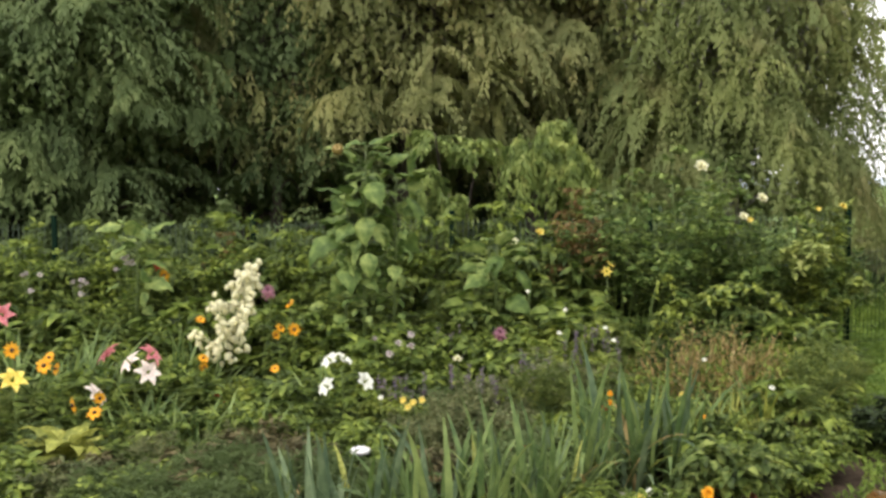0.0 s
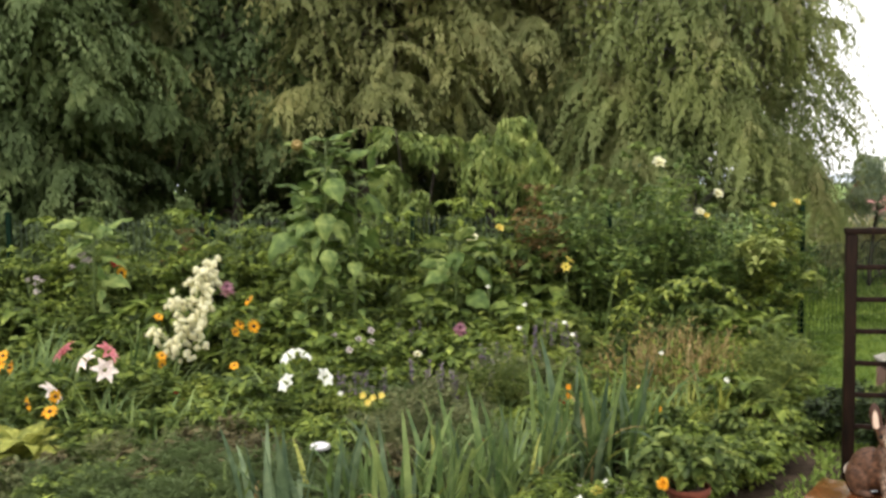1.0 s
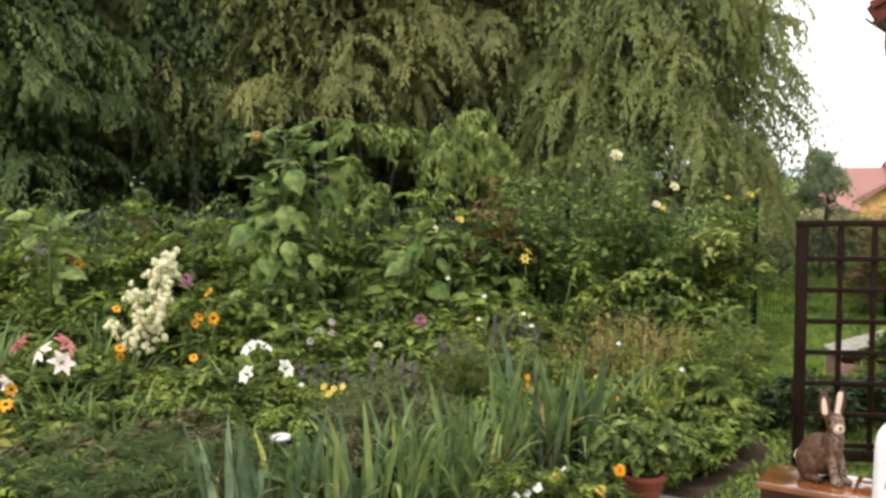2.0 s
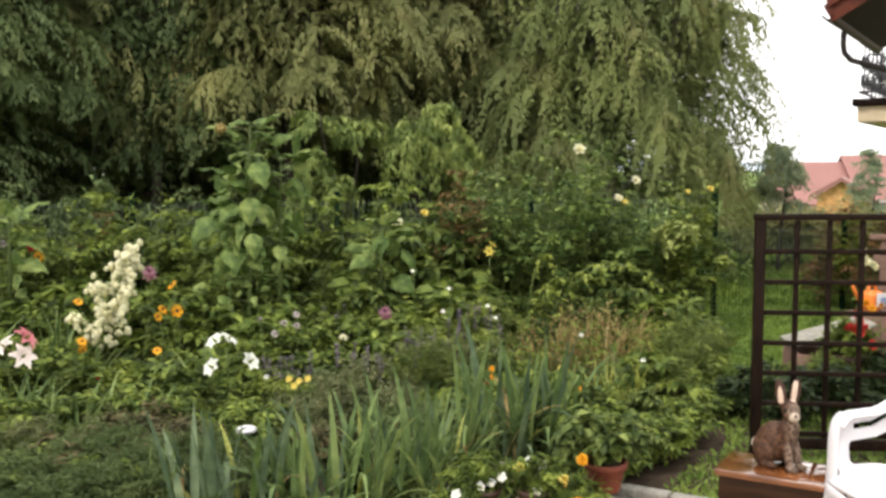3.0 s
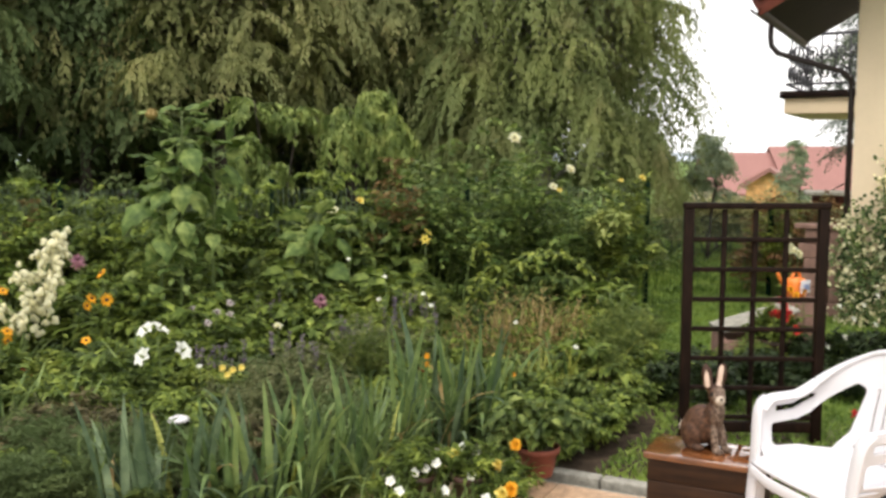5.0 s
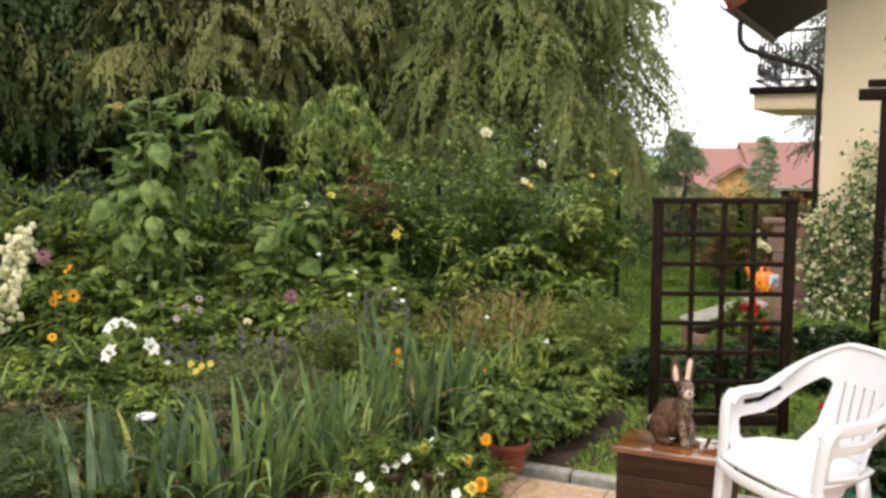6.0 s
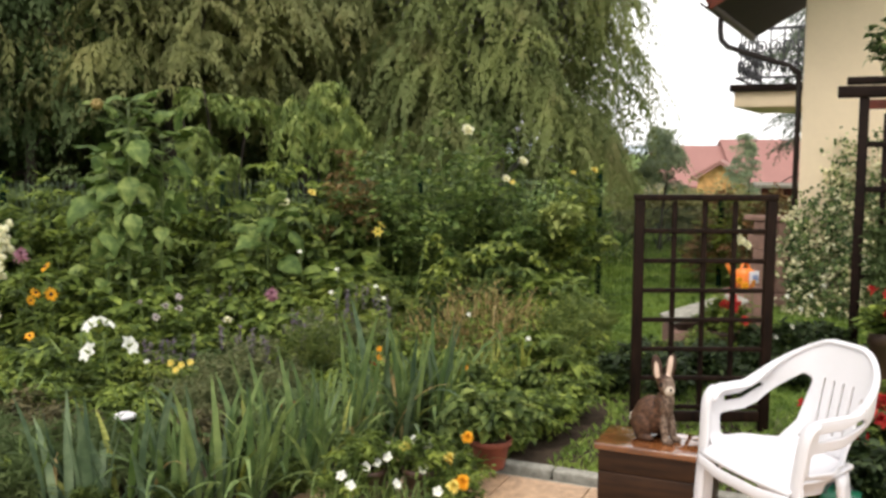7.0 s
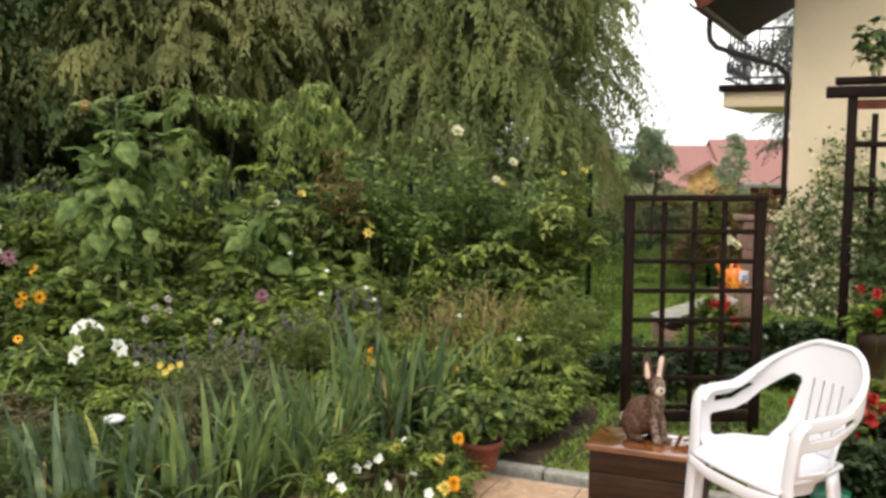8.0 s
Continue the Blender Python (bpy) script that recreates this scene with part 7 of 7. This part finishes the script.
leafy_tree("young_tree", (15.45, 25.1, -1.6), 3.7, 0.55, 0.55, 50, 0.35, 0.07, 0.6, HAZED_WILLOW, BARK, "grey-green young tree before the far roofs, haze in its colour", "tree", 93, r0=0.04, low=0.8, inner=0.03, twigs=14, per=7)

# ---- far houses and hedges ----
def far_house(x, y, turn, w, d, z_base, z_eave, z_ridge, label, wall_mat, gable_front=False):
    t = thing("far_house", pose(x, y, 0, 0, 0, turn), label, "house", "houses beyond the garden")
    part("wall", bevel_box(w, d, z_eave - z_base, 0.02), wall_mat, t, m=pose(0, 0, z_base))
    bm = bmesh.new()
    o = 0.28 if gable_front else 0.35
    if gable_front:
        pr = [(-w / 2 - o, z_eave - 0.12), (0, z_ridge), (w / 2 + o, z_eave - 0.12)]
        ends = (-d / 2 - o, d / 2 + o)
        mk = lambda p, e, dz: bm.verts.new((p[0], e, p[1] + dz))
    else:
        pr = [(-d / 2 - o, z_eave - 0.12), (0, z_ridge), (d / 2 + o, z_eave - 0.12)]
        ends = (-w / 2 - o, w / 2 + o)
        mk = lambda p, e, dz: bm.verts.new((e, p[0], p[1] + dz))
    V = [[[mk(p, e, dz) for p in pr] for e in ends] for dz in (0, 0.16)]
    for k in range(2):
        for s in range(2):
            q = [V[s][0][k], V[s][1][k], V[s][1][k + 1], V[s][0][k + 1]]
            bm.faces.new(q if s else q[::-1])
    for e in range(2):
        for k in range(2):
            bm.faces.new([V[0][e][k], V[0][e][k + 1], V[1][e][k + 1], V[1][e][k]])
    for k in (0, 2):
        bm.faces.new([V[0][0][k], V[0][1][k], V[1][1][k], V[1][0][k]])
    bmesh.ops.recalc_face_normals(bm, faces=bm.faces)
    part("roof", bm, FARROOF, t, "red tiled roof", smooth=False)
    if gable_front:
        for e, e2 in ((-d / 2 + 0.01, -d / 2 + 0.15), (d / 2 - 0.01, d / 2 - 0.15)):
            bm = bmesh.new()
            tri = [[bm.verts.new(p) for p in ((-w / 2, q, z_eave), (w / 2, q, z_eave), (0, q, z_ridge - 0.02))] for q in (e, e2)]
            bm.faces.new(tri[0])
            bm.faces.new(tri[1][::-1])
            for q in range(3):
                bm.faces.new((tri[0][q], tri[1][q], tri[1][(q + 1) % 3], tri[0][(q + 1) % 3]))
            bmesh.ops.recalc_face_normals(bm, faces=bm.faces)
            part("gable", bm, wall_mat, t, smooth=False)
    else:
        for k in range(3):
            win = part("window", bevel_box(1.0, 0.06, 1.1, 0.02), CHAIR_WHITE, t, m=pose(-w / 4 + k * w / 4, -d / 2 - 0.03, z_base + 0.9))
            part("pane", bevel_box(0.8, 0.03, 0.9, 0.01), GUTTER, win, m=pose(0, -0.03, 0.1))
    return t


far_house(37.6, 68.3, -14, 6.2, 9.0, -4.0, -1.2, 1.75, "distant house with a long red tiled roof", RENDERED)
far_house(43.0, 67.0, -14, 6.6, 9.0, -4.0, -1.0, 2.25, "distant house with a red tiled roof", RENDERED)
far_house(21.05, 36.0, -32, 1.75, 3.0, -3.0, 0.42, 1.0, "ochre boarded garden house with a red gable roof", OCHRE, True)
rs = np.random.default_rng(95)
for x0, y0, L_, h_ in [(17.5, 31.0, 9.0, 1.1), (13.0, 26.0, 4.0, 1.2)]:
    n = 9000
    p = np.stack([rs.uniform(-L_ / 2, L_ / 2, n), rs.normal(0, 0.5, n), rs.random(n) ** 0.7 * h_], 1)
    p[:, 2] *= 0.8 + 0.2 * np.sin(p[:, 0] * 2.1) + 0.1 * np.sin(p[:, 0] * 5.3)
    hd = lone("far_hedge", leaves(Geo(), p, rs.normal(0, 1, (n, 3)), 0.16, 0.09), BIRCH_LEAF, "hazy green hedge in front of the far houses", "hedge", "stuff",
              m=pose(x0, y0, float(ground_z(x0, y0)), 0, 0, -25))

# pale phlox and coral blooms in the back and middle of the bed
PHLOX = ready(rosette([(6, 0.022, 0.02, 10, 25, 0.2, 0.0), (6, 0.02, 0.02, 45, 25, 0.2, 0.004), (5, 0.016, 0.016, 70, 20, 0.2, 0.008)], 0.2, 401), "phlox_petals",
              leaf_mat("pale_phlox_petal", (0.42, 0.36, 0.38), (0.55, 0.48, 0.5), (0.66, 0.6, 0.6), 0.5, 0.3, 8.0))
rs = np.random.default_rng(402)
for x, y, z, n in [(-2.85, 7.3, 0.9, 5), (-2.55, 7.4, 1.02, 6), (-0.42, 6.3, 0.56, 3), (-0.33, 6.25, 0.55, 2), (-3.3, 7.5, 0.85, 4)]:
    for i in range(n):
        flower("phlox", x + rs.normal(0, 0.07), y + rs.normal(0, 0.05), z + rs.normal(0, 0.04), PHLOX, "pale lilac phlox head on a leafy stem", (25, 0, 60 * i), None, 410 + i, scale=1.3, base=(x, y))
CORAL = ready(rosette([(8, 0.024, 0.014, 40, 30, 0.3, 0.0)], 0.2, 420), "coral_petals", RED_PETAL)
for i, (x, y, z) in enumerate([(-1.5, 6.0, 0.28), (-1.45, 5.98, 0.25), (-1.56, 6.02, 0.22), (0.85, 5.2, 0.36), (0.35, 4.75, 0.28), (-1.48, 5.9, 0.3), (0.3, 4.8, 0.25)]):
    flower("coral_flower", x, y, z, CORAL, "small coral red bloom low in the bed", (50, 0, 40 * i), None, 430 + i, leaf=(8, 0.05, 0.015), scale=1.2)
